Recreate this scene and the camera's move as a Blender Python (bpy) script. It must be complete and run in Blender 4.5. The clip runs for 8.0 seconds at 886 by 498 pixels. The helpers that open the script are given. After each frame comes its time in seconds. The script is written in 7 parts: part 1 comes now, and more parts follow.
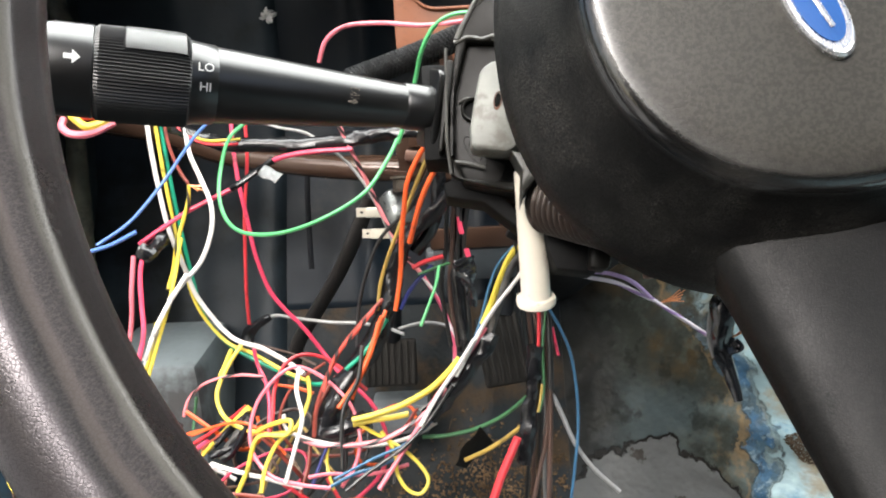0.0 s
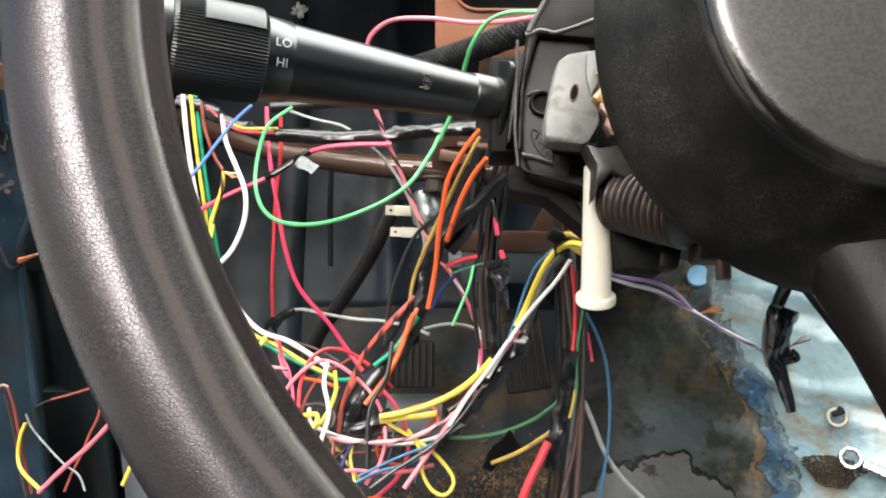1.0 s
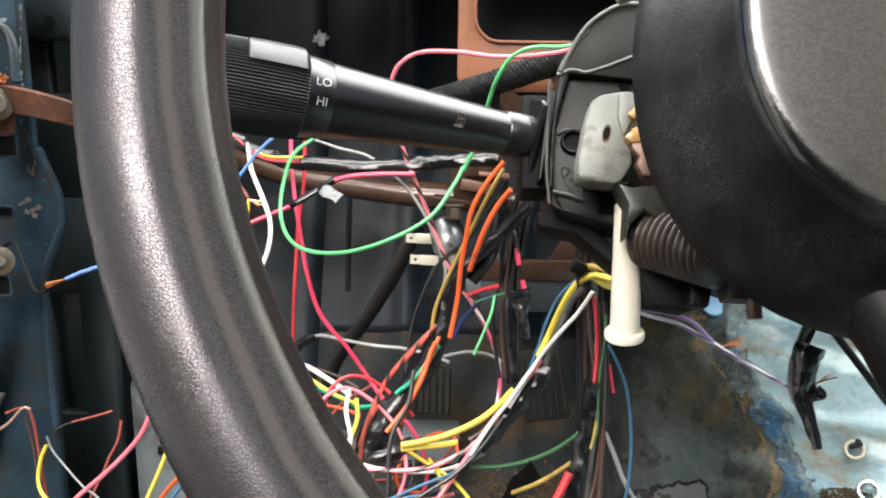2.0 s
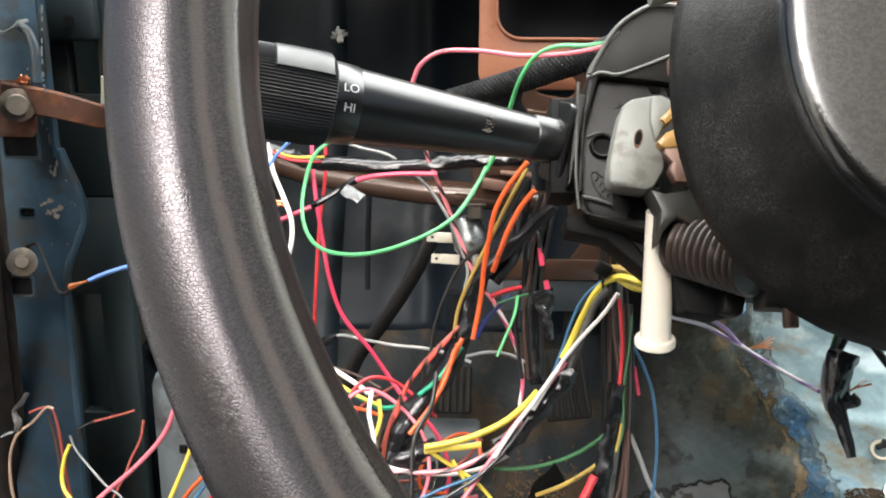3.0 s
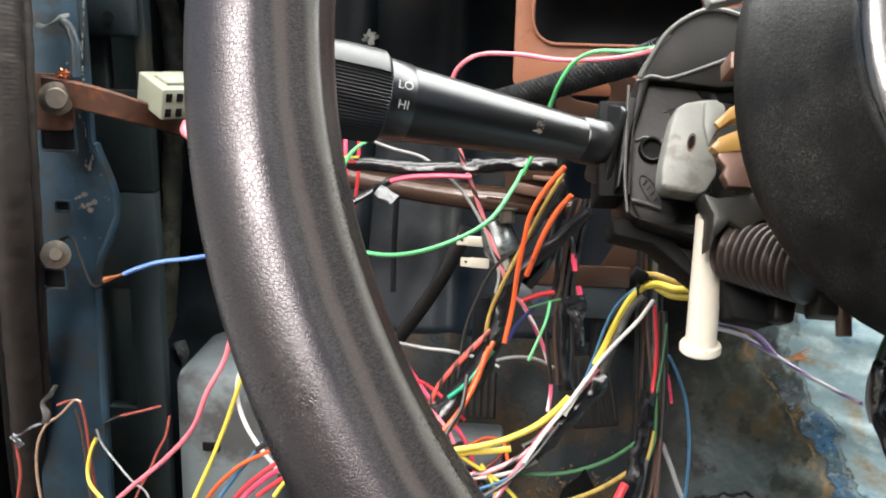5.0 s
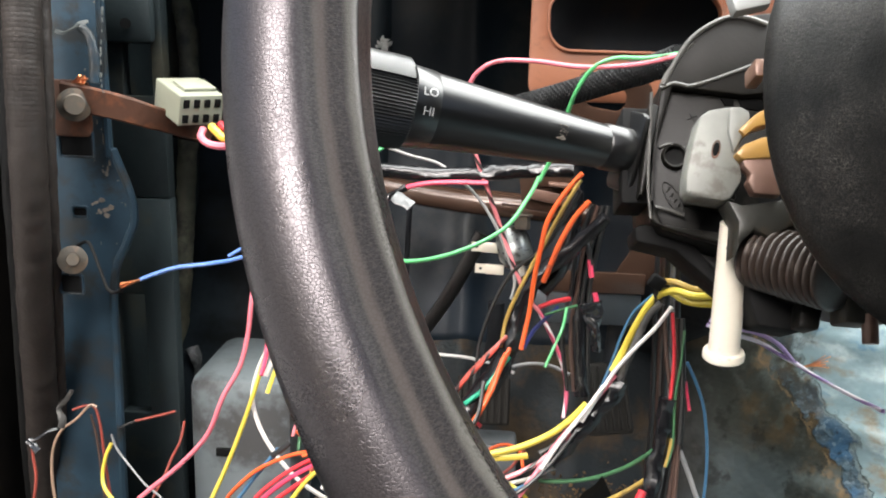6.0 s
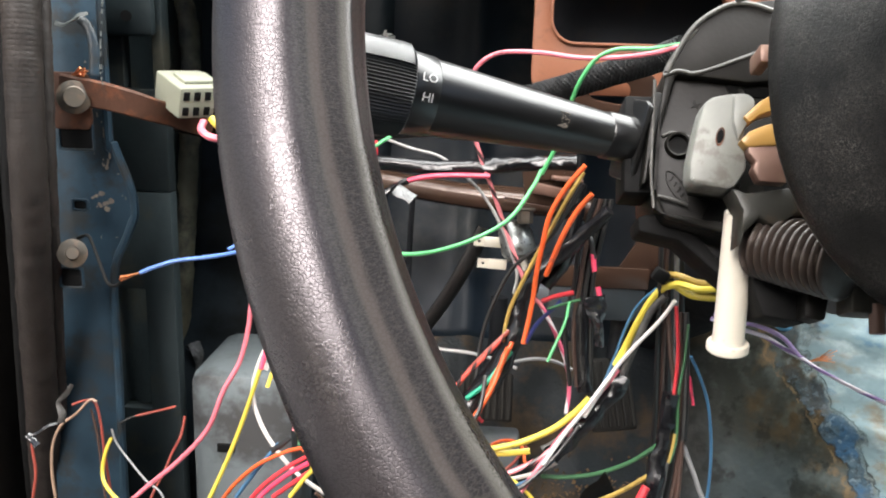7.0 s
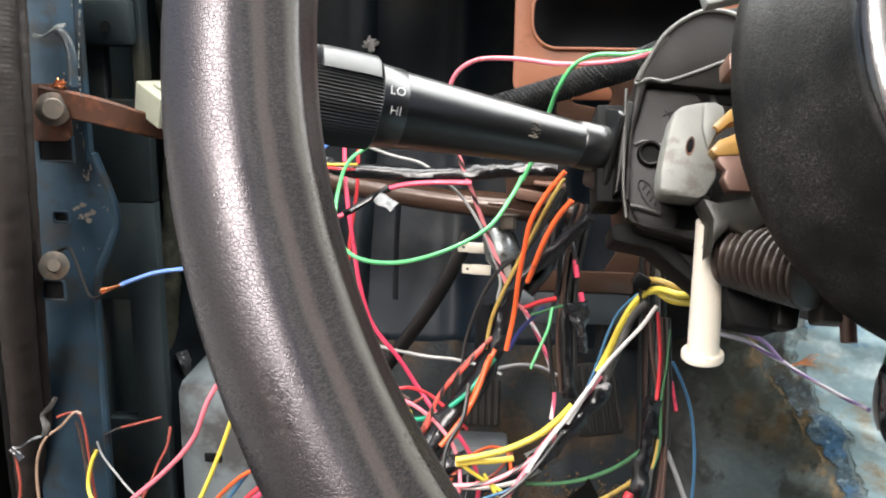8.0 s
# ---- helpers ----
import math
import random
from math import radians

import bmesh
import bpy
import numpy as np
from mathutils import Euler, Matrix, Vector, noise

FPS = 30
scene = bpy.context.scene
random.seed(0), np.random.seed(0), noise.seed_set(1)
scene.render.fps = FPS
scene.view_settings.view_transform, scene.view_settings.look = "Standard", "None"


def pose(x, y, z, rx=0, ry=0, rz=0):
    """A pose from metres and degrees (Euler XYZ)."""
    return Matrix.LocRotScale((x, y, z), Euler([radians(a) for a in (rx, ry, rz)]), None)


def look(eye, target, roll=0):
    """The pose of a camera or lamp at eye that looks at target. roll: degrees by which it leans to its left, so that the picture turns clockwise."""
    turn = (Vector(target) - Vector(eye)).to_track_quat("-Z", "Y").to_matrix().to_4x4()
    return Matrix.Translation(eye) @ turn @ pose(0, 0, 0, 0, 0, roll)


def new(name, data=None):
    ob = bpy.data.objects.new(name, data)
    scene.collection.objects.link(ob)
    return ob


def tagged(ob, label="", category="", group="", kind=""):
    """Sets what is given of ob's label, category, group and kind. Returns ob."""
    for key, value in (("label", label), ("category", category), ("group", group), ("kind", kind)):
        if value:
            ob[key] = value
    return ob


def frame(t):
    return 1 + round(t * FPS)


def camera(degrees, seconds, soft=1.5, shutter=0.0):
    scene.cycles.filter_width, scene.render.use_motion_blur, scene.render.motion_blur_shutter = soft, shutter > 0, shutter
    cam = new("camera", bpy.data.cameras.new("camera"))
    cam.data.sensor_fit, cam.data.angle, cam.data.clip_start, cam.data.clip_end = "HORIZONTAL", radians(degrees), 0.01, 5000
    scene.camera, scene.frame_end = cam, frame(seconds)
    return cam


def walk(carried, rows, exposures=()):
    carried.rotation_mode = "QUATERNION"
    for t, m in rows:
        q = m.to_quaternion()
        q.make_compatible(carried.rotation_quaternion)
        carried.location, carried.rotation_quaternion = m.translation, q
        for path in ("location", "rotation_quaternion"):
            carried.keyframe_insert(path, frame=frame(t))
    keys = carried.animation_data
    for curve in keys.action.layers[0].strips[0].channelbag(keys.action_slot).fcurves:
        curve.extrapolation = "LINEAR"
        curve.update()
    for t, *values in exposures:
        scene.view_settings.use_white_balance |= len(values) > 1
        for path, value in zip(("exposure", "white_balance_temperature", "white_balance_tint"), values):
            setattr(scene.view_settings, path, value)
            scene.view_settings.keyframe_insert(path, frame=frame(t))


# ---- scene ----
cam = camera(55.8, 8.0, soft=2.0)
PATH = [
    (0, (0.0027, 0.0060, 0.6601), (-0.0190, 0.9658, 0.3805), -2.95),
    (0.5, (-0.0160, 0.0093, 0.6546), (-0.0350, 0.9725, 0.3866), -0.92),
    (1, (-0.0226, 0.0074, 0.6522), (-0.0329, 0.9716, 0.3872), 0.26),
    (1.5, (-0.0242, 0.0069, 0.6585), (-0.0355, 0.9739, 0.4042), 0.49),
    (2, (-0.0316, 0.0040, 0.6582), (-0.0499, 0.9743, 0.4168), 0.79),
    (2.2, (-0.0371, 0.0034, 0.6596), (-0.0561, 0.9731, 0.4160), 0.81),
    (3.5, (-0.0365, 0.0110, 0.6626), (-0.0815, 0.9774, 0.4097), 0.44),
    (4, (-0.0440, 0.0100, 0.6601), (-0.0902, 0.9773, 0.4108), 1.00),
    (4.5, (-0.0449, 0.0079, 0.6601), (-0.0930, 0.9757, 0.4130), 1.25),
    (5, (-0.0489, 0.0077, 0.6594), (-0.0977, 0.9764, 0.4160), 1.66),
    (6.5, (-0.0556, 0.0068, 0.6594), (-0.1152, 0.9769, 0.4239), 1.66),
    (7, (-0.0532, 0.0104, 0.6550), (-0.1150, 0.9799, 0.4180), 1.70),
    (7.5, (-0.0539, 0.0093, 0.6563), (-0.1140, 0.9788, 0.4188), 1.56),
    (8, (-0.0452, 0.0131, 0.6590), (-0.1028, 0.9830, 0.4222), 0.95),
]
walk(cam, [(t, look(eye, target, roll)) for t, eye, target, roll in PATH], exposures=[(0, 1.38, 6450, 5), (1, 1.30, 6450, 4.5), (2.2, 1.31, 6450, 4.5), (5, 1.33, 6450, 5.5), (8, 1.40, 6450, 7)])

# ---- light ----
world = bpy.data.worlds.new("sky")
scene.world = world
world.use_nodes = True
wn = world.node_tree
sky = wn.nodes.new("ShaderNodeTexSky")
sky.sky_type, sky.sun_disc = "NISHITA", False
sky.dust_density, sky.air_density = 5.0, 1.0
sky.sun_elevation, sky.sun_rotation = radians(43), radians(205)
wn.links.new(sky.outputs[0], wn.nodes["Background"].inputs[0])
wn.nodes["Background"].inputs[1].default_value = 0.09
sun = new("sun", bpy.data.lights.new("sun", "SUN"))
sun.data.energy, sun.data.angle, sun.data.color = 2.35, radians(33), (1.0, 0.945, 0.975)
sun.matrix_world = look((-0.93, -2.0, 2.08), (0, 0, 0))

# daylight through the windscreen opening
screen = new("windscreen_daylight", bpy.data.lights.new("windscreen_daylight", "AREA"))
screen.data.shape, screen.data.size, screen.data.size_y, screen.data.energy, screen.data.color = "RECTANGLE", 1.3, 0.66, 17.0, (1.0, 0.985, 0.965)
screen.matrix_world = look((0.15, 0.44, 1.14), (0.15, 0.0, 0.72))


# ---- materials ----
def material(name, color, rough=0.5, metal=0.0, vary=0.2, scale=40.0, fine=400.0, bump=0.15, dirt=None, dirt_amount=0.4, dirt_scale=12.0, relief=0.0006, gloss_vary=0.12, spec=0.5):
    """A surface with coarse and fine colour variation, optional dirt patches, fine relief."""
    m = bpy.data.materials.new(name)
    m.use_nodes = True
    nt = m.node_tree
    n, link = nt.nodes, nt.links.new
    b = n["Principled BSDF"]
    b.inputs["Roughness"].default_value, b.inputs["Metallic"].default_value = rough, metal
    b.inputs["Specular IOR Level"].default_value = spec
    co = n.new("ShaderNodeTexCoord")
    big, small = n.new("ShaderNodeTexNoise"), n.new("ShaderNodeTexNoise")
    for node, s, detail in ((big, scale, 6.0), (small, fine, 3.0)):
        node.inputs["Scale"].default_value, node.inputs["Detail"].default_value = s, detail
        link(co.outputs["Object"], node.inputs["Vector"])
    rnd = n.new("ShaderNodeObjectInfo")
    add = n.new("ShaderNodeMath")
    add.operation = "MULTIPLY_ADD"
    link(rnd.outputs["Random"], add.inputs[0])
    add.inputs[1].default_value = 0.25
    link(big.outputs["Fac"], add.inputs[2])
    ramp = n.new("ShaderNodeValToRGB")
    lo, hi = [c * (1 - vary) for c in color], [min(1, c * (1 + vary)) for c in color]
    ramp.color_ramp.elements[0].position, ramp.color_ramp.elements[1].position = 0.35, 0.85
    ramp.color_ramp.elements[0].color, ramp.color_ramp.elements[1].color = (*lo, 1), (*hi, 1)
    link(add.outputs[0], ramp.inputs[0])
    out = ramp.outputs[0]
    if dirt:
        patch = n.new("ShaderNodeTexNoise")
        patch.inputs["Scale"].default_value, patch.inputs["Detail"].default_value = dirt_scale, 9.0
        patch.inputs["Roughness"].default_value = 0.65
        link(co.outputs["Object"], patch.inputs["Vector"])
        edge = n.new("ShaderNodeValToRGB")
        edge.color_ramp.elements[0].position, edge.color_ramp.elements[1].position = 0.62 - dirt_amount * 0.3, 0.72 - dirt_amount * 0.3
        link(patch.outputs["Fac"], edge.inputs[0])
        mix = n.new("ShaderNodeMixRGB")
        mix.inputs[2].default_value = (*dirt, 1)
        link(edge.outputs[0], mix.inputs[0])
        link(out, mix.inputs[1])
        out = mix.outputs[0]
    link(out, b.inputs["Base Color"])
    gl = n.new("ShaderNodeMath")
    gl.operation = "MULTIPLY_ADD"
    gl.inputs[1].default_value, gl.inputs[2].default_value = gloss_vary * 2, rough - gloss_vary
    link(small.outputs["Fac"], gl.inputs[0])
    link(gl.outputs[0], b.inputs["Roughness"])
    bp = n.new("ShaderNodeBump")
    bp.inputs["Strength"].default_value, bp.inputs["Distance"].default_value = bump, relief
    link(small.outputs["Fac"], bp.inputs["Height"])
    link(bp.outputs[0], b.inputs["Normal"])
    return m


def leather(name, color, rough, cells, depth, scratches=0.0, rim=None, crest=None):
    """Grained vinyl: small pebble cells with fine dark creases; scratches: a web of pale hairlines;
    rim: (radius of the ring) adds the rubbed dull strip and the polished ridge, its highlight painted pale, that run
    round its inner face;
    crest: (two heights) a band rubbed smooth and shiny between them, and above it a scuffed face painted lighter as
    lit."""
    m = material(name, color, rough, 0.0, 0.25, 30, 600, 0.1)
    nt = m.node_tree
    n, link = nt.nodes, nt.links.new
    b = n["Principled BSDF"]
    co = n.new("ShaderNodeTexCoord")

    def math_node(op, a, c=None, e=None):
        k = n.new("ShaderNodeMath")
        k.operation = op
        for i, v in enumerate((a, c, e)):
            if v is None:
                continue
            if isinstance(v, (int, float)):
                k.inputs[i].default_value = v
            else:
                link(v, k.inputs[i])
        return k.outputs[0]

    def span(value, lo, hi, to_lo=0.0, to_hi=1.0):
        k = n.new("ShaderNodeMapRange")
        k.interpolation_type = "SMOOTHSTEP"
        for i, v in zip(range(1, 5), (lo, hi, to_lo, to_hi)):
            k.inputs[i].default_value = v
        link(value, k.inputs[0])
        return k.outputs[0]

    def noise_node(scale, detail=2.0):
        k = n.new("ShaderNodeTexNoise")
        k.inputs["Scale"].default_value, k.inputs["Detail"].default_value = scale, detail
        link(co.outputs["Object"], k.inputs["Vector"])
        return k

    def mix(fac, prev, col):
        k = n.new("ShaderNodeMixRGB")
        k.inputs[2].default_value = (*col, 1)
        link(fac, k.inputs[0]), link(prev, k.inputs[1])
        return k.outputs[0]

    def warped(by, scale):
        k = n.new("ShaderNodeVectorMath")
        k.operation = "MULTIPLY_ADD"
        k.inputs[1].default_value = (by, by, by)
        link(noise_node(scale).outputs["Color"], k.inputs[0]), link(co.outputs["Object"], k.inputs[2])
        return k.outputs[0]

    def web(scale, vec, lo, hi):
        k = n.new("ShaderNodeTexVoronoi")
        k.feature = "DISTANCE_TO_EDGE"
        k.inputs["Scale"].default_value = scale
        link(vec, k.inputs["Vector"])
        return span(k.outputs["Distance"], lo, hi)

    col = b.inputs["Base Color"].links[0].from_socket
    cell = web(cells, warped(0.0012, 500), 0.0, 0.15 if rim else 0.18)
    grain = noise_node(420, 3).outputs["Fac"]
    col = mix(span(cell, 0.7, 0.05, 0.0, 0.34 if rim else 0.7), col, [c * 0.2 for c in color])
    col = mix(span(grain, 0.52, 0.66, 0.0, 0.2 if rim else 0.6), col, [c * 0.4 for c in color])
    col = mix(span(noise_node(12, 5).outputs["Fac"], 0.5, 0.7, 0.0, 0.5), col, [c * (1.9 if not crest else 1.4) for c in color])
    shine = span(noise_node(55, 4).outputs["Fac"], 0.3, 0.7, rough - 0.04, rough + 0.07)
    if scratches:
        dimple = span(noise_node(950, 2).outputs["Fac"], 0.45, 0.60, 0.0, 0.45)
        col = mix(dimple, col, [c * 0.3 for c in color])
        lines = web(620, warped(0.03, 160), 0.10, 0.0)
        some = span(noise_node(45, 6).outputs["Fac"], 0.42, 0.68, 0.0, scratches)
        col = mix(math_node("MULTIPLY", lines, some), col, (0.056, 0.053, 0.047))
    if rim:
        # angle round the padded section, and length along the ring
        flat = n.new("ShaderNodeVectorMath")
        flat.operation = "MULTIPLY"
        flat.inputs[1].default_value = (1, 1, 0)
        link(co.outputs["Object"], flat.inputs[0])
        ln = n.new("ShaderNodeVectorMath")
        ln.operation = "LENGTH"
        link(flat.outputs[0], ln.inputs[0])
        sp = n.new("ShaderNodeSeparateXYZ")
        link(co.outputs["Object"], sp.inputs[0])
        around = math_node("ARCTAN2", sp.outputs[2], math_node("SUBTRACT", ln.outputs["Value"], rim))
        length = math_node("MULTIPLY", math_node("ARCTAN2", sp.outputs[1], sp.outputs[0]), rim)
        pos = n.new("ShaderNodeCombineXYZ")
        link(math_node("MULTIPLY", around, 0.0055), pos.inputs[0]), link(length, pos.inputs[1])
        jit = n.new("ShaderNodeVectorMath")
        jit.operation = "MULTIPLY_ADD"
        jit.inputs[1].default_value = (0.0010, 0.0010, 0.0010)
        link(noise_node(600, 2).outputs["Color"], jit.inputs[0]), link(pos.outputs[0], jit.inputs[2])
        folds = web(1500, jit.outputs[0], 0.0, 0.16)
        wob = math_node("MULTIPLY_ADD", noise_node(60, 3).outputs["Fac"], 0.16, -0.08)
        around = math_node("ADD", around, wob)
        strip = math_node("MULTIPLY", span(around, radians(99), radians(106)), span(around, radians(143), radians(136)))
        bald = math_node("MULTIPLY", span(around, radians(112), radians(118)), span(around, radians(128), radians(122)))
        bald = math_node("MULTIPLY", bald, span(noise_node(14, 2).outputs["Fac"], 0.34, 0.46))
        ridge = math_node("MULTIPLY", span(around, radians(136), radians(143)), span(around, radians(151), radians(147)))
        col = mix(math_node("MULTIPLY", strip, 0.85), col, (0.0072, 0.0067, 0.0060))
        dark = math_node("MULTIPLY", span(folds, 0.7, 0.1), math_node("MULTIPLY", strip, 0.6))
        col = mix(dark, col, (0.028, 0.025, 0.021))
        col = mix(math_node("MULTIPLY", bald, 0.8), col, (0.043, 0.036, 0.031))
        # the ridge is rubbed pale, and its highlight is painted into that colour
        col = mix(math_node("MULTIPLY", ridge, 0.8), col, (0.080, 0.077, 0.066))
        shine = math_node("ADD", shine, math_node("MULTIPLY", strip, 0.14))
        dull = math_node("MULTIPLY_ADD", cell, 0.30, 0.70)
        gleam = math_node("MULTIPLY_ADD", span(around, radians(100), radians(112)), -0.45, 0.82)
        link(math_node("MULTIPLY", gleam, dull), b.inputs["Specular IOR Level"])
        blend = n.new("ShaderNodeMixRGB")
        link(strip, blend.inputs[0]), link(cell, blend.inputs[1]), link(folds, blend.inputs[2])
        cell = math_node("MULTIPLY", blend.outputs[0], math_node("SUBTRACT", 1.0, bald))
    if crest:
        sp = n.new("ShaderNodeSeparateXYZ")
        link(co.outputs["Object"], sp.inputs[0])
        # scuffed face above the crest, painted lighter for the light it catches
        lit_dust = span(sp.outputs[2], crest[1] - 0.0006, crest[1] + 0.0008)
        col = mix(math_node("MULTIPLY", lit_dust, span(noise_node(1000, 2).outputs["Fac"], 0.36, 0.64, 0.80, 0.50)), col, (0.046, 0.043, 0.036))
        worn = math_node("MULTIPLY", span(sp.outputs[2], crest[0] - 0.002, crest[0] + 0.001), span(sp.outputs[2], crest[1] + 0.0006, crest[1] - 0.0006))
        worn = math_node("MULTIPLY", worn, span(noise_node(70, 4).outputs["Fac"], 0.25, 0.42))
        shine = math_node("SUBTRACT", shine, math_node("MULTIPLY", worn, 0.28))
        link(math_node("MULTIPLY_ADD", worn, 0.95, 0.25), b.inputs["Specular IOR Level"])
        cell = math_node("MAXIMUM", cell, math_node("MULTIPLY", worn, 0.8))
    shine = math_node("ADD", shine, span(cell, 0.8, 0.0, 0.0, 0.10))
    link(col, b.inputs["Base Color"])
    link(shine, b.inputs["Roughness"])
    normal = None
    for height, d in ((cell, depth), (grain, depth * (0.7 if rim else 2.0)), (noise_node(90, 2).outputs["Fac"], depth * (3 if rim else 7))):
        bp = n.new("ShaderNodeBump")
        bp.inputs["Strength"].default_value, bp.inputs["Distance"].default_value = 1.0, d
        link(height, bp.inputs["Height"])
        if normal:
            link(normal, bp.inputs["Normal"])
        normal = bp.outputs[0]
    link(normal, b.inputs["Normal"])
    return m


def striped(name, color, stripe, pitch=0.012, share=0.35, rough=0.35):
    """Insulation with a tracer of another colour along or in dashes round it."""
    m = material(name, color, rough, 0, 0.1, 60, 300, 0.05)
    nt = m.node_tree
    n, link = nt.nodes, nt.links.new
    b = n["Principled BSDF"]
    old = b.inputs["Base Color"].links[0].from_socket
    uv = n.new("ShaderNodeUVMap")
    sp = n.new("ShaderNodeSeparateXYZ")
    link(uv.outputs[0], sp.inputs[0])
    k = n.new("ShaderNodeMath")
    k.operation = "MULTIPLY_ADD"
    k.inputs[1].default_value = 1.0 / pitch
    link(sp.outputs[1], k.inputs[0])
    link(sp.outputs[0], k.inputs[2])
    f = n.new("ShaderNodeMath")
    f.operation = "FRACT"
    link(k.outputs[0], f.inputs[0])
    c = n.new("ShaderNodeMath")
    c.operation = "LESS_THAN"
    c.inputs[1].default_value = share
    link(f.outputs[0], c.inputs[0])
    mix = n.new("ShaderNodeMixRGB")
    mix.inputs[2].default_value = (*stripe, 1)
    link(c.outputs[0], mix.inputs[0])
    link(old, mix.inputs[1])
    link(mix.outputs[0], b.inputs["Base Color"])
    return m


def insulation(name, color):
    return material(name, color, 0.36, 0, 0.12, 50, 300, 0.05, dirt=[c * 0.45 + 0.01 for c in color], dirt_amount=0.12, dirt_scale=70)


RIM = leather("rim_vinyl", (0.0118, 0.0100, 0.0100), 0.30, 1200, 0.000017, rim=0.1787)
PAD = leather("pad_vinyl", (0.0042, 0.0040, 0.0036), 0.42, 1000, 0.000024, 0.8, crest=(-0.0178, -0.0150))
SPOKE = leather("spoke_vinyl", (0.0055, 0.0053, 0.0048), 0.48, 1300, 0.000016, 0.2)
SPOKE.node_tree.nodes["Principled BSDF"].inputs["Specular IOR Level"].default_value = 0.2
for surface, level in ((PAD, 0.40), (RIM, 0.85)):
    surface.node_tree.nodes["Principled BSDF"].inputs["Specular IOR Level"].default_value = level
RIM.node_tree.nodes["Principled BSDF"].inputs["Specular Tint"].default_value = (1.0, 0.93, 0.97, 1)
GLOSS_BLACK = material("black_switch_plastic", (0.005, 0.005, 0.005), 0.30, 0, 0.2, 60, 700, 0.03, gloss_vary=0.025, spec=0.62)
THUMB_WORN = material("polished_switch_plastic", (0.006, 0.006, 0.006), 0.36, 0, 0.2, 60, 700, 0.03, gloss_vary=0.03, spec=1.0)
MATTE_BLACK = material("black_ribbed_plastic", (0.009, 0.009, 0.009), 0.42, 0, 0.2, 60, 700, 0.08)
HOUSING = material("grey_black_housing", (0.0064, 0.0058, 0.0046), 0.46, 0, 0.3, 35, 600, 0.12, dirt=(0.03, 0.027, 0.023), dirt_amount=0.06, dirt_scale=60, spec=0.22)
BLACK_TAPE = material("black_vinyl_tape", (0.007, 0.007, 0.008), 0.25, 0, 0.2, 80, 65, 0.3, relief=0.004, gloss_vary=0.06, spec=0.5)
GLOSSY_TAPE = material("stretched_glossy_tape", (0.016, 0.017, 0.019), 0.12, 0, 0.3, 80, 60, 0.4, relief=0.004, gloss_vary=0.03, spec=0.8)
BLACK = material("black_rubber", (0.005, 0.005, 0.005), 0.7, 0, 0.3, 40, 400, 0.2, spec=0.15)
DARK_CAVITY = material("dull_black_metal", (0.010, 0.011, 0.013), 0.8, 0, 0.4, 14, 200, 0.2, dirt=(0.02, 0.018, 0.016), dirt_amount=0.2, spec=0.12)
DIECAST = material("grey_diecast_metal", (0.13, 0.132, 0.118), 0.52, 0.1, 0.25, 60, 500, 0.2, dirt=(0.09, 0.085, 0.072), dirt_amount=0.3, dirt_scale=90)
GREASY = material("greasy_grey_metal", (0.026, 0.026, 0.0215), 0.45, 0.2, 0.35, 50, 400, 0.25, dirt=(0.055, 0.036, 0.02), dirt_amount=0.35, dirt_scale=60)
WHITE_NYLON = material("aged_white_nylon", (0.62, 0.575, 0.48), 0.4, 0, 0.06, 40, 500, 0.06, dirt=(0.45, 0.38, 0.27), dirt_amount=0.06, dirt_scale=120)
BELLOWS = material("grey_brown_rubber", (0.025, 0.0175, 0.0135), 0.4, 0, 0.3, 80, 600, 0.2, dirt=(0.075, 0.06, 0.05), dirt_amount=0.2, dirt_scale=90)
BRASS_PLASTIC = material("amber_plastic", (0.30, 0.17, 0.045), 0.35, 0, 0.2, 60, 400, 0.1)
COPPER = material("copper_strands", (0.72, 0.30, 0.14), 0.32, 0.9, 0.25, 200, 900, 0.2)
COPPERED = material("reddish_plated_metal", (0.13, 0.074, 0.055), 0.42, 0.3, 0.3, 50, 400, 0.2, dirt=(0.2, 0.13, 0.09), dirt_amount=0.3, dirt_scale=40)
BROWN_PANEL = material("copper_brown_paint", (0.215, 0.084, 0.044), 0.42, 0.0, 0.2, 25, 300, 0.1, dirt=(0.14, 0.06, 0.035), dirt_amount=0.3, dirt_scale=25)
BROWN_BEAM = material("worn_brown_paint", (0.050, 0.028, 0.019), 0.22, 0.2, 0.25, 18, 300, 0.05, dirt=(0.045, 0.027, 0.02), dirt_amount=0.2, dirt_scale=14)
RUSTY = material("rusty_steel_strap", (0.050, 0.022, 0.013), 0.62, 0.0, 0.5, 40, 300, 0.4, dirt=(0.12, 0.044, 0.021), dirt_amount=0.3, dirt_scale=60, spec=0.3)
STEEL = material("dull_steel", (0.085, 0.072, 0.057), 0.5, 0.25, 0.3, 60, 400, 0.2, dirt=(0.14, 0.10, 0.07), dirt_amount=0.4, dirt_scale=90)
CHROME = material("bright_chrome", (0.42, 0.42, 0.40), 0.28, 1.0, 0.1, 60, 400, 0.06)
BLUE_PAINT = material("chipped_blue_paint", (0.0155, 0.0300, 0.0435), 0.38, 0, 0.65, 22, 180, 0.3, dirt=(0.024, 0.028, 0.030), dirt_amount=0.4, dirt_scale=34, spec=0.3)
BARE_PATCH = material("flaked_bare_metal", (0.115, 0.098, 0.080), 0.7, 0.0, 0.5, 60, 400, 0.3)
CONNECTOR = material("pale_connector_nylon", (0.26, 0.27, 0.21), 0.4, 0, 0.08, 60, 500, 0.05)
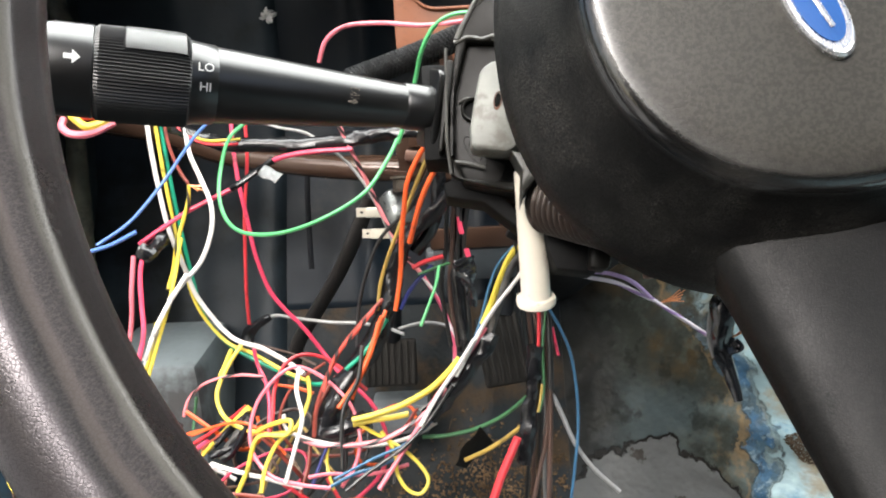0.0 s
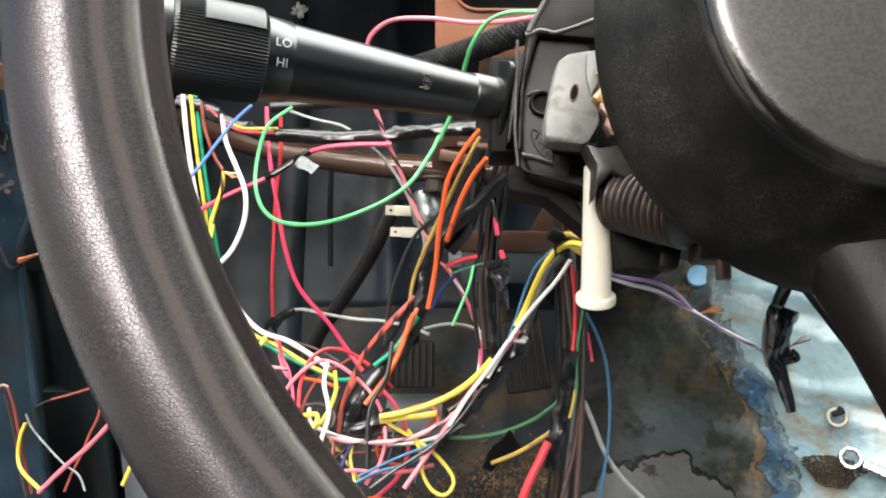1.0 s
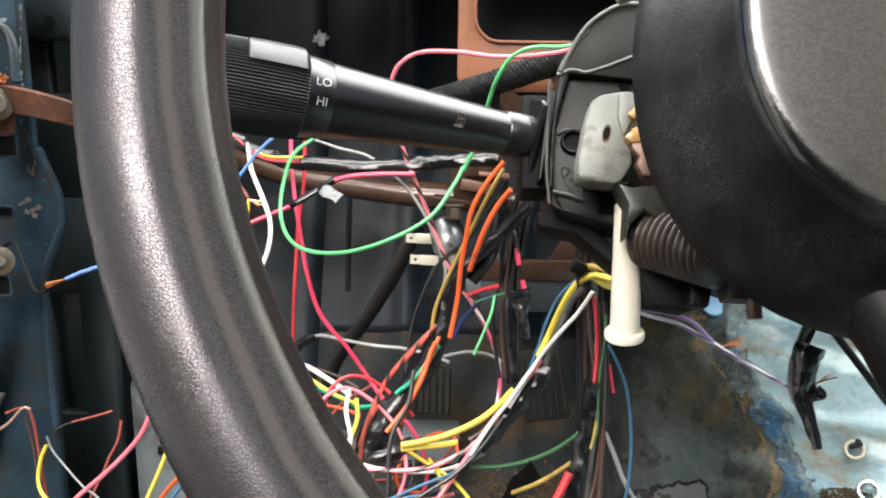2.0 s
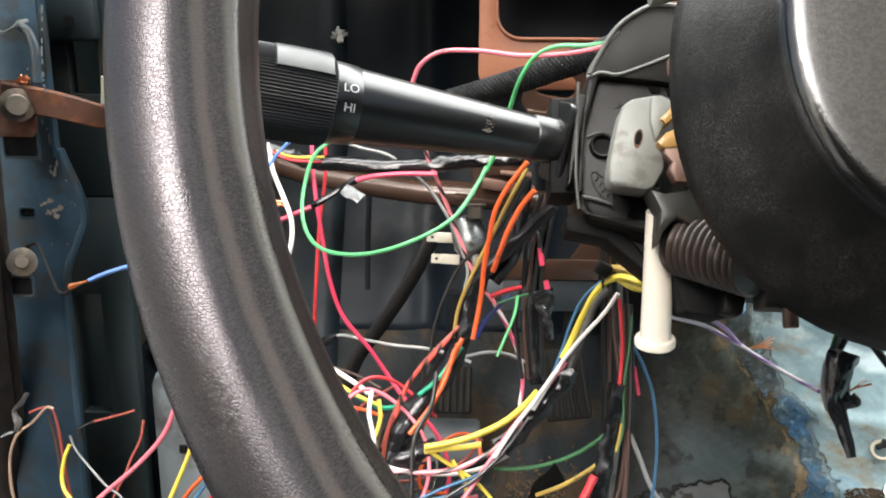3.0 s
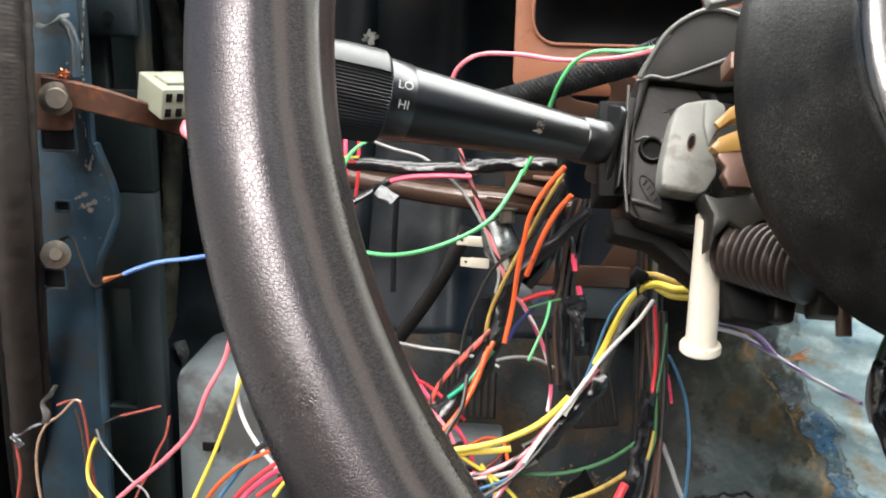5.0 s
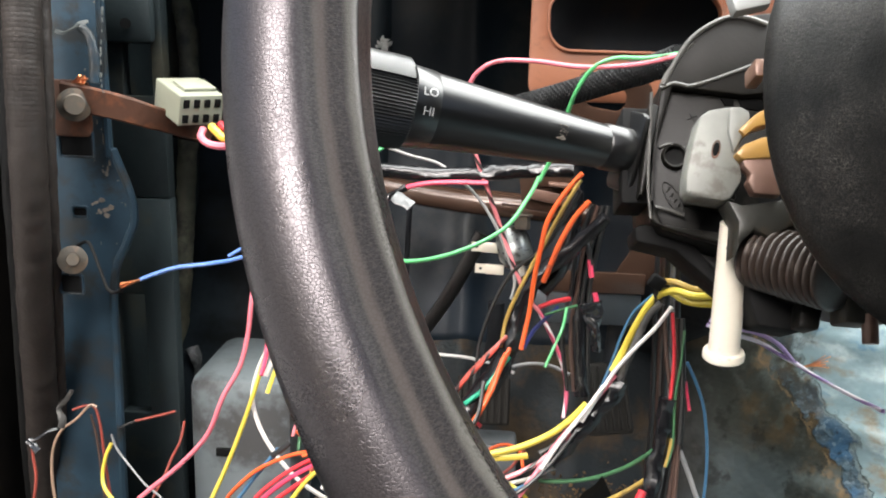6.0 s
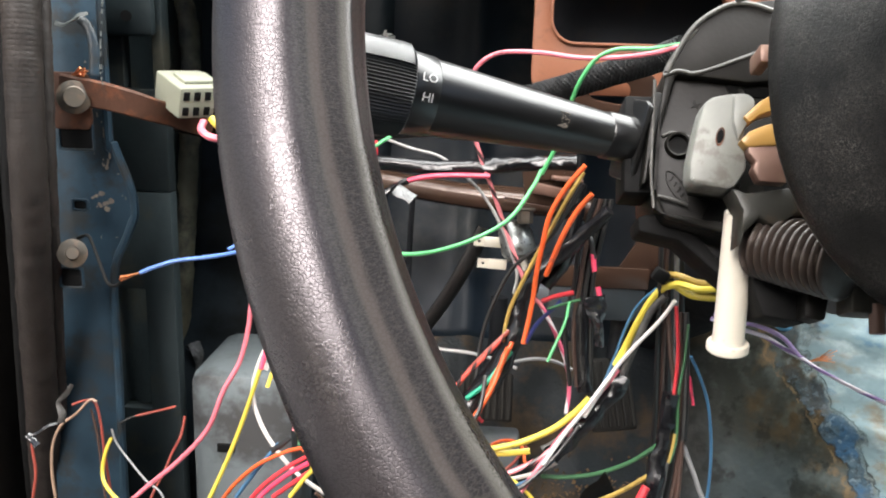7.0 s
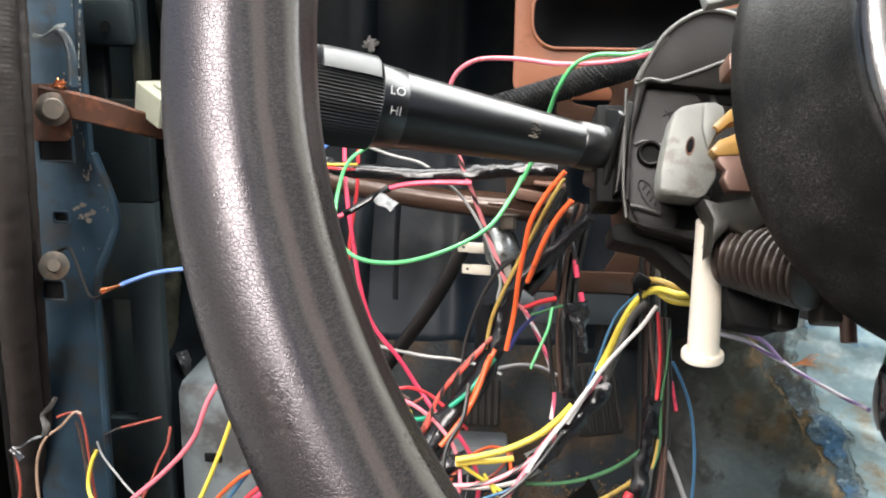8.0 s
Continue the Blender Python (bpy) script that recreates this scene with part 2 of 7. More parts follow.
SEAL = material("brown_black_seal_rubber", (0.020, 0.016, 0.0138), 0.6, 0, 0.4, 60, 500, 0.4, dirt=(0.022, 0.017, 0.014), dirt_amount=0.2, dirt_scale=25, spec=0.3)
WHITE_INK = material("white_print", (0.5, 0.5, 0.49), 0.5, 0, 0.05)
BADGE_BLUE = material("badge_blue", (0.02, 0.07, 0.22), 0.2, 0, 0.1)
BADGE_SILVER = material("badge_silver", (0.7, 0.7, 0.7), 0.25, 0.8, 0.1)
CLEAR_TAPE = material("milky_tape", (0.075, 0.078, 0.078), 0.25, 0, 0.3, 120, 300, 0.5, relief=0.002)
GREY_TAPE = material("grey_cloth_tape", (0.075, 0.071, 0.066), 0.4, 0, 0.5, 120, 400, 0.6, relief=0.002)
W_RED = insulation("red_insulation", (0.50, 0.030, 0.040))
W_CRIMSON = insulation("crimson_insulation", (0.60, 0.045, 0.10))
W_PINK = insulation("pink_insulation", (0.64, 0.15, 0.19))
W_ORANGE = insulation("orange_insulation", (0.62, 0.090, 0.017))
W_RUSTRED = insulation("brick_red_insulation", (0.21, 0.04, 0.027))
W_YELLOW = insulation("yellow_insulation", (0.62, 0.49, 0.06))
W_OLIVE = insulation("olive_tan_insulation", (0.33, 0.22, 0.05))
W_WHITE = insulation("white_insulation", (0.66, 0.62, 0.58))
W_GREEN = insulation("light_green_insulation", (0.08, 0.35, 0.125))
W_TEAL = insulation("teal_green_insulation", (0.015, 0.30, 0.17))
W_DKGREEN = insulation("dark_green_insulation", (0.035, 0.11, 0.045))
W_BLUE = insulation("blue_insulation", (0.075, 0.16, 0.42))
W_STEELBLUE = insulation("steel_blue_insulation", (0.035, 0.11, 0.20))
W_NAVY = insulation("navy_insulation", (0.02, 0.025, 0.12))
W_PURPLE = insulation("purple_insulation", (0.38, 0.28, 0.50))
W_GREY = insulation("grey_insulation", (0.19, 0.19, 0.19))
W_PALEGREY = insulation("pale_grey_insulation", (0.25, 0.25, 0.24))
W_BROWN = insulation("brown_insulation", (0.06, 0.034, 0.026))
W_TAN = insulation("tan_insulation", (0.30, 0.20, 0.14))
BRAID = material("woven_sleeve_yarn", (0.008, 0.0085, 0.009), 0.5, 0, 0.3, 60, 700, 0.1, spec=0.25)
W_BLACK = insulation("black_insulation", (0.012, 0.012, 0.012))
S_PINKWHITE = striped("pink_insulation_white_tracer", (0.66, 0.12, 0.2), (0.75, 0.7, 0.7), 0.03, 0.3)
S_PINKBLACK = striped("pink_insulation_black_tracer", (0.66, 0.2, 0.22), (0.03, 0.02, 0.02), 0.022, 0.3)
S_WHITEPURPLE = striped("white_insulation_purple_tracer", (0.70, 0.66, 0.72), (0.30, 0.20, 0.42), 0.05, 0.3)
S_REDBLACK = striped("red_insulation_black_tracer", (0.5, 0.07, 0.05), (0.02, 0.015, 0.015), 0.012, 0.35)
S_YELLOWBLACK = striped("yellow_insulation_black_tracer", (0.62, 0.45, 0.05), (0.03, 0.03, 0.02), 0.03, 0.25)


# ---- shapes ----
def part(name, bm, mat, parent=None, label="", smooth=True, sharp=40):
    """Links a bmesh as one mesh object, under a thing or a part where one is given."""
    me = bpy.data.meshes.new(name)
    bmesh.ops.recalc_face_normals(bm, faces=bm.faces)
    for f in bm.faces:
        f.smooth = smooth
    for e in bm.edges:
        if len(e.link_faces) == 2 and e.calc_face_angle(0) > radians(sharp):
            e.smooth = False
    bm.to_mesh(me)
    bm.free()
    me.materials.append(mat)
    ob = new(name, me)
    if parent:
        ob.parent = parent
    if label:
        ob["label"] = label
    return ob


def empty(name, m, label, category, group=""):
    ob = new(name)
    ob.empty_display_size = 0.02
    ob.matrix_world = m
    return tagged(ob, label, category, group)


def spline(points, res=7):
    """Points along a smooth curve through the given ones."""
    p = [Vector(q) for q in points]
    if len(p) == 2:
        return [p[0].lerp(p[1], k / res) for k in range(res + 1)]
    out = []
    ext = [p[0] * 2 - p[1], *p, p[-1] * 2 - p[-2]]
    for i in range(1, len(ext) - 2):
        a, b, c, d = ext[i - 1 : i + 3]
        for k in range(res):
            t = k / res
            out.append(0.5 * (2 * b + (c - a) * t + (2 * a - 5 * b + 4 * c - d) * t * t + (3 * b - a - 3 * c + d) * t ** 3))
    return out + [p[-1]]


def tube(points, r, sides=8, res=7, wobble=0.0, ends=(1.0, 1.0), squash=1.0, rib=None):
    """A round tube along a smooth curve, its length written into UV; wobble roughens it, ends taper it, squash flattens it, rib = (depth, pitch) rings it."""
    bm = bmesh.new()
    uvl = bm.loops.layers.uv.new("UVMap")
    c = spline(points, res)
    side = (c[1] - c[0]).orthogonal().normalized()
    rings, along, total = [], [0.0], len(c) - 1
    for i, q in enumerate(c):
        t = (c[min(i + 1, total)] - c[max(i - 1, 0)]).normalized()
        side = (side - t * side.dot(t)).normalized()
        up = t.cross(side)
        if i:
            along.append(along[-1] + (q - c[i - 1]).length)
        k = ends[0] + (ends[1] - ends[0]) * i / total
        if rib:
            k *= 1 + rib[0] * math.sin(2 * math.pi * along[-1] / rib[1])
        ring = []
        for s in range(sides):
            a = 2 * math.pi * s / sides
            w = 1 + wobble * noise.noise(q * 130 + Vector((math.cos(a), math.sin(a), 0)) * 1.1) if wobble else 1
            ring.append(bm.verts.new(q + (side * math.cos(a) + up * math.sin(a) * squash) * r * k * w))
        rings.append(ring)
    for i in range(total):
        for s in range(sides):
            f = bm.faces.new((rings[i][s], rings[i][(s + 1) % sides], rings[i + 1][(s + 1) % sides], rings[i + 1][s]))
            for l, (uu, vv) in zip(f.loops, ((s, i), (s + 1, i), (s + 1, i + 1), (s, i + 1))):
                l[uvl].uv = (uu / sides, along[vv])
    bm.faces.new(rings[0][::-1]), bm.faces.new(rings[-1])
    return bm


def lathe(profile, sides=32, ribs=None):
    """A turned body about local z from (radius, height) rows; ribs: per row, how far every other vertex sinks."""
    bm = bmesh.new()
    rings = []
    for j, (r, h) in enumerate(profile):
        d = ribs[j] if ribs else 0
        rings.append([bm.verts.new(((r - d * (s % 2)) * math.cos(2 * math.pi * s / sides), (r - d * (s % 2)) * math.sin(2 * math.pi * s / sides), h)) for s in range(sides)])
    for a, b in zip(rings, rings[1:]):
        for s in range(sides):
            bm.faces.new((a[s], a[(s + 1) % sides], b[(s + 1) % sides], b[s]))
    bm.faces.new(rings[0][::-1]), bm.faces.new(rings[-1])
    return bm


def block(sx, sy, sz, at=(0, 0, 0), bevel=0.001, turn=None, bm=None):
    """A box with rounded edges, added to bm where given."""
    one = bmesh.new()
    bmesh.ops.create_cube(one, size=1)
    bmesh.ops.scale(one, vec=(sx, sy, sz), verts=one.verts)
    if bevel:
        bmesh.ops.bevel(one, geom=one.edges[:], offset=min(bevel, sx * 0.45, sy * 0.45, sz * 0.45), segments=2, affect="EDGES", profile=0.5)
    one.transform(Matrix.Translation(at) @ (turn.to_4x4() if turn else Matrix()))
    return join(bm, one)


def join(bm, one):
    if bm is None:
        return one
    me = bpy.data.meshes.new("t")
    one.to_mesh(me)
    one.free()
    bm.from_mesh(me)
    bpy.data.meshes.remove(me)
    return bm


def slab(outline, z0, z1, bevel=0.0008, hole=None):
    """A plate from an outline in local xy between two heights, with rounded edges; hole: an outline with as many corners."""
    bm = bmesh.new()
    if hole:
        loops = [[bm.verts.new((x, y, z)) for x, y in o] for o, z in ((outline, z0), (outline, z1), (hole, z1), (hole, z0))]
        k = len(outline)
        for a, b in zip(loops, loops[1:] + loops[:1]):
            for i in range(k):
                bm.faces.new((a[i], a[(i + 1) % k], b[(i + 1) % k], b[i]))
    else:
        lo, hi = ([bm.verts.new((x, y, z)) for x, y in outline] for z in (z0, z1))
        k = len(outline)
        for i in range(k):
            bm.faces.new((lo[i], lo[(i + 1) % k], hi[(i + 1) % k], hi[i]))
        bm.faces.new(lo[::-1]), bm.faces.new(hi)
    bmesh.ops.recalc_face_normals(bm, faces=bm.faces)
    if bevel:
        es = [e for e in bm.edges if len(e.link_faces) == 2 and e.calc_face_angle(0) > radians(30)]
        bmesh.ops.bevel(bm, geom=es, offset=bevel, segments=2, affect="EDGES", profile=0.5)
    return bm


def rounded(w, h, r, k=6, cx=0.0, cy=0.0):
    """The outline of a rounded rectangle."""
    out = []
    for sx, sy, a0 in ((1, 1, 0), (-1, 1, 90), (-1, -1, 180), (1, -1, 270)):
        for i in range(k + 1):
            a = radians(a0 + 90 * i / k)
            out.append((cx + sx * (w / 2 - r) + r * math.cos(a), cy + sy * (h / 2 - r) + r * math.sin(a)))
    return out


def ribbon(points, width, thick, up=(0, 0, 1), taper=1.0, res=6):
    """A flat bar of rectangular section along a smooth curve, its width held towards up."""
    bm = bmesh.new()
    c = spline(points, res)
    rings, last = [], len(c) - 1
    for i, q in enumerate(c):
        t = (c[min(i + 1, last)] - c[max(i - 1, 0)]).normalized()
        side = t.cross(Vector(up)).normalized()
        high = side.cross(t)
        w = width * (1 + (taper - 1) * i / last) / 2
        e = thick * 0.3
        rings.append([bm.verts.new(q + side * a + high * b) for a, b in ((-thick / 2, -w + e), (-thick / 2 + e, -w), (thick / 2 - e, -w), (thick / 2, -w + e), (thick / 2, w - e), (thick / 2 - e, w), (-thick / 2 + e, w), (-thick / 2, w - e))])
    for a, b in zip(rings, rings[1:]):
        for k in range(8):
            bm.faces.new((a[k], a[(k + 1) % 8], b[(k + 1) % 8], b[k]))
    bm.faces.new(rings[0][::-1]), bm.faces.new(rings[-1])
    return bm


def along(p, q, spin=0):
    """A pose at p whose z runs towards q."""
    d = Vector(q) - Vector(p)
    return Matrix.Translation(p) @ d.to_track_quat("Z", "Y").to_matrix().to_4x4() @ Matrix.Rotation(radians(spin), 4, "Z")


def wire(name, points, r, mat, label, group="loose wires", sides=8, **kw):
    r *= 0.75 if name == "stub_wire" else 1.0
    return tagged(part(name, tube(points, r * 0.93, sides, **kw), mat), label, "wire", group)


def frayed(points, parent, count=6, spread=0.0025, r=0.00022, seed=1):
    """Bare copper strands that fan out from the end of a wire."""
    rng = random.Random(seed)
    a, b = Vector(points[0]), Vector(points[-1])
    bm = None
    for k in range(count):
        off = Vector((rng.uniform(-1, 1), rng.uniform(-1, 1), rng.uniform(-1, 1))) * spread
        bm = join(bm, tube([a, a.lerp(b, 0.5) + off * 0.3, b + off], r, 5, 4))
    return part("copper_strand", bm, COPPER, parent, "bare bright copper strands")

# ---- the cab ----
HALF_PI = math.pi / 2


def sheet_point(x, s):
    """The floor, toe board and firewall as one pressed sheet: s runs from the seat forward and up the firewall."""
    rows = ((-0.75, 0.17), (0.30, 0.17), (0.50, 0.18), (0.585, 0.22), (0.645, 0.33), (0.70, 0.44), (0.745, 0.52), (0.765, 0.60), (0.77, 0.86))
    i = min(int(s), len(rows) - 2)
    f = s - i
    y, z = (rows[i][k] * (1 - f) + rows[i + 1][k] * f for k in (0, 1))
    k = min(1, max(0, (x - 0.10) / 0.20))
    k = k * k * (3 - 2 * k)
    rise = min(1, max(0, s - 1.0))
    fade = 1 - min(1, max(0, s - 5.0) / 3) * 0.5
    y -= 0.13 * k * rise * fade
    z += 0.10 * k * (1 - rise) + 0.035 * k * rise * fade
    q = Vector((x, y, z))
    w = 0.006 * noise.noise(q * 9) + 0.0022 * noise.noise(q * 32)
    if x > 0.16:
        # pressed ridges across the tunnel
        w += 0.006 * min(1, (x - 0.16) / 0.05) * sum(math.exp(-(((s - at + 0.5 * (x - 0.2) + 0.03 * math.sin(x * 60)) / 0.06) ** 2)) for at in (3.62, 3.98, 4.38, 4.92))
    if x < 0.09 and s > 3.6:
        # upright swages pressed into the firewall
        w += 0.008 * min(1, (s - 3.6) / 0.8) * sum(math.exp(-(((x - at) / 0.011) ** 2)) for at in (-0.235, -0.165, -0.075, 0.02))
    return q + Vector((0, -0.8, 0.6)) * w


def cab_sheet(x0, x1, s0, s1, nx, ns, step=None):
    bm = bmesh.new()
    g = [[bm.verts.new(sheet_point(x0 + (x1 - x0) * i / nx, s0 + (s1 - s0) * j / ns)) for i in range(nx + 1)] for j in range(ns + 1)]
    for j in range(ns):
        for i in range(nx):
            bm.faces.new((g[j][i], g[j][i + 1], g[j + 1][i + 1], g[j + 1][i]))
    ext = bmesh.ops.extrude_face_region(bm, geom=bm.faces[:])
    bmesh.ops.translate(bm, vec=(0, 0.02, -0.02), verts=[v for v in ext["geom"] if isinstance(v, bmesh.types.BMVert)])
    return bm


def paint_over_rust(name):
    """The tunnel's old paint: sound and pale on one side of a flaking blue strip, greasy and dark on the other, with a bare grey flake low down."""
    m = material(name, (0.026, 0.029, 0.024), 0.42, 0, 0.45, 16, 260, 0.2, spec=0.22)
    nt = m.node_tree
    n, link = nt.nodes, nt.links.new
    b = n["Principled BSDF"]
    out = b.inputs["Base Color"].links[0].from_socket
    co = n.new("ShaderNodeTexCoord")
    sp = n.new("ShaderNodeSeparateXYZ")
    link(co.outputs["Object"], sp.inputs[0])
    px, pz = sp.outputs[0], sp.outputs[2]

    def op(kind, a, c=None, e=None):
        k = n.new("ShaderNodeMath")
        k.operation = kind
        for i, v in enumerate((a, c, e)):
            if v is None:
                continue
            if isinstance(v, (int, float)):
                k.inputs[i].default_value = v
            else:
                link(v, k.inputs[i])
        return k.outputs[0]

    def span(value, lo, hi, top=1.0):
        k = n.new("ShaderNodeMapRange")
        k.interpolation_type = "SMOOTHSTEP"
        for i, v in zip(range(1, 5), (lo, hi, 0.0, top)):
            k.inputs[i].default_value = v
        link(value, k.inputs[0])
        return k.outputs[0]

    def cloud(scale, detail=8.0, shift=(0, 0, 0), stretch=(1, 1, 1)):
        mp = n.new("ShaderNodeMapping")
        mp.inputs["Location"].default_value, mp.inputs["Scale"].default_value = shift, stretch
        link(co.outputs["Object"], mp.inputs[0])
        t = n.new("ShaderNodeTexNoise")
        t.inputs["Scale"].default_value, t.inputs["Detail"].default_value, t.inputs["Roughness"].default_value = scale, detail, 0.6
        link(mp.outputs[0], t.inputs["Vector"])
        return t.outputs["Fac"]

    def over(fac, prev, color):
        k = n.new("ShaderNodeMixRGB")
        k.inputs[2].default_value = (*color, 1)
        link(fac, k.inputs[0]), link(prev, k.inputs[1])
        return k.outputs[0]

    # signed distance from the middle of the flaking strip, with a ragged edge
    bend = op("MINIMUM", op("MULTIPLY", op("MAXIMUM", op("SUBTRACT", 0.423, pz), 0.0), 0.62), 0.034)
    ragged = op("MULTIPLY_ADD", cloud(42, 7), 0.044, -0.022)
    d = op("ADD", op("SUBTRACT", op("SUBTRACT", px, 0.180), bend), ragged)
    right = span(d, 0.002, 0.013)
    strip = op("MULTIPLY", span(d, -0.0070, -0.0050), span(d, 0.0074, 0.0052))
    strip = op("MULTIPLY", strip, op("ADD", span(pz, 0.425, 0.385, 0.7), span(cloud(50, 5, (9, 0, 0)), 0.4, 0.6, 0.3)))
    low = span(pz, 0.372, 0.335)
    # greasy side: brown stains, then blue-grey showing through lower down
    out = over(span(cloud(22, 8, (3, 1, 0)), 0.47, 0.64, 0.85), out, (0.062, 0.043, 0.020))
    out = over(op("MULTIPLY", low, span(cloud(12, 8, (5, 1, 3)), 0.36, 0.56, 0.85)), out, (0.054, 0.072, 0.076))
    out = over(span(cloud(9, 8, (1, 0, 2), (1, 1, 2.5)), 0.56, 0.66, 0.8), out, (0.012, 0.013, 0.011))
    # sound side: pale blue-grey with lighter and tan streaks along the pressed ridges
    out = over(span(cloud(70, 6, (2, 6, 1)), 0.5, 0.66, 0.6), out, (0.058, 0.068, 0.060))
    out = over(span(cloud(48, 7, (6, 2, 8)), 0.54, 0.64, 0.7), out, (0.009, 0.009, 0.007))
    out = over(op("MULTIPLY", span(d, -0.045, -0.004), span(cloud(30, 8, (3, 8, 5)), 0.46, 0.62, 0.75)), out, (0.085, 0.105, 0.10))
    out = over(op("MULTIPLY", span(d, -0.035, -0.008), span(cloud(38, 8, (9, 4, 2)), 0.54, 0.64, 0.7)), out, (0.13, 0.09, 0.045))
    out = over(right, out, (0.17, 0.245, 0.265))
    out = over(op("MULTIPLY", right, span(cloud(14, 8, (2, 4, 0), (1, 1, 1.8)), 0.48, 0.66)), out, (0.33, 0.43, 0.45))
    out = over(op("MULTIPLY", right, span(cloud(15, 8, (7, 2, 5), (1, 1, 2)), 0.52, 0.64, 0.8)), out, (0.17, 0.13, 0.075))
    out = over(op("MULTIPLY", right, span(cloud(20, 8, (4, 9, 1), (1, 1, 2)), 0.58, 0.68, 0.7)), out, (0.05, 0.13, 0.21))
    # highlights along two pressed ridges, painted in as pale bands
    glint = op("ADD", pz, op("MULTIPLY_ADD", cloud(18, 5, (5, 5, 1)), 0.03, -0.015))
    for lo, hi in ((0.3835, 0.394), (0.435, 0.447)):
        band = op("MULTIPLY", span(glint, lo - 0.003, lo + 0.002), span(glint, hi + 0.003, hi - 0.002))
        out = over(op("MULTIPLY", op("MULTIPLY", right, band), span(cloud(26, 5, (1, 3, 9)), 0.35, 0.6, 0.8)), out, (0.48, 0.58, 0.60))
    # the strip: flaked blue with pale chips and dark pits, tan at one edge, a black crack at the other
    out = over(strip, out, (0.046, 0.080, 0.105))
    out = over(op("MULTIPLY", strip, op("MULTIPLY", span(pz, 0.405, 0.390), span(cloud(40, 5, (3, 3, 7)), 0.46, 0.60, 0.85))), out, (0.028, 0.085, 0.160))
    out = over(op("MULTIPLY", strip, span(cloud(170, 6), 0.52, 0.62, 0.65)), out, (0.17, 0.22, 0.25))
    out = over(op("MULTIPLY", strip, span(cloud(150, 6, (2, 2, 2)), 0.56, 0.64, 0.7)), out, (0.014, 0.016, 0.018))
    tan_edge = op("MULTIPLY", span(d, -0.0125, -0.0110), span(d, -0.008, -0.0095))
    out = over(op("MULTIPLY", tan_edge, span(cloud(60, 4, (6, 0, 0)), 0.40, 0.56, 0.7)), out, (0.17, 0.12, 0.065))
    crack = op("MULTIPLY", span(d, 0.0078, 0.0086), span(d, 0.0102, 0.0092))
    out = over(op("MULTIPLY", crack, span(cloud(45, 4, (0, 0, 4)), 0.44, 0.60, 0.6)), out, (0.012, 0.012, 0.012))
    # near black towards the footwell, with a ragged edge
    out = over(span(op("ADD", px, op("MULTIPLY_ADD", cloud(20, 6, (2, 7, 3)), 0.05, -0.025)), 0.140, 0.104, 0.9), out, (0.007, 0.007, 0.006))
    # bare grey metal where the paint has come off in one sheet, with a dark lifted edge
    edge = op("ADD", op("ADD", op("MULTIPLY", op("ABSOLUTE", op("SUBTRACT", px, 0.163)), 0.55), pz), op("MULTIPLY_ADD", cloud(32, 7, (8, 3, 1)), 0.05, -0.025))
    bare = span(edge, 0.3215, 0.3205)
    rim_dark = op("MULTIPLY", span(edge, 0.3245, 0.3232), span(edge, 0.3197, 0.3210))
    out = over(bare, out, (0.085, 0.088, 0.088))
    out = over(op("MULTIPLY", bare, span(cloud(45, 4, (1, 8, 3)), 0.62, 0.66)), out, (0.03, 0.026, 0.022))
    out = over(rim_dark, out, (0.012, 0.011, 0.010))
    link(out, b.inputs["Base Color"])
    link(op("SUBTRACT", b.inputs["Roughness"].links[0].from_socket, op("MULTIPLY", right, span(cloud(20, 5, (4, 1, 6)), 0.35, 0.6, 0.16))), b.inputs["Roughness"])
    link(op("MULTIPLY_ADD", right, 0.12, 0.22), b.inputs["Specular IOR Level"])
    normal = None
    for height, dist in ((cloud(60, 8), 0.0014), (cloud(14, 4), 0.006), (op("MULTIPLY", strip, cloud(120, 4)), 0.0022), (op("ADD", crack, op("ADD", rim_dark, bare)), -0.0012)):
        bp = n.new("ShaderNodeBump")
        bp.inputs["Strength"].default_value, bp.inputs["Distance"].default_value = 1.0, abs(dist)
        bp.invert = dist < 0
        link(height, bp.inputs["Height"])
        if normal:
            link(normal, bp.inputs["Normal"])
        normal = bp.outputs[0]
    link(normal, b.inputs["Normal"])
    return m


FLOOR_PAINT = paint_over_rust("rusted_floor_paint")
# firewall paint is darkened for shade; the doorway side gets a lighter, lit copy
SHADED_FIREWALL = material("shaded_firewall_paint", (0.0042, 0.0080, 0.0125), 0.5, 0, 0.6, 10, 200, 0.15, dirt=(0.017, 0.019, 0.019), dirt_amount=0.28, dirt_scale=11, spec=0.2)
FLOOR_DIRT = material("grimy_floor_paint", (0.011, 0.0135, 0.015), 0.55, 0, 0.6, 14, 260, 0.4, dirt=(0.044, 0.030, 0.017), dirt_amount=0.42, dirt_scale=18, spec=0.15, relief=0.002)
LIT_SLATE = material("lit_slate_footwell_paint", (0.0125, 0.0180, 0.0225), 0.5, 0, 0.4, 12, 220, 0.2, dirt=(0.007, 0.009, 0.010), dirt_amount=0.3, dirt_scale=9, spec=0.2)
tagged(part("wall_footwell_front", cab_sheet(-0.75, -0.1502, 0.0, 7.999, 44, 150), LIT_SLATE, sharp=80), "slate blue front of the footwell, painted lighter as the lit side", "wall", kind="structure")
tagged(part("floor", cab_sheet(-0.15, 0.085, 0.0, 4.75, 44, 90), FLOOR_DIRT, sharp=80), "grimy dark blue cab floor with brown dirt", "floor", kind="structure")
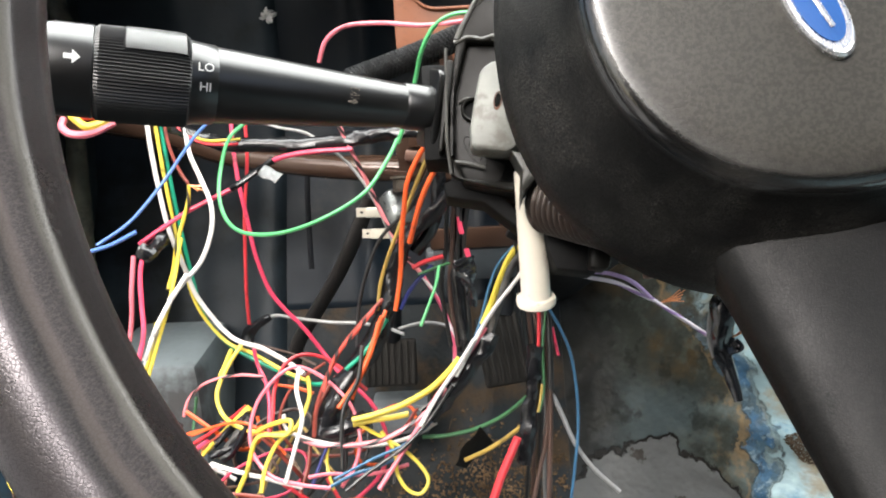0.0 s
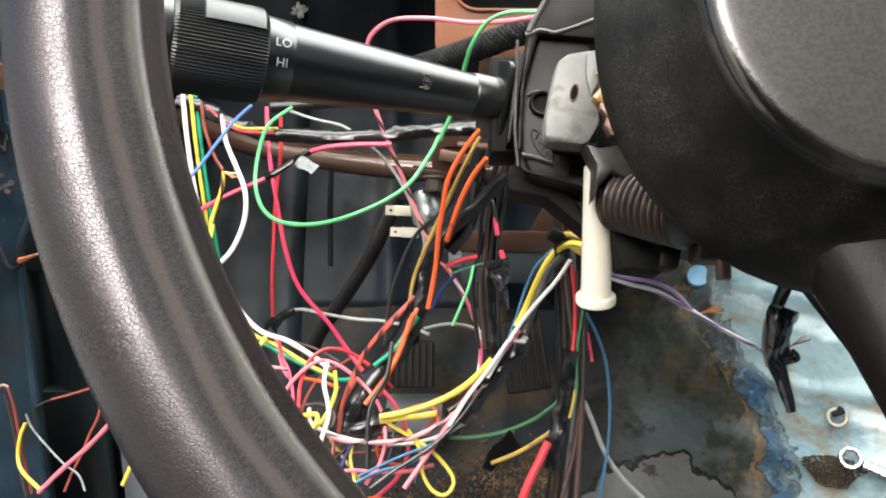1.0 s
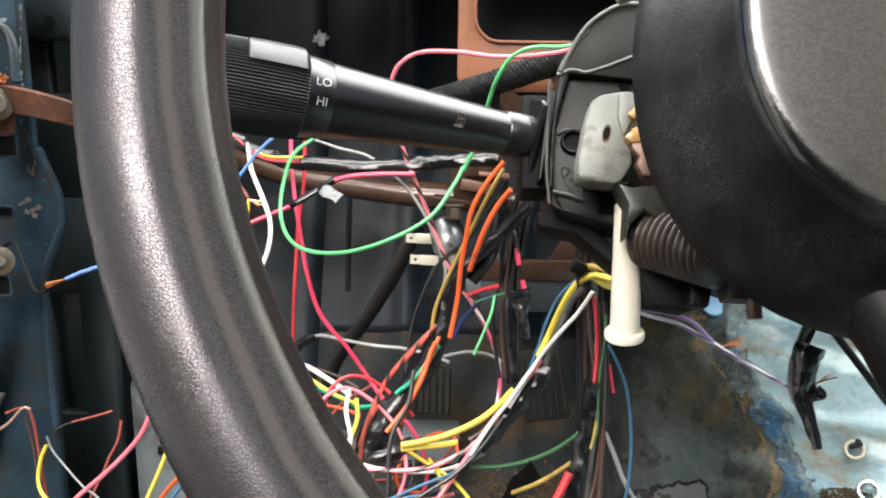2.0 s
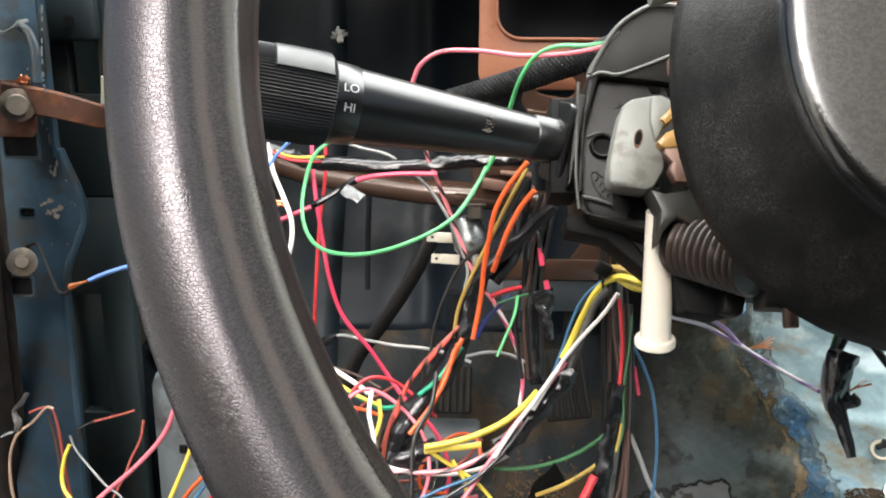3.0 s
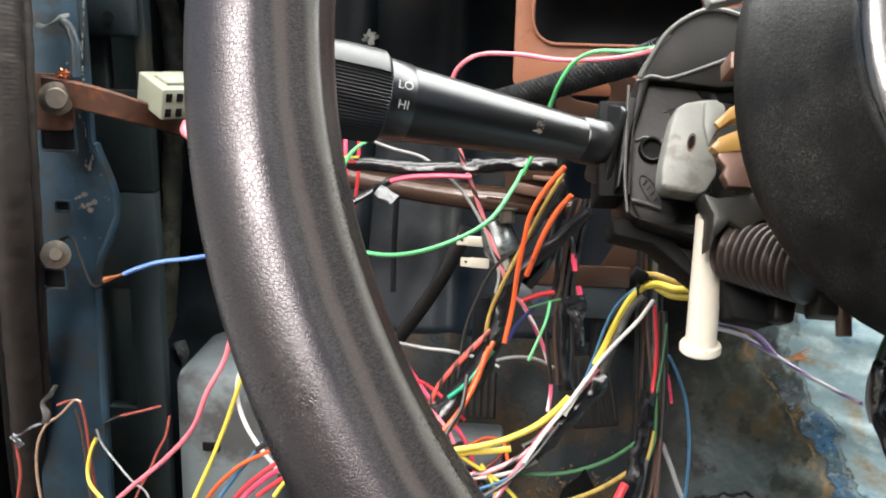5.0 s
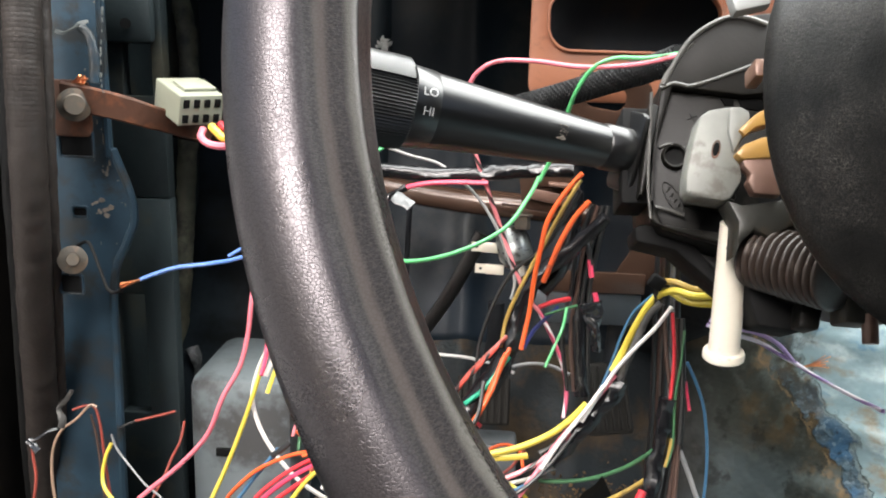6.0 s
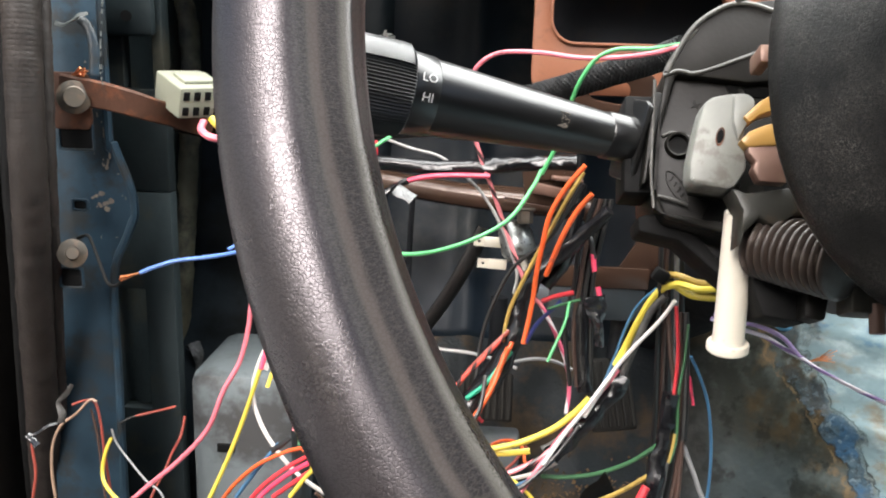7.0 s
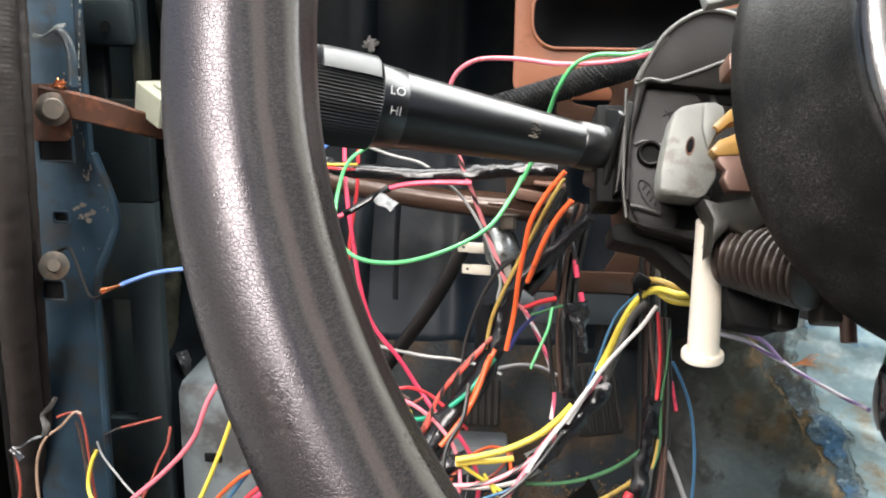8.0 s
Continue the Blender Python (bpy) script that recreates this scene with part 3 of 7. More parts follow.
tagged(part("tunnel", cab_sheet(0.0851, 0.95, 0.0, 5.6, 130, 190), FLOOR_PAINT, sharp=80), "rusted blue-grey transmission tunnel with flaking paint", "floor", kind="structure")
tagged(part("wall_north", cab_sheet(-0.15, 0.085, 4.75, 7.999, 40, 56), SHADED_FIREWALL, sharp=80), "blue-black steel firewall with its shade painted in", "wall", kind="structure")
tagged(part("wall_north_upper", cab_sheet(0.0851, 0.95, 5.6, 7.999, 50, 40), SHADED_FIREWALL, sharp=80), "steel firewall above the tunnel with its shade painted in", "wall", kind="structure")


def wall(name, sx, sy, sz, at, mat, label):
    return tagged(part(name, block(sx, sy, sz, at, 0.004), mat), label, "wall", kind="structure")


# unseen cab shell; wall heights and roof depth set what daylight gets in
wall("wall_south", 1.7, 0.04, 0.95, (0.1, -0.78, 0.625), DARK_CAVITY, "unseen dark cab rear wall")
wall("wall_east", 0.04, 1.6, 0.82, (0.97, 0.0, 0.56), DARK_CAVITY, "unseen dark cab side wall")
wall("sill_west", 0.10, 1.3, 0.22, (-0.42, -0.14, 0.17), DARK_CAVITY, "dark door sill of the open doorway")
tagged(part("ceiling", block(1.7, 0.32, 0.03, (0.1, -0.14, 1.55), 0.01), DARK_CAVITY), "unseen strip of dark cab roof", "ceiling", kind="structure")
wall("roof_post", 0.05, 0.05, 1.29, (-0.72, -0.26, 0.905), DARK_CAVITY, "unseen dark roof post beside the doorway")
wall("roof_post", 0.05, 0.05, 0.60, (0.92, -0.26, 1.245), DARK_CAVITY, "unseen dark roof post on the far side")
# out of view, added to keep light off the upper firewall
wall("wall_cowl_front", 1.14, 0.02, 0.125, (0.38, 0.572, 0.789), DARK_CAVITY, "unseen panel added to shade the upper firewall")
# unseen cowl; its depth sets how much shade falls on the firewall
wall("cowl", 1.7, 0.24, 0.02, (0.1, 0.68, 0.862), DARK_CAVITY, "unseen dark cowl sized to shade the firewall")
# unseen ground, made pale to bounce daylight in at the doorway
CONCRETE = material("pale_concrete", (0.34, 0.33, 0.31), 0.8, 0, 0.2, 4, 120, 0.3)
bm = bmesh.new()
bmesh.ops.create_grid(bm, x_segments=2, y_segments=2, size=300)
bmesh.ops.translate(bm, vec=(0, 0, -0.35), verts=bm.verts)
tagged(part("ground", bm, CONCRETE), "unseen pale concrete ground outside the cab", "ground", kind="structure")

# the hinge pillar and the side of the footwell
PILLAR = [(-0.352, 0.1), (-0.308, 0.1), (-0.303, 0.42), (-0.3015, 0.50), (-0.291, 0.529), (-0.285, 0.5445), (-0.287, 0.563), (-0.296, 0.589), (-0.299, 0.612), (-0.296, 0.9), (-0.352, 0.9)]
# holes are shallow plates; their shade is put into this near-black colour
HOLE = material("unlit_hole", (0.006, 0.006, 0.006), 0.9, spec=0.1)
tagged(part("pillar", slab(PILLAR, 0, 0.006, 0.002), BLUE_PAINT), "chipped dark blue hinge pillar", "pillar", kind="structure").matrix_world = Matrix.Translation((0, 0.526, 0)) @ Matrix.Rotation(HALF_PI, 4, "X")
FOOTWELL = material("grimy_green_black_paint", (0.021, 0.029, 0.031), 0.6, 0, 0.5, 12, 220, 0.3, dirt=(0.042, 0.041, 0.03), dirt_amount=0.3, dirt_scale=10, spec=0.25)
wall("wall_footwell", 0.03, 0.30, 0.75, (-0.338, 0.70, 0.52), FOOTWELL, "grimy green-black side of the footwell")


def pierced_panel(x0, x1, z0, z1, hx, hz, hw, hh, y, thick, label):
    """An upright sheet facing the seat with one rectangular opening through it."""
    o = [(x0, z0), (x1, z0), (x1, z1), (x0, z1)]
    h = [(hx - hw, hz - hh), (hx + hw, hz - hh), (hx + hw, hz + hh), (hx - hw, hz + hh)]
    p = tagged(part("wall_bulkhead", slab(o, 0, thick, 0.001, h), FOOTWELL), label, "wall", kind="structure")
    p.matrix_world = Matrix.Translation((0, y, 0)) @ Matrix.Rotation(HALF_PI, 4, "X")
    return p


pierced_panel(-0.345, -0.2795, 0.29, 0.5495, -0.313, 0.433, 0.0115, 0.046, 0.581, 0.012, "grimy bulkhead panel with a tall black opening")
pierced_panel(-0.345, -0.2795, 0.55, 0.91, -0.2975, 0.638, 0.010, 0.018, 0.581, 0.012, "grimy upper bulkhead panel with a black opening")
wall("wall_hinge", 0.04, 0.32, 1.0, (-0.44, 0.62, 0.60), material("brown_black_trim", (0.026, 0.021, 0.018), 0.7, 0, 0.4, 20, 300, 0.2, spec=0.15), "dark trim beyond the door seal")

# ---- steering wheel and column ----
# notches and pin hole are flat plates with the shade in their colour
HOLE_BLACK = material("unlit_cavity", (0.004, 0.004, 0.004), 0.9, spec=0.1)
WHEEL = Matrix.Translation((0.0822, 0.1865, 0.6710)) @ Matrix.Rotation(radians(90 - 24.5), 4, "X")


def superloop(ru, rv, power, k=48):
    out = []
    for i in range(k):
        a = 2 * math.pi * i / k
        c, s = math.cos(a), math.sin(a)
        f = (abs(c) ** power + abs(s) ** power) ** (-1 / power)
        out.append((ru * c * f, rv * s * f))
    return out


def loft(loops, closed_ends=True):
    bm = bmesh.new()
    rings = [[bm.verts.new(p) for p in lp] for lp in loops]
    k = len(rings[0])
    for a, b in zip(rings, rings[1:]):
        for i in range(k):
            bm.faces.new((a[i], a[(i + 1) % k], b[(i + 1) % k], b[i]))
    if closed_ends:
        bm.faces.new(rings[0][::-1]), bm.faces.new(rings[-1])
    return bm


def rim_mesh(R=0.1787, r=0.0150, turns=200, k=96):
    """The rim: a padded tube with a shallow hollow and a thumb ridge on its inner face."""
    bm = bmesh.new()
    rings = []
    for i in range(turns):
        t = 2 * math.pi * i / turns
        ring = []
        for j in range(k):
            a = 2 * math.pi * j / k
            g = math.degrees(a)
            w = 1 - 0.085 * math.exp(-((g - 119) / 14) ** 2) + 0.06 * math.exp(-((g - 146) / 8) ** 2) - 0.045 * math.exp(-((g - 172) / 14) ** 2)
            q = R + r * w * math.cos(a)
            ring.append(bm.verts.new((q * math.cos(t), q * math.sin(t), r * w * math.sin(a))))
        rings.append(ring)
    for i in range(turns):
        a, b = rings[i], rings[(i + 1) % turns]
        for j in range(k):
            bm.faces.new((a[j], a[(j + 1) % k], b[(j + 1) % k], b[j]))
    return bm


wheel = empty("steering_wheel", WHEEL, "worn black vinyl steering wheel on its column", "steering wheel")
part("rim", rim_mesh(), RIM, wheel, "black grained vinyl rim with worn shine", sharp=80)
rows = ((0.020, 0.0005, -0.0125), (0.036, 0.0010, -0.0135), (0.0468, 0.0015, -0.0148), (0.0494, 0.002, -0.0156), (0.0510, 0.002, -0.0174), (0.0521, 0.002, -0.0205), (0.0537, 0.002, -0.0252), (0.0612, 0.001, -0.0370), (0.0666, 0, -0.0450), (0.0684, 0, -0.0500), (0.0660, 0, -0.0565), (0.0580, 0, -0.0620), (0.040, 0, -0.0640))
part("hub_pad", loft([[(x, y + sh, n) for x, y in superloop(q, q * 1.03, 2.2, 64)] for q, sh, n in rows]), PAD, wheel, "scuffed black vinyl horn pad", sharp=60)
loops = []
for f, (cu, cv, n, w, th) in enumerate(((0.004, -0.045, -0.050, 0.056, 0.030), (0.008, -0.066, -0.040, 0.050, 0.024), (0.024, -0.116, -0.028, 0.046, 0.018), (0.036, -0.155, -0.010, 0.046, 0.015), (0.041, -0.173, -0.003, 0.050, 0.012))):
    loops.append([(cu + x * 0.95, cv + x * 0.30, n + y) for x, y in superloop(w / 2, th / 2, 3.5, 24)])
part("spoke", loft(loops), SPOKE, wheel, "black vinyl covered spoke", sharp=60)
badge = part("badge", lathe([(0.0105, -0.002), (0.0105, 0.0006), (0.0098, 0.0012), (0.0092, 0.0007), (0.004, 0.0009)], 32), BADGE_SILVER, wheel, "oval badge, silver edge and blue field")
badge.matrix_local = Matrix.Translation((-0.002, -0.011, -0.0118)) @ Matrix.Rotation(radians(-63), 4, "Z") @ Matrix.Diagonal((1.25, 0.55, 1, 1))
part("field", lathe([(0.0076, 0.0004), (0.0076, 0.0013), (0.004, 0.0015)], 32), BADGE_BLUE, badge)
part("script", block(0.010, 0.0022, 0.0006, (0, 0, 0.0016), 0.0002), BADGE_SILVER, badge)

column = empty("steering_column", WHEEL, "grey-black column housing with its levers and switches", "steering column")
part("shaft_cover", lathe([(0.032, -0.060), (0.036, -0.085), (0.036, -0.125), (0.045, -0.135), (0.045, -0.17)], 40), MATTE_BLACK, column)
part("jacket", lathe([(0.036, -0.165), (0.034, -0.20), (0.030, -0.205), (0.029, -0.60)], 28), DARK_CAVITY, column, "dark painted column tube")
outer = [(-0.0772, -0.0190), (-0.0808, -0.0100), (-0.0815, 0.0020), (-0.0800, 0.0200), (-0.0776, 0.0350), (-0.0672, 0.0525), (-0.0552, 0.0602), (-0.0390, 0.0625), (0.0, 0.0640), (0.05, 0.055), (0.07, 0.03), (0.07, -0.03), (0.03, -0.030), (-0.035, -0.028), (-0.058, -0.024)]
inner = [(-0.0816, -0.0171), (-0.0819, -0.0096), (-0.0814, 0.0004), (-0.0794, 0.0138), (-0.0761, 0.0263), (-0.0742, 0.0328), (-0.0648, 0.0321), (-0.0492, 0.0305)] + [(-0.02, 0.034), (0.03, 0.030), (0.05, 0.02), (0.05, -0.02), (0.02, -0.024)] + [(-0.0601, -0.0199), (-0.0715, -0.0188)]
part("back_shell", slab(outer, -0.172, -0.1335, 0.002), HOUSING, column, "grey-black moulded plastic housing")
part("raised_frame", slab(outer, -0.1337, -0.1290, 0.0009, inner), HOUSING, column, "raised frame of the housing")


# pale rib colour that paints in the bright highlights along the housing's edges
EDGE_HIGHLIGHT = material("housing_edge_highlight", (0.055, 0.053, 0.047), 0.34, 0, 0.3, 50, 500, 0.1)


def ridge(rows, n, r, name="rib"):
    return part(name, tube([(x, y, n) for x, y in rows], r, 8, 5), EDGE_HIGHLIGHT, column)


ridge([(-0.0788, 0.0319), (-0.0765, 0.0328), (-0.0741, 0.0339), (-0.0711, 0.0336), (-0.0680, 0.0331), (-0.0604, 0.0356), (-0.0458, 0.0417), (-0.0418, 0.0434)], -0.1288, 0.0008)
ridge([(-0.0594, 0.0352), (-0.0588, 0.0336), (-0.0560, 0.0328), (-0.0453, 0.0317)], -0.1318, 0.0007)
ridge([(-0.0782, 0.0109), (-0.0765, 0.0118), (-0.0746, 0.0125), (-0.0716, 0.0118), (-0.0689, 0.0111)], -0.1330, 0.0006)
ridge([(-0.0784, 0.0327), (-0.0762, 0.0378), (-0.0717, 0.0443), (-0.0668, 0.0498)], -0.1292, 0.0007)
ridge([(-0.0406, 0.0576), (-0.0484, 0.0600), (-0.0569, 0.0590), (-0.0675, 0.0513), (-0.0744, 0.0400), (-0.0776, 0.0331)], -0.1286, 0.0010)
ridge([(-0.0818, 0.0300), (-0.0824, 0.0120), (-0.0828, -0.0040), (-0.0818, -0.0165)], -0.1282, 0.0006)
ridge([(-0.0818, -0.0111), (-0.0755, -0.0123), (-0.0697, -0.0142)], -0.1312, 0.0007)
part("upper_step", slab([(-0.0786, 0.0331), (-0.0719, 0.0434), (-0.0631, 0.0516), (-0.0414, 0.0544), (-0.0415, 0.0433), (-0.0678, 0.0343), (-0.0739, 0.0352)], -0.1338, -0.1300, 0.001), HOUSING, column)
bx, by = -0.0728, 0.0077
part("socket_ring", lathe([(0.0046, -0.1338), (0.0046, -0.1312), (0.0042, -0.1306), (0.0036, -0.1308), (0.0034, -0.1334)], 28), HOUSING, column).matrix_local = Matrix.Translation((bx, by, 0))
part("socket_floor", lathe([(0.0034, -0.1336), (0.0034, -0.1332), (0.001, -0.1331)], 24), BLACK, column).matrix_local = Matrix.Translation((bx, by, 0))
ex, ey = -0.0729, -0.0073
oval = [k * math.pi / 14 for k in range(28)]
em = part("embossed_oval", slab([(0.0068 * math.cos(a), 0.0025 * math.sin(a)) for a in oval], 0, 0.0006, 0.0001, [(0.0062 * math.cos(a), 0.0020 * math.sin(a)) for a in oval]), HOUSING, column)
em.matrix_local = Matrix.Translation((ex, ey, -0.1336)) @ Matrix.Rotation(radians(-58), 4, "Z")
bm = None
for k in range(4):
    bm = block(0.0009, 0.0020 - 0.0003 * (k % 2), 0.0004, (-0.0036 + k * 0.0023, 0, 0.0003), 0.0001, Matrix.Rotation(radians(25), 3, "Z"), bm)
part("embossed_bar", bm, HOUSING, em)
mx, my = -0.0663, 0.0230
bm = block(0.0040, 0.0006, 0.0004, (mx, my, -0.1334), 0.0001, Matrix.Rotation(radians(25), 3, "Z"))
bm = block(0.0006, 0.0036, 0.0004, (mx, my, -0.1333), 0.0001, Matrix.Rotation(radians(25), 3, "Z"), bm)
part("cast_mark", bm, HOUSING, column)
part("cavity", slab([(-0.0697, -0.0086), (-0.0505, -0.0109), (-0.0510, -0.0179), (-0.0592, -0.0194), (-0.0644, -0.0184), (-0.0620, -0.0128)], -0.1338, -0.1328, 0), HOLE_BLACK, column)
part("cavity", slab([(-0.0565, 0.0309), (-0.0516, 0.0312), (-0.0516, 0.0281), (-0.0546, 0.0278)], -0.1338, -0.1328, 0), HOLE_BLACK, column)
part("cavity", slab([(-0.0498, 0.0303), (-0.0408, 0.0298), (-0.0409, 0.0262), (-0.0487, 0.0269)], -0.1338, -0.1328, 0), HOLE_BLACK, column)
# the shaded socket recess, drawn as a solid black block
part("socket", block(0.010, 0.036, 0.02, (-0.0862, 0.0085, -0.1445), 0.001), BLACK, column)
part("socket_post", slab([(-0.0820, 0.0260), (-0.0789, 0.0253), (-0.0841, -0.0075), (-0.0860, -0.0086)], -0.136, -0.1278, 0.001), HOUSING, column)

TAB = WHEEL.inverted() @ Vector((0.0235, 0.2900, 0.6760))
part("top_tab", block(0.012, 0.008, 0.006, TAB, 0.0012, Matrix.Rotation(radians(15), 3, "Z")), material("pale_grey_tab", (0.30, 0.31, 0.30), 0.4, 0, 0.2), column, "pale grey tab behind the housing")
part("top_post", block(0.004, 0.009, 0.008, TAB + Vector((0.010, 0.001, 0.004)), 0.001), HOUSING, column)
# lock block and the parts on it
blk = part("lock_block", slab([(-0.0704, 0.0136), (-0.0668, 0.0161), (-0.0614, 0.0172), (-0.0574, 0.0176), (-0.0541, 0.0159), (-0.0539, 0.0118), (-0.0571, 0.0056), (-0.0584, 0.0009), (-0.0570, -0.0037), (-0.0569, -0.0079), (-0.0603, -0.0138), (-0.0629, -0.0150), (-0.0737, -0.0138), (-0.0750, -0.0120), (-0.0748, -0.0062), (-0.0726, 0.0050)], -0.117, -0.106, 0.0016), DIECAST, column, "grey die-cast lock block with a small hole")
part("lock_facet", slab([(-0.0612, 0.0164), (-0.0577, 0.0170), (-0.0546, 0.0154), (-0.0545, 0.0114), (-0.0572, 0.0062), (-0.0600, 0.0005), (-0.0617, 0.0079)], -0.108, -0.1045, 0.0012), DIECAST, blk)
hx, hy = -0.0653, 0.0023
part("pin_hole", lathe([(0.0010, -0.001), (0.0010, 0.0002), (0.0006, 0.0003)], 16), HOLE_BLACK, blk).matrix_local = Matrix.Translation((hx, hy, -0.1060)) @ Matrix.Rotation(radians(-12), 4, "Z") @ Matrix.Diagonal((1.0, 2.4, 1, 1))
part("hole_lip", slab([(0.0014 * math.cos(a), 0.0032 * math.sin(a)) for a in oval], -0.0004, 0.0003, 0.0001, [(0.0010 * math.cos(a), 0.0026 * math.sin(a)) for a in oval]), RUSTY, blk).matrix_local = Matrix.Translation((hx, hy, -0.1060)) @ Matrix.Rotation(radians(-12), 4, "Z")
part("bridge", slab([(-0.070, -0.010), (-0.068, 0.012), (-0.056, 0.014), (-0.056, -0.012)], -0.134, -0.116, 0.001), GREASY, column)
part("contact_carrier", slab([(-0.0588, 0.0082), (-0.0534, 0.0136), (-0.0481, 0.0170), (-0.0482, 0.0109), (-0.0535, 0.0092), (-0.0568, 0.0063)], -0.110, -0.103, 0.0006), BRASS_PLASTIC, column, "amber plastic contact carrier")
part("contact_carrier", slab([(-0.0601, -0.0001), (-0.0572, 0.0031), (-0.0518, 0.0055), (-0.0465, 0.0066), (-0.0467, -0.0010), (-0.0580, -0.0021)], -0.110, -0.102, 0.0006), BRASS_PLASTIC, column, "amber plastic contact carrier")
part("contact_plate", slab([(-0.0577, -0.0017), (-0.0514, -0.0012), (-0.0467, -0.0015), (-0.0460, -0.0133), (-0.0544, -0.0129), (-0.0563, -0.0090), (-0.0552, -0.0066), (-0.0575, -0.0039)], -0.108, -0.1025, 0.0006), COPPERED, column, "reddish plated contact plate")
part("contact_post", block(0.004, 0.006, 0.012, (*(-0.0522, 0.0286), -0.106), 0.0008), COPPERED, column)
part("casting_arm", slab([(-0.0621, -0.0146), (-0.0570, -0.0162), (-0.0448, -0.0139), (-0.0363, -0.0154), (-0.0364, -0.0226), (-0.0420, -0.0224), (-0.0489, -0.0268), (-0.0536, -0.0240), (-0.0581, -0.0288), (-0.0595, -0.0333), (-0.0587, -0.0217)], -0.118, -0.105, 0.0012), GREASY, column, "greasy grey cast arm")
prof = []
for k in range(11):
    r = 0.0108 + 0.00006 * k
    prof += [(r - 0.0034, k * 0.0029), (r - 0.0012, k * 0.0029 + 0.0004), (r - 0.0002, k * 0.0029 + 0.0009), (r, k * 0.0029 + 0.0014), (r - 0.0003, k * 0.0029 + 0.0019), (r - 0.0014, k * 0.0029 + 0.0024)]
bo = part("bellows", lathe(prof, 32), BELLOWS, column, "corrugated grey-brown rubber bellows", sharp=75)
bo.matrix_local = along((-0.0495, -0.0300, -0.119), (-0.0335, -0.0392, -0.096))
tip, root = WHEEL.inverted() @ Vector((0.0290, 0.2915, 0.5545)), WHEEL.inverted() @ Vector((0.0269, 0.2869, 0.6057))
lever = part("plunger", lathe([(0.0066, 0.0), (0.0071, 0.0005), (0.0072, 0.0024), (0.0069, 0.0032), (0.0056, 0.0035), (0.0053, 0.006), (0.0052, 0.050)], 28), WHITE_NYLON, column, "aged white nylon plunger")
lever.matrix_local = along(tip, root)
part("lower_bracket", slab([(-0.0850, -0.0165), (-0.0815, -0.0153), (-0.0669, -0.0168), (-0.0545, -0.0336), (-0.0457, -0.0393), (-0.0419, -0.0481), (-0.0458, -0.0443), (-0.0575, -0.0353), (-0.0704, -0.0243), (-0.0842, -0.0216)], -0.160, -0.142, 0.001), BLACK, column, "black plastic lower bracket")
part("bracket_web", slab([(-0.0674, -0.0157), (-0.0481, -0.0160), (-0.0442, -0.0324), (-0.0522, -0.0317)], -0.158, -0.150, 0.001), MATTE_BLACK, column)
part("lower_cover", slab([(-0.0513, -0.0367), (-0.0395, -0.0427), (-0.0345, -0.0444), (-0.0332, -0.0462), (-0.0341, -0.0545), (-0.0478, -0.0524), (-0.0500, -0.0451)], -0.140, -0.122, 0.001), BLACK, column, "black plastic lower cover")
part("switch_body", slab([(-0.0425, -0.0397), (-0.0265, -0.0367), (-0.0231, -0.0429), (-0.0241, -0.0466), (-0.0355, -0.0453), (-0.0417, -0.0439)], -0.130, -0.112, 0.0015), HOUSING, column, "dark grey switch body")
part("switch_block", slab([(-0.0364, -0.0451), (-0.0294, -0.0462), (-0.0310, -0.0539), (-0.0329, -0.0544), (-0.0375, -0.0533)], -0.124, -0.114, 0.001), HOUSING, column)
part("pin_carrier", slab([(-0.0286, -0.0448), (-0.0227, -0.0445), (-0.0161, -0.0494), (-0.0163, -0.0529), (-0.0209, -0.0533), (-0.0290, -0.0530)], -0.112, -0.100, 0.001), GREASY, column)
qx, qy = -0.0209, -0.0590
part("pivot_pin", lathe([(0.0022, 0), (0.0024, 0.0004), (0.0024, 0.009)], 20), COPPERED, column, "coppery pivot pin").matrix_local = along((qx, qy, -0.1014), (qx, qy + 0.01, -0.1014))

# the indicator stalk
STALK = along(WHEEL @ Vector((-0.083, 0.0105, -0.140)), WHEEL @ Vector((-0.158, 0.0127, -0.108)))
stalk = empty("indicator_stalk", STALK, "glossy black indicator stalk with a ribbed wiper knob", "switch lever")
part("lever", lathe([(0.0070, 0.0068), (0.0084, 0.0072), (0.0084, 0.0165), (0.0079, 0.0171), (0.0080, 0.019), (0.0088, 0.030), (0.0104, 0.052), (0.0122, 0.076), (0.0127, 0.0835)], 48), GLOSS_BLACK, stalk)
part("boot_plate", slab(rounded(0.017, 0.029, 0.003), 0.0048, 0.0072, 0.0008), GLOSS_BLACK, stalk)
part("collar", lathe([(0.0122, 0.0825), (0.0131, 0.0835), (0.0136, 0.0900), (0.0138, 0.0915)], 48), GLOSS_BLACK, stalk)
prof = [(0.0138, 0.0915), (0.0147, 0.0922), (0.0152, 0.0980), (0.0153, 0.1120), (0.0151, 0.1190), (0.0142, 0.1205)]
part("ribbed_knob", lathe(prof, 168, [0, 0.0005, 0.0005, 0.0005, 0.0005, 0]), MATTE_BLACK, stalk, "finely ribbed black wiper knob", sharp=25)
crown = bmesh.new()
up = STALK.inverted().to_3x3() @ Vector((-0.35, -0.30, 0.88))
mid = math.atan2(up.y, up.x)
rows_ = [[crown.verts.new((r * math.cos(mid + a), r * math.sin(mid + a), h)) for a in [radians(-42 + 84 * i / 16) for i in range(17)]] for r, h in ((0.0146, 0.0925), (0.0156, 0.0932), (0.0158, 0.0960), (0.0158, 0.1070), (0.0156, 0.1114), (0.0146, 0.1122))]
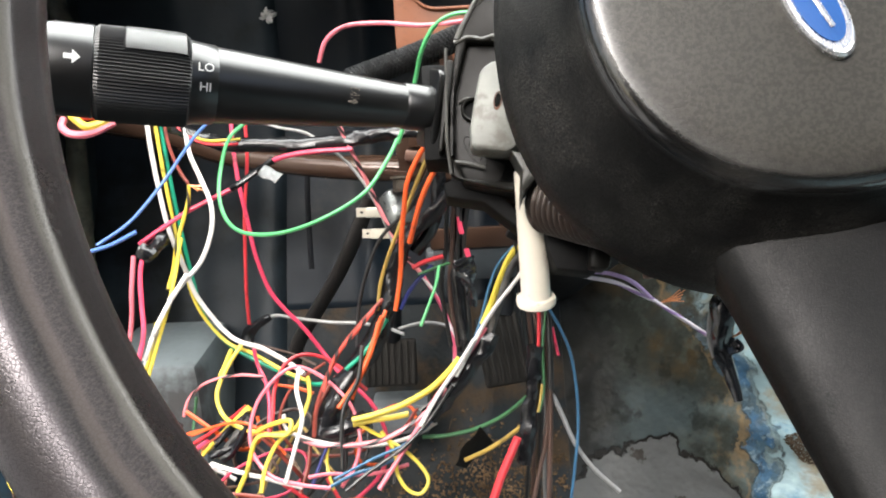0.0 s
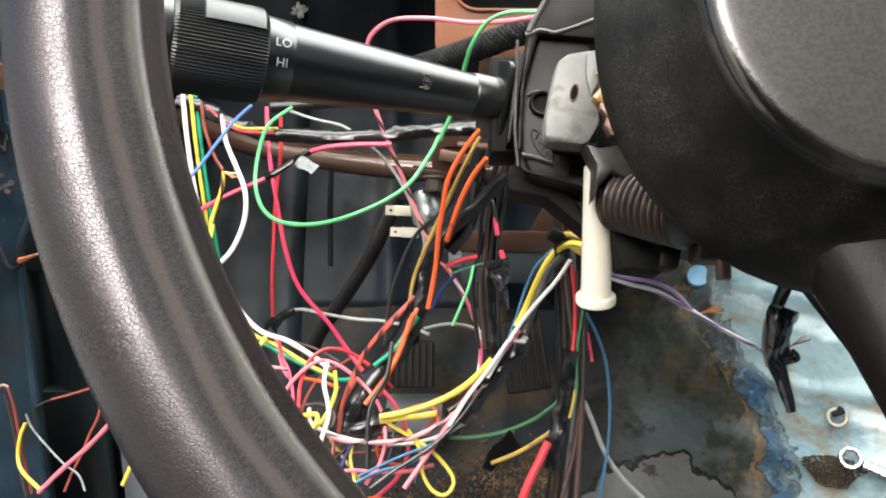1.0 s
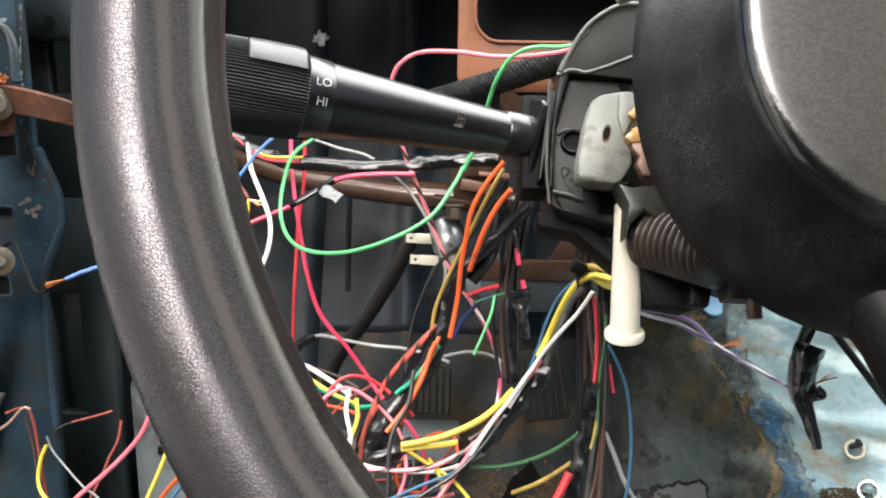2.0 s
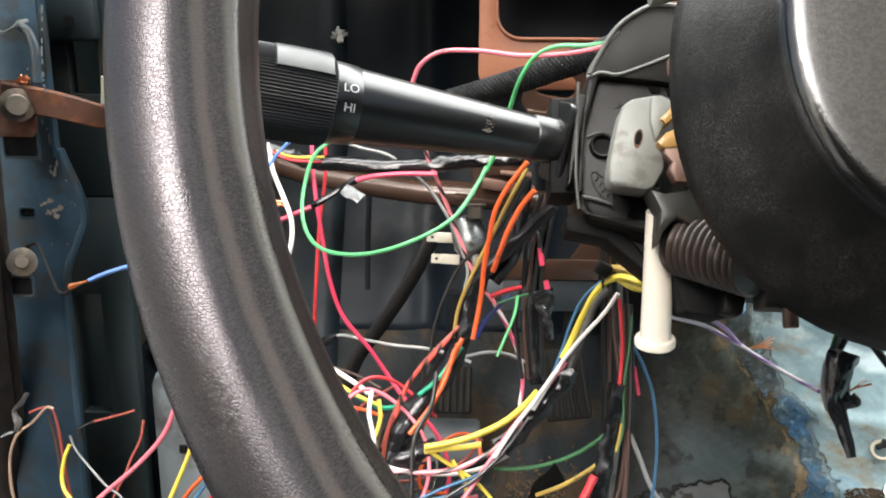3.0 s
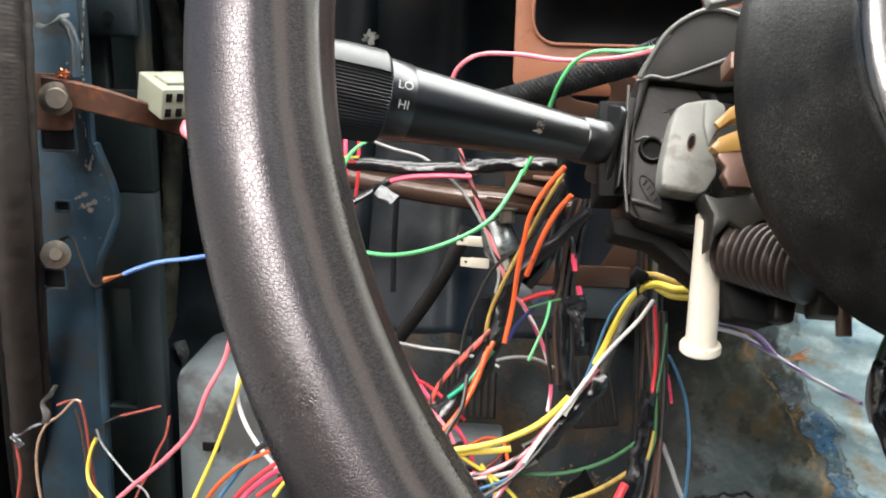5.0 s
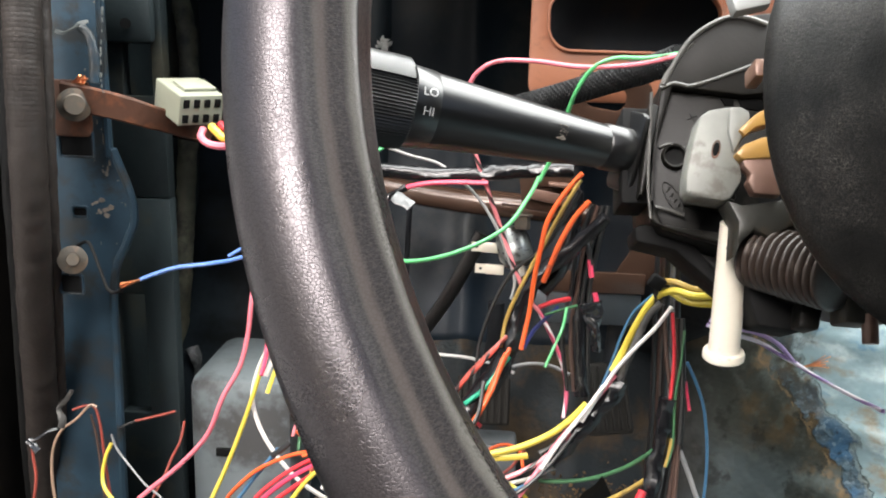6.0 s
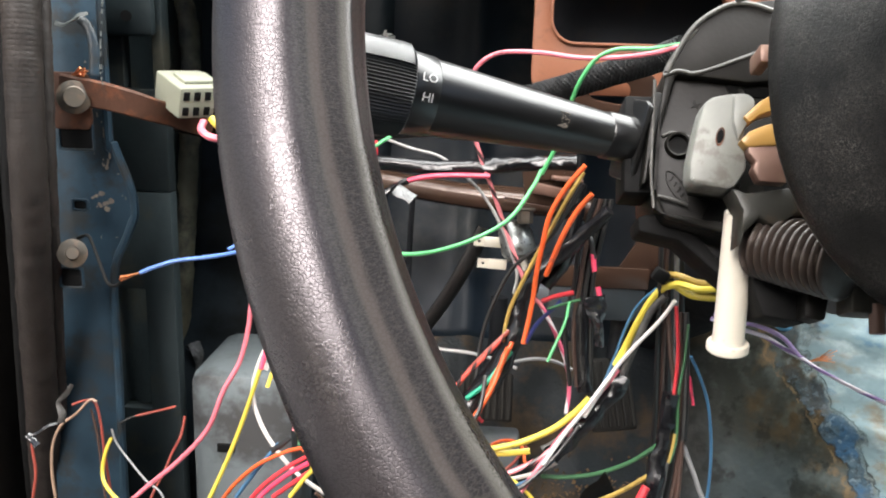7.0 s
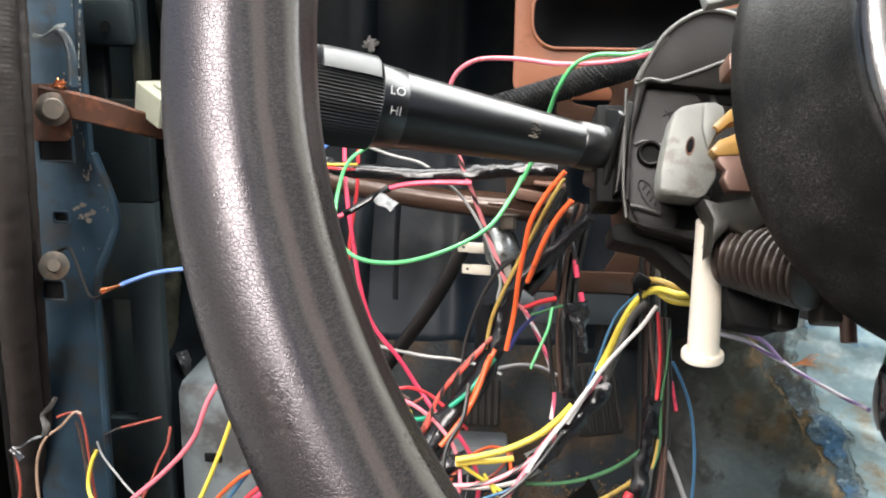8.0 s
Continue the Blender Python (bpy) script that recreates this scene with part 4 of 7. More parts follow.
for a, b in zip(rows_, rows_[1:]):
    for i in range(16):
        crown.faces.new((a[i], a[i + 1], b[i + 1], b[i]))
bmesh.ops.solidify(crown, geom=crown.faces[:], thickness=0.0008)
part("thumb_pad", crown, THUMB_WORN, stalk, "smooth glossy thumb pad on the knob")
part("end_cap", lathe([(0.0140, 0.1200), (0.0147, 0.1208), (0.0145, 0.1320), (0.0138, 0.1350), (0.0110, 0.1358)], 48), GLOSS_BLACK, stalk)


def lettering(text, size, parent, height, angle, radius, name="lettering"):
    """White print wrapped round the stalk; angle: degrees round its axis of the text's middle."""
    cu = bpy.data.curves.new("text", "FONT")
    cu.body, cu.size, cu.align_x, cu.align_y = text, size, "CENTER", "CENTER"
    tmp = new("text", cu)
    me = bpy.data.meshes.new_from_object(tmp.evaluated_get(bpy.context.evaluated_depsgraph_get()))
    bpy.data.objects.remove(tmp)
    for v in me.vertices:
        a = radians(angle) + v.co.y / radius
        v.co = ((radius + 0.00012) * math.cos(a), (radius + 0.00012) * math.sin(a), height - v.co.x)
    me.materials.append(WHITE_INK)
    ob = new(name, me)
    ob.parent = parent
    return ob


# the side of the stalk that faces the driver, as an angle about its axis
face = STALK.inverted().to_3x3() @ Vector((-0.1, -0.95, 0.32))
ANG = math.degrees(math.atan2(face.y, face.x))
lettering("LO", 0.0040, stalk, 0.0872, ANG + 11, 0.0135)
lettering("HI", 0.0040, stalk, 0.0872, ANG - 16, 0.0135)


def arrow_mark(parent, height, angle, radius):
    """A white printed arrow on the end cap, wrapped round it."""
    pts = [(-0.0022, -0.0008), (0.0002, -0.0008), (0.0002, -0.0022), (0.0026, 0.0), (0.0002, 0.0022), (0.0002, 0.0008), (-0.0022, 0.0008)]
    bm = bmesh.new()
    vs = []
    for x, y in pts:
        a = radians(angle) + y / radius
        vs.append(bm.verts.new(((radius + 0.00015) * math.cos(a), (radius + 0.00015) * math.sin(a), height - x)))
    bm.faces.new(vs)
    return part("printed_arrow", bm, WHITE_INK, parent)


arrow_mark(stalk, 0.1265, ANG + 4, 0.0147)
# a worn, rubbed-off print on the lever
bm = None
rng = random.Random(17)
for k in range(26):
    bm = block(0.0012, rng.uniform(0.0002, 0.0005), rng.uniform(0.0002, 0.0009), (0.0090, rng.uniform(-0.0030, 0.0024), 0.0375 + rng.gauss(0, 0.0009)), 0.00008, None, bm)
worn = part("worn_mark", bm, BARE_PATCH, stalk, "rubbed-off remains of a printed mark")
worn.matrix_local = Matrix.Rotation(radians(ANG), 4, "Z")

# ---- pillar fittings ----
def disc_bolt(name, at, toward, r, head, mat, label, washer=1.5):
    """A hexagon-headed bolt on a washer."""
    b = empty(name, along(at, toward), label, "bolt", "bolts")
    part("washer", lathe([(r * washer, 0), (r * washer, 0.0012), (r * washer * 0.92, 0.0016)], 28), mat, b)
    part("head", lathe([(r, 0.001), (r, head), (r * 0.86, head + 0.0008)], 6 if washer < 1.4 else 24), mat, b)
    return b


strap = empty("steel_strap", Matrix(), "rusty brown steel strap bolted to the hinge pillar", "bracket")
part("bar", ribbon([(-0.3163, 0.5016, 0.6233), (-0.2925, 0.5019, 0.6199), (-0.2750, 0.5050, 0.6155), (-0.2660, 0.5100, 0.6120), (-0.2564, 0.5231, 0.6070), (-0.2424, 0.5503, 0.5973)], 0.0175, 0.0035, (0.15, -0.1, 1.0), 0.75), RUSTY, strap, "bent rusty flat bar", sharp=30)
part("tab", slab(rounded(0.026, 0.034, 0.004), 0, 0.003, 0.0008), RUSTY, strap).matrix_local = Matrix.Translation((-0.3125, 0.5061, 0.6158)) @ Matrix.Rotation(HALF_PI, 4, "X")
disc_bolt("pillar_bolt", (-0.3064, 0.4978, 0.6185), (-0.2554, 0.4022, 0.6266), 0.0066, 0.006, STEEL, "dull steel bolt with a round washer face", 1.5)
stub = empty("copper_stub", Matrix(), "short frayed copper stub above the pillar bolt", "wire")
frayed([(-0.3135, 0.5053, 0.6292), (-0.3079, 0.5032, 0.6318), (-0.3004, 0.5008, 0.6333)], stub, 12, 0.0026, 0.0007, 8)
disc_bolt("pillar_stud", (-0.3119, 0.4920, 0.5240), (-0.2515, 0.3843, 0.5557), 0.0042, 0.006, STEEL, "grimy steel stud with a wide bent washer", 2.1)
wire("earth_strap", [(-0.3076, 0.4916, 0.5339), (-0.2998, 0.4886, 0.5367), (-0.2947, 0.4846, 0.5322), (-0.2863, 0.4767, 0.5198), (-0.2796, 0.4700, 0.5126), (-0.2722, 0.4654, 0.5132), (-0.2606, 0.4527, 0.5222)], 0.0011, BLACK, "thin black earth wire off the pillar stud")


def recess(at, w, h, label):
    """A dark stamped opening: a rim proud of the panel and a black floor set back in it."""
    e = empty("stamped_opening", Matrix.Translation(at) @ Matrix.Rotation(HALF_PI, 4, "X"), label, "opening", "stamped openings")
    part("edge", slab(rounded(w + 0.003, h + 0.003, 0.002), 0.0, 0.0016, 0.0005, rounded(w, h, 0.0015)), BLUE_PAINT, e)
    part("hollow", slab(rounded(w, h, 0.0015), 0.0, 0.0006, 0), HOLE, e)
    return e


recess((-0.3103, 0.5053, 0.5941), 0.020, 0.014, "square stamped opening under the pillar bolt")
recess((-0.3142, 0.4940, 0.5081), 0.013, 0.011, "square stamped opening under the pillar stud")
recess((-0.3086, 0.5006, 0.5529), 0.008, 0.005, "small stamped opening in the blue pillar")
# flaked paint along the pillar's inner edge
rng = random.Random(5)
bm = None
for k in range(22):
    i = rng.choice((3, 4, 5, 6, 7, 8, 8, 8))
    (xa, ya), (xb, yb) = PILLAR[i], PILLAR[i + 1]
    f = rng.random()
    x, y = xa + (xb - xa) * f - abs(rng.gauss(0, 0.006)) - 0.0015, ya + (yb - ya) * f
    if y > 0.75:
        y = rng.uniform(0.63, 0.73)
    w, h = rng.uniform(0.0003, 0.0009), rng.uniform(0.0003, 0.0016)
    o = [(x + w * math.cos(a) * rng.uniform(0.65, 1), y + h * math.sin(a) * rng.uniform(0.65, 1)) for a in [k2 * math.pi / 5 for k2 in range(10)]]
    bm = join(bm, slab(o, 0.0352, 0.0355, 0))
spot = Vector((-0.3004, 0.4932, 0.5506))
for k in range(12):
    x, y = spot.x - 0.004 + rng.gauss(0, 0.004), spot.z + rng.gauss(0, 0.0022)
    w, h = rng.uniform(0.0006, 0.0030), rng.uniform(0.0006, 0.0022)
    o = [(x + w * math.cos(a) * rng.uniform(0.65, 1), y + h * math.sin(a) * rng.uniform(0.65, 1)) for a in [k2 * math.pi / 6 for k2 in range(12)]]
    bm = join(bm, slab(o, 0.0350 + 0.00002 * k, 0.0354 + 0.00002 * k, 0))
for k in range(16):
    x, y = -0.2992 + rng.gauss(0, 0.0012), rng.uniform(0.573, 0.606)
    w, h = rng.uniform(0.0004, 0.0011), rng.uniform(0.0008, 0.0034)
    o = [(x + w * math.cos(a) * rng.uniform(0.6, 1), y + h * math.sin(a) * rng.uniform(0.6, 1)) for a in [k2 * math.pi / 5 for k2 in range(10)]]
    bm = join(bm, slab(o, 0.0356 + 0.00002 * k, 0.0360 + 0.00002 * k, 0))
flakes = tagged(part("bare_patch", bm, BARE_PATCH), "flaked pale chips on the blue pillar", "paint damage", kind="stuff")
flakes.matrix_world = Matrix.Translation((0, 0.555, 0)) @ Matrix.Rotation(HALF_PI, 4, "X")
tagged(part("trim", tube([(PILLAR[i][0] + 0.001, 0.521, PILLAR[i][1]) for i in range(1, 10)], 0.0028, 8, 6), BLUE_PAINT), "rolled inner edge of the blue pillar", "trim", kind="structure")
# chipped pale edge and pressed crease high on the pillar
edge = spline([(-0.2881, 0.5064, 0.6868), (-0.2877, 0.5025, 0.6707), (-0.2883, 0.4988, 0.6513), (-0.2881, 0.4961, 0.6318), (-0.2870, 0.4965, 0.6245)], 14)
bm, i = None, 0
while i < len(edge) - 3:
    run = rng.choice((2, 3, 3, 5))
    bm = join(bm, tube([tuple(q) for q in edge[i:i + run]], rng.uniform(0.0003, 0.0009), 6, 3, 0.6))
    i += run + rng.choice((0, 1, 2))
bm = join(bm, tube([(-0.3175, 0.5035, 0.6612), (-0.3124, 0.5036, 0.6604), (-0.3065, 0.5047, 0.6632), (-0.3033, 0.5055, 0.6659), (-0.2983, 0.5060, 0.6667)], 0.0013, 6, 10, 0.9, squash=0.5))
tagged(part("bare_patch", bm, material("bare_primer", (0.055, 0.062, 0.06), 0.6, 0, 0.5, 90, 300, 0.4)), "chipped paint edge showing pale primer", "paint damage", kind="stuff")
part("crease", tube([(-0.3057, 0.5101, 0.6640), (-0.3004, 0.5092, 0.6592), (-0.2969, 0.5071, 0.6494), (-0.2959, 0.5038, 0.6312)], 0.0030, 8, 8, 0.1, squash=0.5), BLUE_PAINT, tagged(new("pillar_pressing"), "pressed crease in the blue pillar", "pressing"))
# rubber door seal beside the pillar
seal = empty("door_seal", Matrix(), "worn brown-black rubber door seal along the pillar", "door seal")
part("bulb", tube([(-0.3241, 0.4817, 0.6874), (-0.3222, 0.4734, 0.6317), (-0.3244, 0.4729, 0.5666), (-0.3369, 0.4891, 0.4877), (-0.3530, 0.5128, 0.3983), (-0.3681, 0.5351, 0.3240)], 0.0105, 14, 60, 0.06, rib=(0.012, 0.0028)), SEAL, seal)
part("lip", tube([(-0.3172, 0.4926, 0.6884), (-0.3154, 0.4841, 0.6314), (-0.3178, 0.4833, 0.5650), (-0.3293, 0.4992, 0.4848), (-0.3458, 0.5225, 0.3941), (-0.3607, 0.5446, 0.3189)], 0.0045, 10, 40, 0.12, rib=(0.02, 0.004)), SEAL, seal)
part("clamp_strip", tube([(-0.3332, 0.4810, 0.6871), (-0.3318, 0.4727, 0.6314), (-0.3337, 0.4723, 0.5663), (-0.3454, 0.4885, 0.4874), (-0.3623, 0.5122, 0.3980), (-0.3764, 0.5345, 0.3238)], 0.006, 10, 8, 0.12), BLACK, seal)
# hollows and seams forward of the pillar
wall("wall_panel", 0.040, 0.01, 0.030, (-0.3022, 0.5642, 0.6696), FOOTWELL, "grimy pressed panel with a round hole")
tagged(part("wall_hole", lathe([(0.0035, 0), (0.0035, 0.0005), (0.001, 0.0006)], 20), HOLE), "round black hole in the grimy panel", "opening", kind="structure").matrix_world = along((-0.2982, 0.5567, 0.6673), (-0.2334, 0.4097, 0.6652))
tagged(part("trim", tube([(-0.3205, 0.7109, 0.6953), (-0.3121, 0.7038, 0.6638), (-0.3096, 0.6959, 0.6091), (-0.3105, 0.6852, 0.5444), (-0.3142, 0.6802, 0.4821), (-0.3196, 0.6817, 0.4259), (-0.3223, 0.6840, 0.3726), (-0.3208, 0.6896, 0.3101)], 0.0085, 12, 12, 0.25, squash=0.6), material("yellowed_seam_sealer", (0.13, 0.125, 0.085), 0.6, 0, 0.5, 30, 200, 0.3, dirt=(0.035, 0.035, 0.03), dirt_amount=0.4, dirt_scale=20)), "grimy seam sealer in the footwell corner", "trim", kind="structure")
FLANGE = material("grey_painted_flange", (0.13, 0.145, 0.155), 0.5, 0, 0.35, 14, 200, 0.2, dirt=(0.05, 0.05, 0.05), dirt_amount=0.35, dirt_scale=12)
tagged(part("seam_clip", tube([(-0.3079, 0.6725, 0.3995), (-0.3040, 0.6693, 0.3937), (-0.3017, 0.6674, 0.3853), (-0.2996, 0.6648, 0.3656)], 0.0075, 10, 8, 0.5, (1.0, 0.25), squash=0.45), CLEAR_TAPE), "milky plastic clip on the footwell seam", "clip")
LEDGE = material("grey_primer_ledge", (0.11, 0.128, 0.134), 0.5, 0, 0.35, 14, 200, 0.2, dirt=(0.05, 0.05, 0.05), dirt_amount=0.35, dirt_scale=12)
tagged(part("footwell_ledge", block(0.081, 0.10, 0.21, (-0.2355, 0.622, 0.311), 0.012), LEDGE), "pale grey-blue pressed ledge low in the footwell", "ledge", kind="structure")
tagged(part("wall_slot", block(0.0125, 0.004, 0.0062, (-0.2474, 0.5715, 0.3575), 0.0004), HOLE), "black slot in the ledge", "opening", kind="structure")

# pale connector on the strap
con = empty("wire_connector", along((-0.2487, 0.5271, 0.6219), (-0.2227, 0.5025, 0.6115)) @ Matrix.Scale(1.12, 4), "pale nylon multi-pin connector hanging by the strap", "connector")
part("shell", slab(rounded(0.026, 0.017, 0.001), -0.012, 0.018, 0.0008), CONNECTOR, con)
part("latch", block(0.019, 0.0022, 0.015, (0.002, 0.0094, 0.004), 0.0008), CONNECTOR, con)
for r in range(2):
    for k in range(4):
        part("cavity", block(0.0034, 0.0046, 0.001, (-0.0092 + 0.0061 * k, -0.0045 + 0.0085 * r, 0.0182), 0.0002), HOLE, con)
part("lead", tube([con.matrix_world.inverted() @ Vector(q) for q in [(-0.2314, 0.5068, 0.6061), (-0.2315, 0.5026, 0.6014), (-0.2252, 0.4999, 0.5975), (-0.2156, 0.5024, 0.5969), (-0.2051, 0.5144, 0.6011)]], 0.0021), W_PINK, con, "pink lead curling out of the pale connector")
part("lead", tube([con.matrix_world.inverted() @ Vector(q) for q in [(-0.2266, 0.5074, 0.6076), (-0.2221, 0.5039, 0.6047), (-0.2158, 0.5034, 0.6009), (-0.2053, 0.5152, 0.6045)]], 0.0023), W_YELLOW, con, "yellow lead out of the pale connector")
part("lead", tube([con.matrix_world.inverted() @ Vector(q) for q in [(-0.2212, 0.5081, 0.6091), (-0.2167, 0.5048, 0.6068), (-0.2074, 0.5106, 0.6073)]], 0.0020), W_RED, con, "red lead out of the pale connector")

# ---- dash frame ----
FLANGE_DARK = material("slate_painted_steel", (0.045, 0.055, 0.062), 0.5, 0, 0.3, 20, 200, 0.2, dirt=(0.03, 0.03, 0.03), dirt_amount=0.3, dirt_scale=20)
dash = empty("dashboard_frame", Matrix.Translation((0.055, 0.580, 0.690)) @ Matrix.Rotation(radians(86), 4, "X"), "copper-brown painted metal dash panel with a rounded window", "dash panel")
part("plate", slab(rounded(0.185, 0.130, 0.012, 6, 0.003, 0), -0.004, 0, 0.0012, rounded(0.110, 0.038, 0.015, 6, -0.022, -0.012)), BROWN_PANEL, dash)
part("window_lip", slab(rounded(0.114, 0.042, 0.017, 6, -0.022, -0.012), -0.008, 0.003, 0.0008, rounded(0.110, 0.038, 0.015, 6, -0.022, -0.012)), BROWN_PANEL, dash)
# added dark board in place of the shade behind the window
part("back_board", block(0.16, 0.11, 0.004, (0, 0.0, -0.045), 0.001), DARK_CAVITY, dash, "dark board standing in for the unlit void behind the window")
beam = empty("dash_beam", Matrix(), "worn brown tubular dash brace with welded brackets", "brace")
part("pipe", tube([(-0.3155, 0.6679, 0.5901), (-0.2287, 0.6451, 0.5782), (-0.1718, 0.6211, 0.5629), (-0.1232, 0.6045, 0.5565), (-0.0729, 0.5886, 0.5528), (-0.0250, 0.5784, 0.5512), (0.0136, 0.5681, 0.5497)], 0.0085, 18, 8, 0.03), BROWN_BEAM, beam, sharp=60)
part("flange", tube([(-0.2041, 0.6331, 0.5705), (-0.1582, 0.6158, 0.5617), (-0.1062, 0.5993, 0.5559), (-0.0567, 0.5846, 0.5565), (-0.0019, 0.5694, 0.5551)], 0.007, 10, 6, squash=0.3), BROWN_BEAM, beam)
part("bracket", block(0.034, 0.004, 0.030, (-0.0195, 0.5468, 0.5684), 0.001, Matrix.Rotation(radians(-8), 3, "Y")), BROWN_BEAM, beam)
part("bracket", block(0.048, 0.012, 0.004, (-0.0249, 0.5484, 0.5550), 0.001, Matrix.Rotation(radians(6), 3, "Y")), BROWN_BEAM, beam)
part("bracket", block(0.018, 0.004, 0.012, (-0.0197, 0.5443, 0.5788), 0.001), BROWN_BEAM, beam)
part("bracket", block(0.065, 0.004, 0.014, (0.0150, 0.5424, 0.5109), 0.001), BROWN_BEAM, beam)
part("lower_panel", block(0.062, 0.004, 0.022, (0.0150, 0.5445, 0.4925), 0.001), FLANGE_DARK, beam, "slate grey painted panel")
part("bracket", block(0.022, 0.004, 0.05, (0.0454, 0.5510, 0.5226), 0.001, Matrix.Rotation(radians(30), 3, "Y")), BROWN_BEAM, beam)
ub = part("upper_bracket", slab(rounded(0.048, 0.034, 0.007), -0.002, 0.002, 0.0008, rounded(0.026, 0.015, 0.006, 6, -0.004, 0.002)), BROWN_BEAM, beam, "folded brown bracket with a rounded opening")
ub.matrix_local = Matrix.Translation((0.0190, 0.5600, 0.6270)) @ Matrix.Rotation(radians(100), 4, "X") @ Matrix.Rotation(radians(-9), 4, "Z")
part("bracket_tab", block(0.034, 0.003, 0.007, (-0.0140, 0.5420, 0.5655), 0.001, Matrix.Rotation(radians(9), 3, "Y")), COPPERED, beam, "bright-edged folded tab")
part("bracket_tab", block(0.020, 0.010, 0.0025, (-0.0095, 0.5420, 0.5745), 0.0008, Matrix.Rotation(radians(5), 3, "Y")), COPPERED, beam)
part("bracket_fold", block(0.046, 0.014, 0.003, (0.0195, 0.5530, 0.6105), 0.001, Matrix.Rotation(radians(8), 3, "Y")), BROWN_BEAM, beam)
disc_bolt("brace_bolt", (-0.0348, 0.5428, 0.5541), (-0.0345, 0.5349, 0.5238), 0.0052, 0.009, STEEL, "dull steel hexagon bolt under the dash brace", 1.3)
SWITCH_METAL = material("silvery_switch_can", (0.20, 0.21, 0.205), 0.3, 0.7, 0.3, 80, 400, 0.15, dirt=(0.06, 0.055, 0.045), dirt_amount=0.3, dirt_scale=90)
sw = empty("brake_switch", along((-0.0420, 0.5598, 0.5402), (-0.0350, 0.5436, 0.5177)), "metal switch body with two pale spade terminals", "switch")
part("body", lathe([(0.006, 0), (0.0105, 0.003), (0.0115, 0.010), (0.0115, 0.020), (0.008, 0.026), (0.005, 0.027)], 28), SWITCH_METAL, sw, "dull silver switch body")
part("plunger", lathe([(0.004, 0.026), (0.004, 0.036)], 16), STEEL, sw)
for base in (Vector((-0.0584, 0.5593, 0.5272)), Vector((-0.0554, 0.5595, 0.5121))):
    term = empty("spade_terminal", Matrix.Translation(base) @ Matrix.Rotation(HALF_PI, 4, "X") @ Matrix.Rotation(radians(-2), 4, "Z"), "pale plated spade terminal with a round hole", "terminal", "spade terminals")
    ring = [(0.0022 * math.cos(a) - 0.0055, 0.0022 * math.sin(a)) for a in [math.pi / 4 + i * math.pi / 6 for i in range(12)]]
    hole = [(0.0011 * math.cos(a) - 0.0055, 0.0011 * math.sin(a)) for a in [math.pi / 4 + i * math.pi / 6 for i in range(12)]]
    sq = []
    for i in range(12):
        a = math.pi / 4 + i * math.pi / 6
        f = 1 / max(abs(math.cos(a)), abs(math.sin(a)))
        sq.append((0.0033 * f * math.cos(a) - 0.0058, 0.0031 * f * math.sin(a)))
    part("blade", slab(sq, -0.0005, 0.0005, 0, hole), WHITE_NYLON, term)
    part("carrier", block(0.013, 0.0066, 0.004, (0.004, 0, 0), 0.0008), WHITE_NYLON, term, "yellowed carrier")

# ---- firewall and pedals ----
rosette = empty("dash_fastener", along((-0.1574, 0.7654, 0.6588), (-0.1148, 0.5229, 0.6587)), "pale splayed plastic fastener on the dark firewall", "fastener")
part("washer", lathe([(0.012, -0.004), (0.012, 0.0), (0.008, 0.002), (0.004, 0.003)], 24), BLACK, rosette, "black rubber dome")
rng = random.Random(3)
for k in range(11):
    a = k * 0.9 + rng.uniform(-0.2, 0.2)
    part("petal", tube([(0, 0, 0.003), (0.004 * math.cos(a), 0.004 * math.sin(a), 0.006), (rng.uniform(0.003, 0.008) * math.cos(a), rng.uniform(0.003, 0.007) * math.sin(a), 0.005)], rng.uniform(0.0016, 0.0034), 6, 4, 0.5, ends=(1, 0.7), squash=0.4), material("pale_splayed_plastic", (0.55, 0.55, 0.53), 0.3) if k == 0 else bpy.data.materials["pale_splayed_plastic"], rosette)


PAD_RUBBER = material("dusty_pad_rubber", (0.014, 0.013, 0.0115), 0.75, 0, 0.3, 40, 300, 0.3, spec=0.15)
arm1 = empty("clutch_pedal", Matrix(), "dark pedal with a ribbed rubber pad and bent arm", "pedal", "pedals")
part("arm", tube([(-0.0608, 0.5904, 0.5297), (-0.0750, 0.5871, 0.4993), (-0.0881, 0.5906, 0.4748), (-0.1057, 0.5933, 0.4476), (-0.1239, 0.5958, 0.4196), (-0.1318, 0.5982, 0.3909)], 0.0068, 10, 7, squash=0.5), material("brown_black_pedal_steel", (0.009, 0.007, 0.006), 0.7, 0, 0.4, 30, 300, 0.3), arm1)
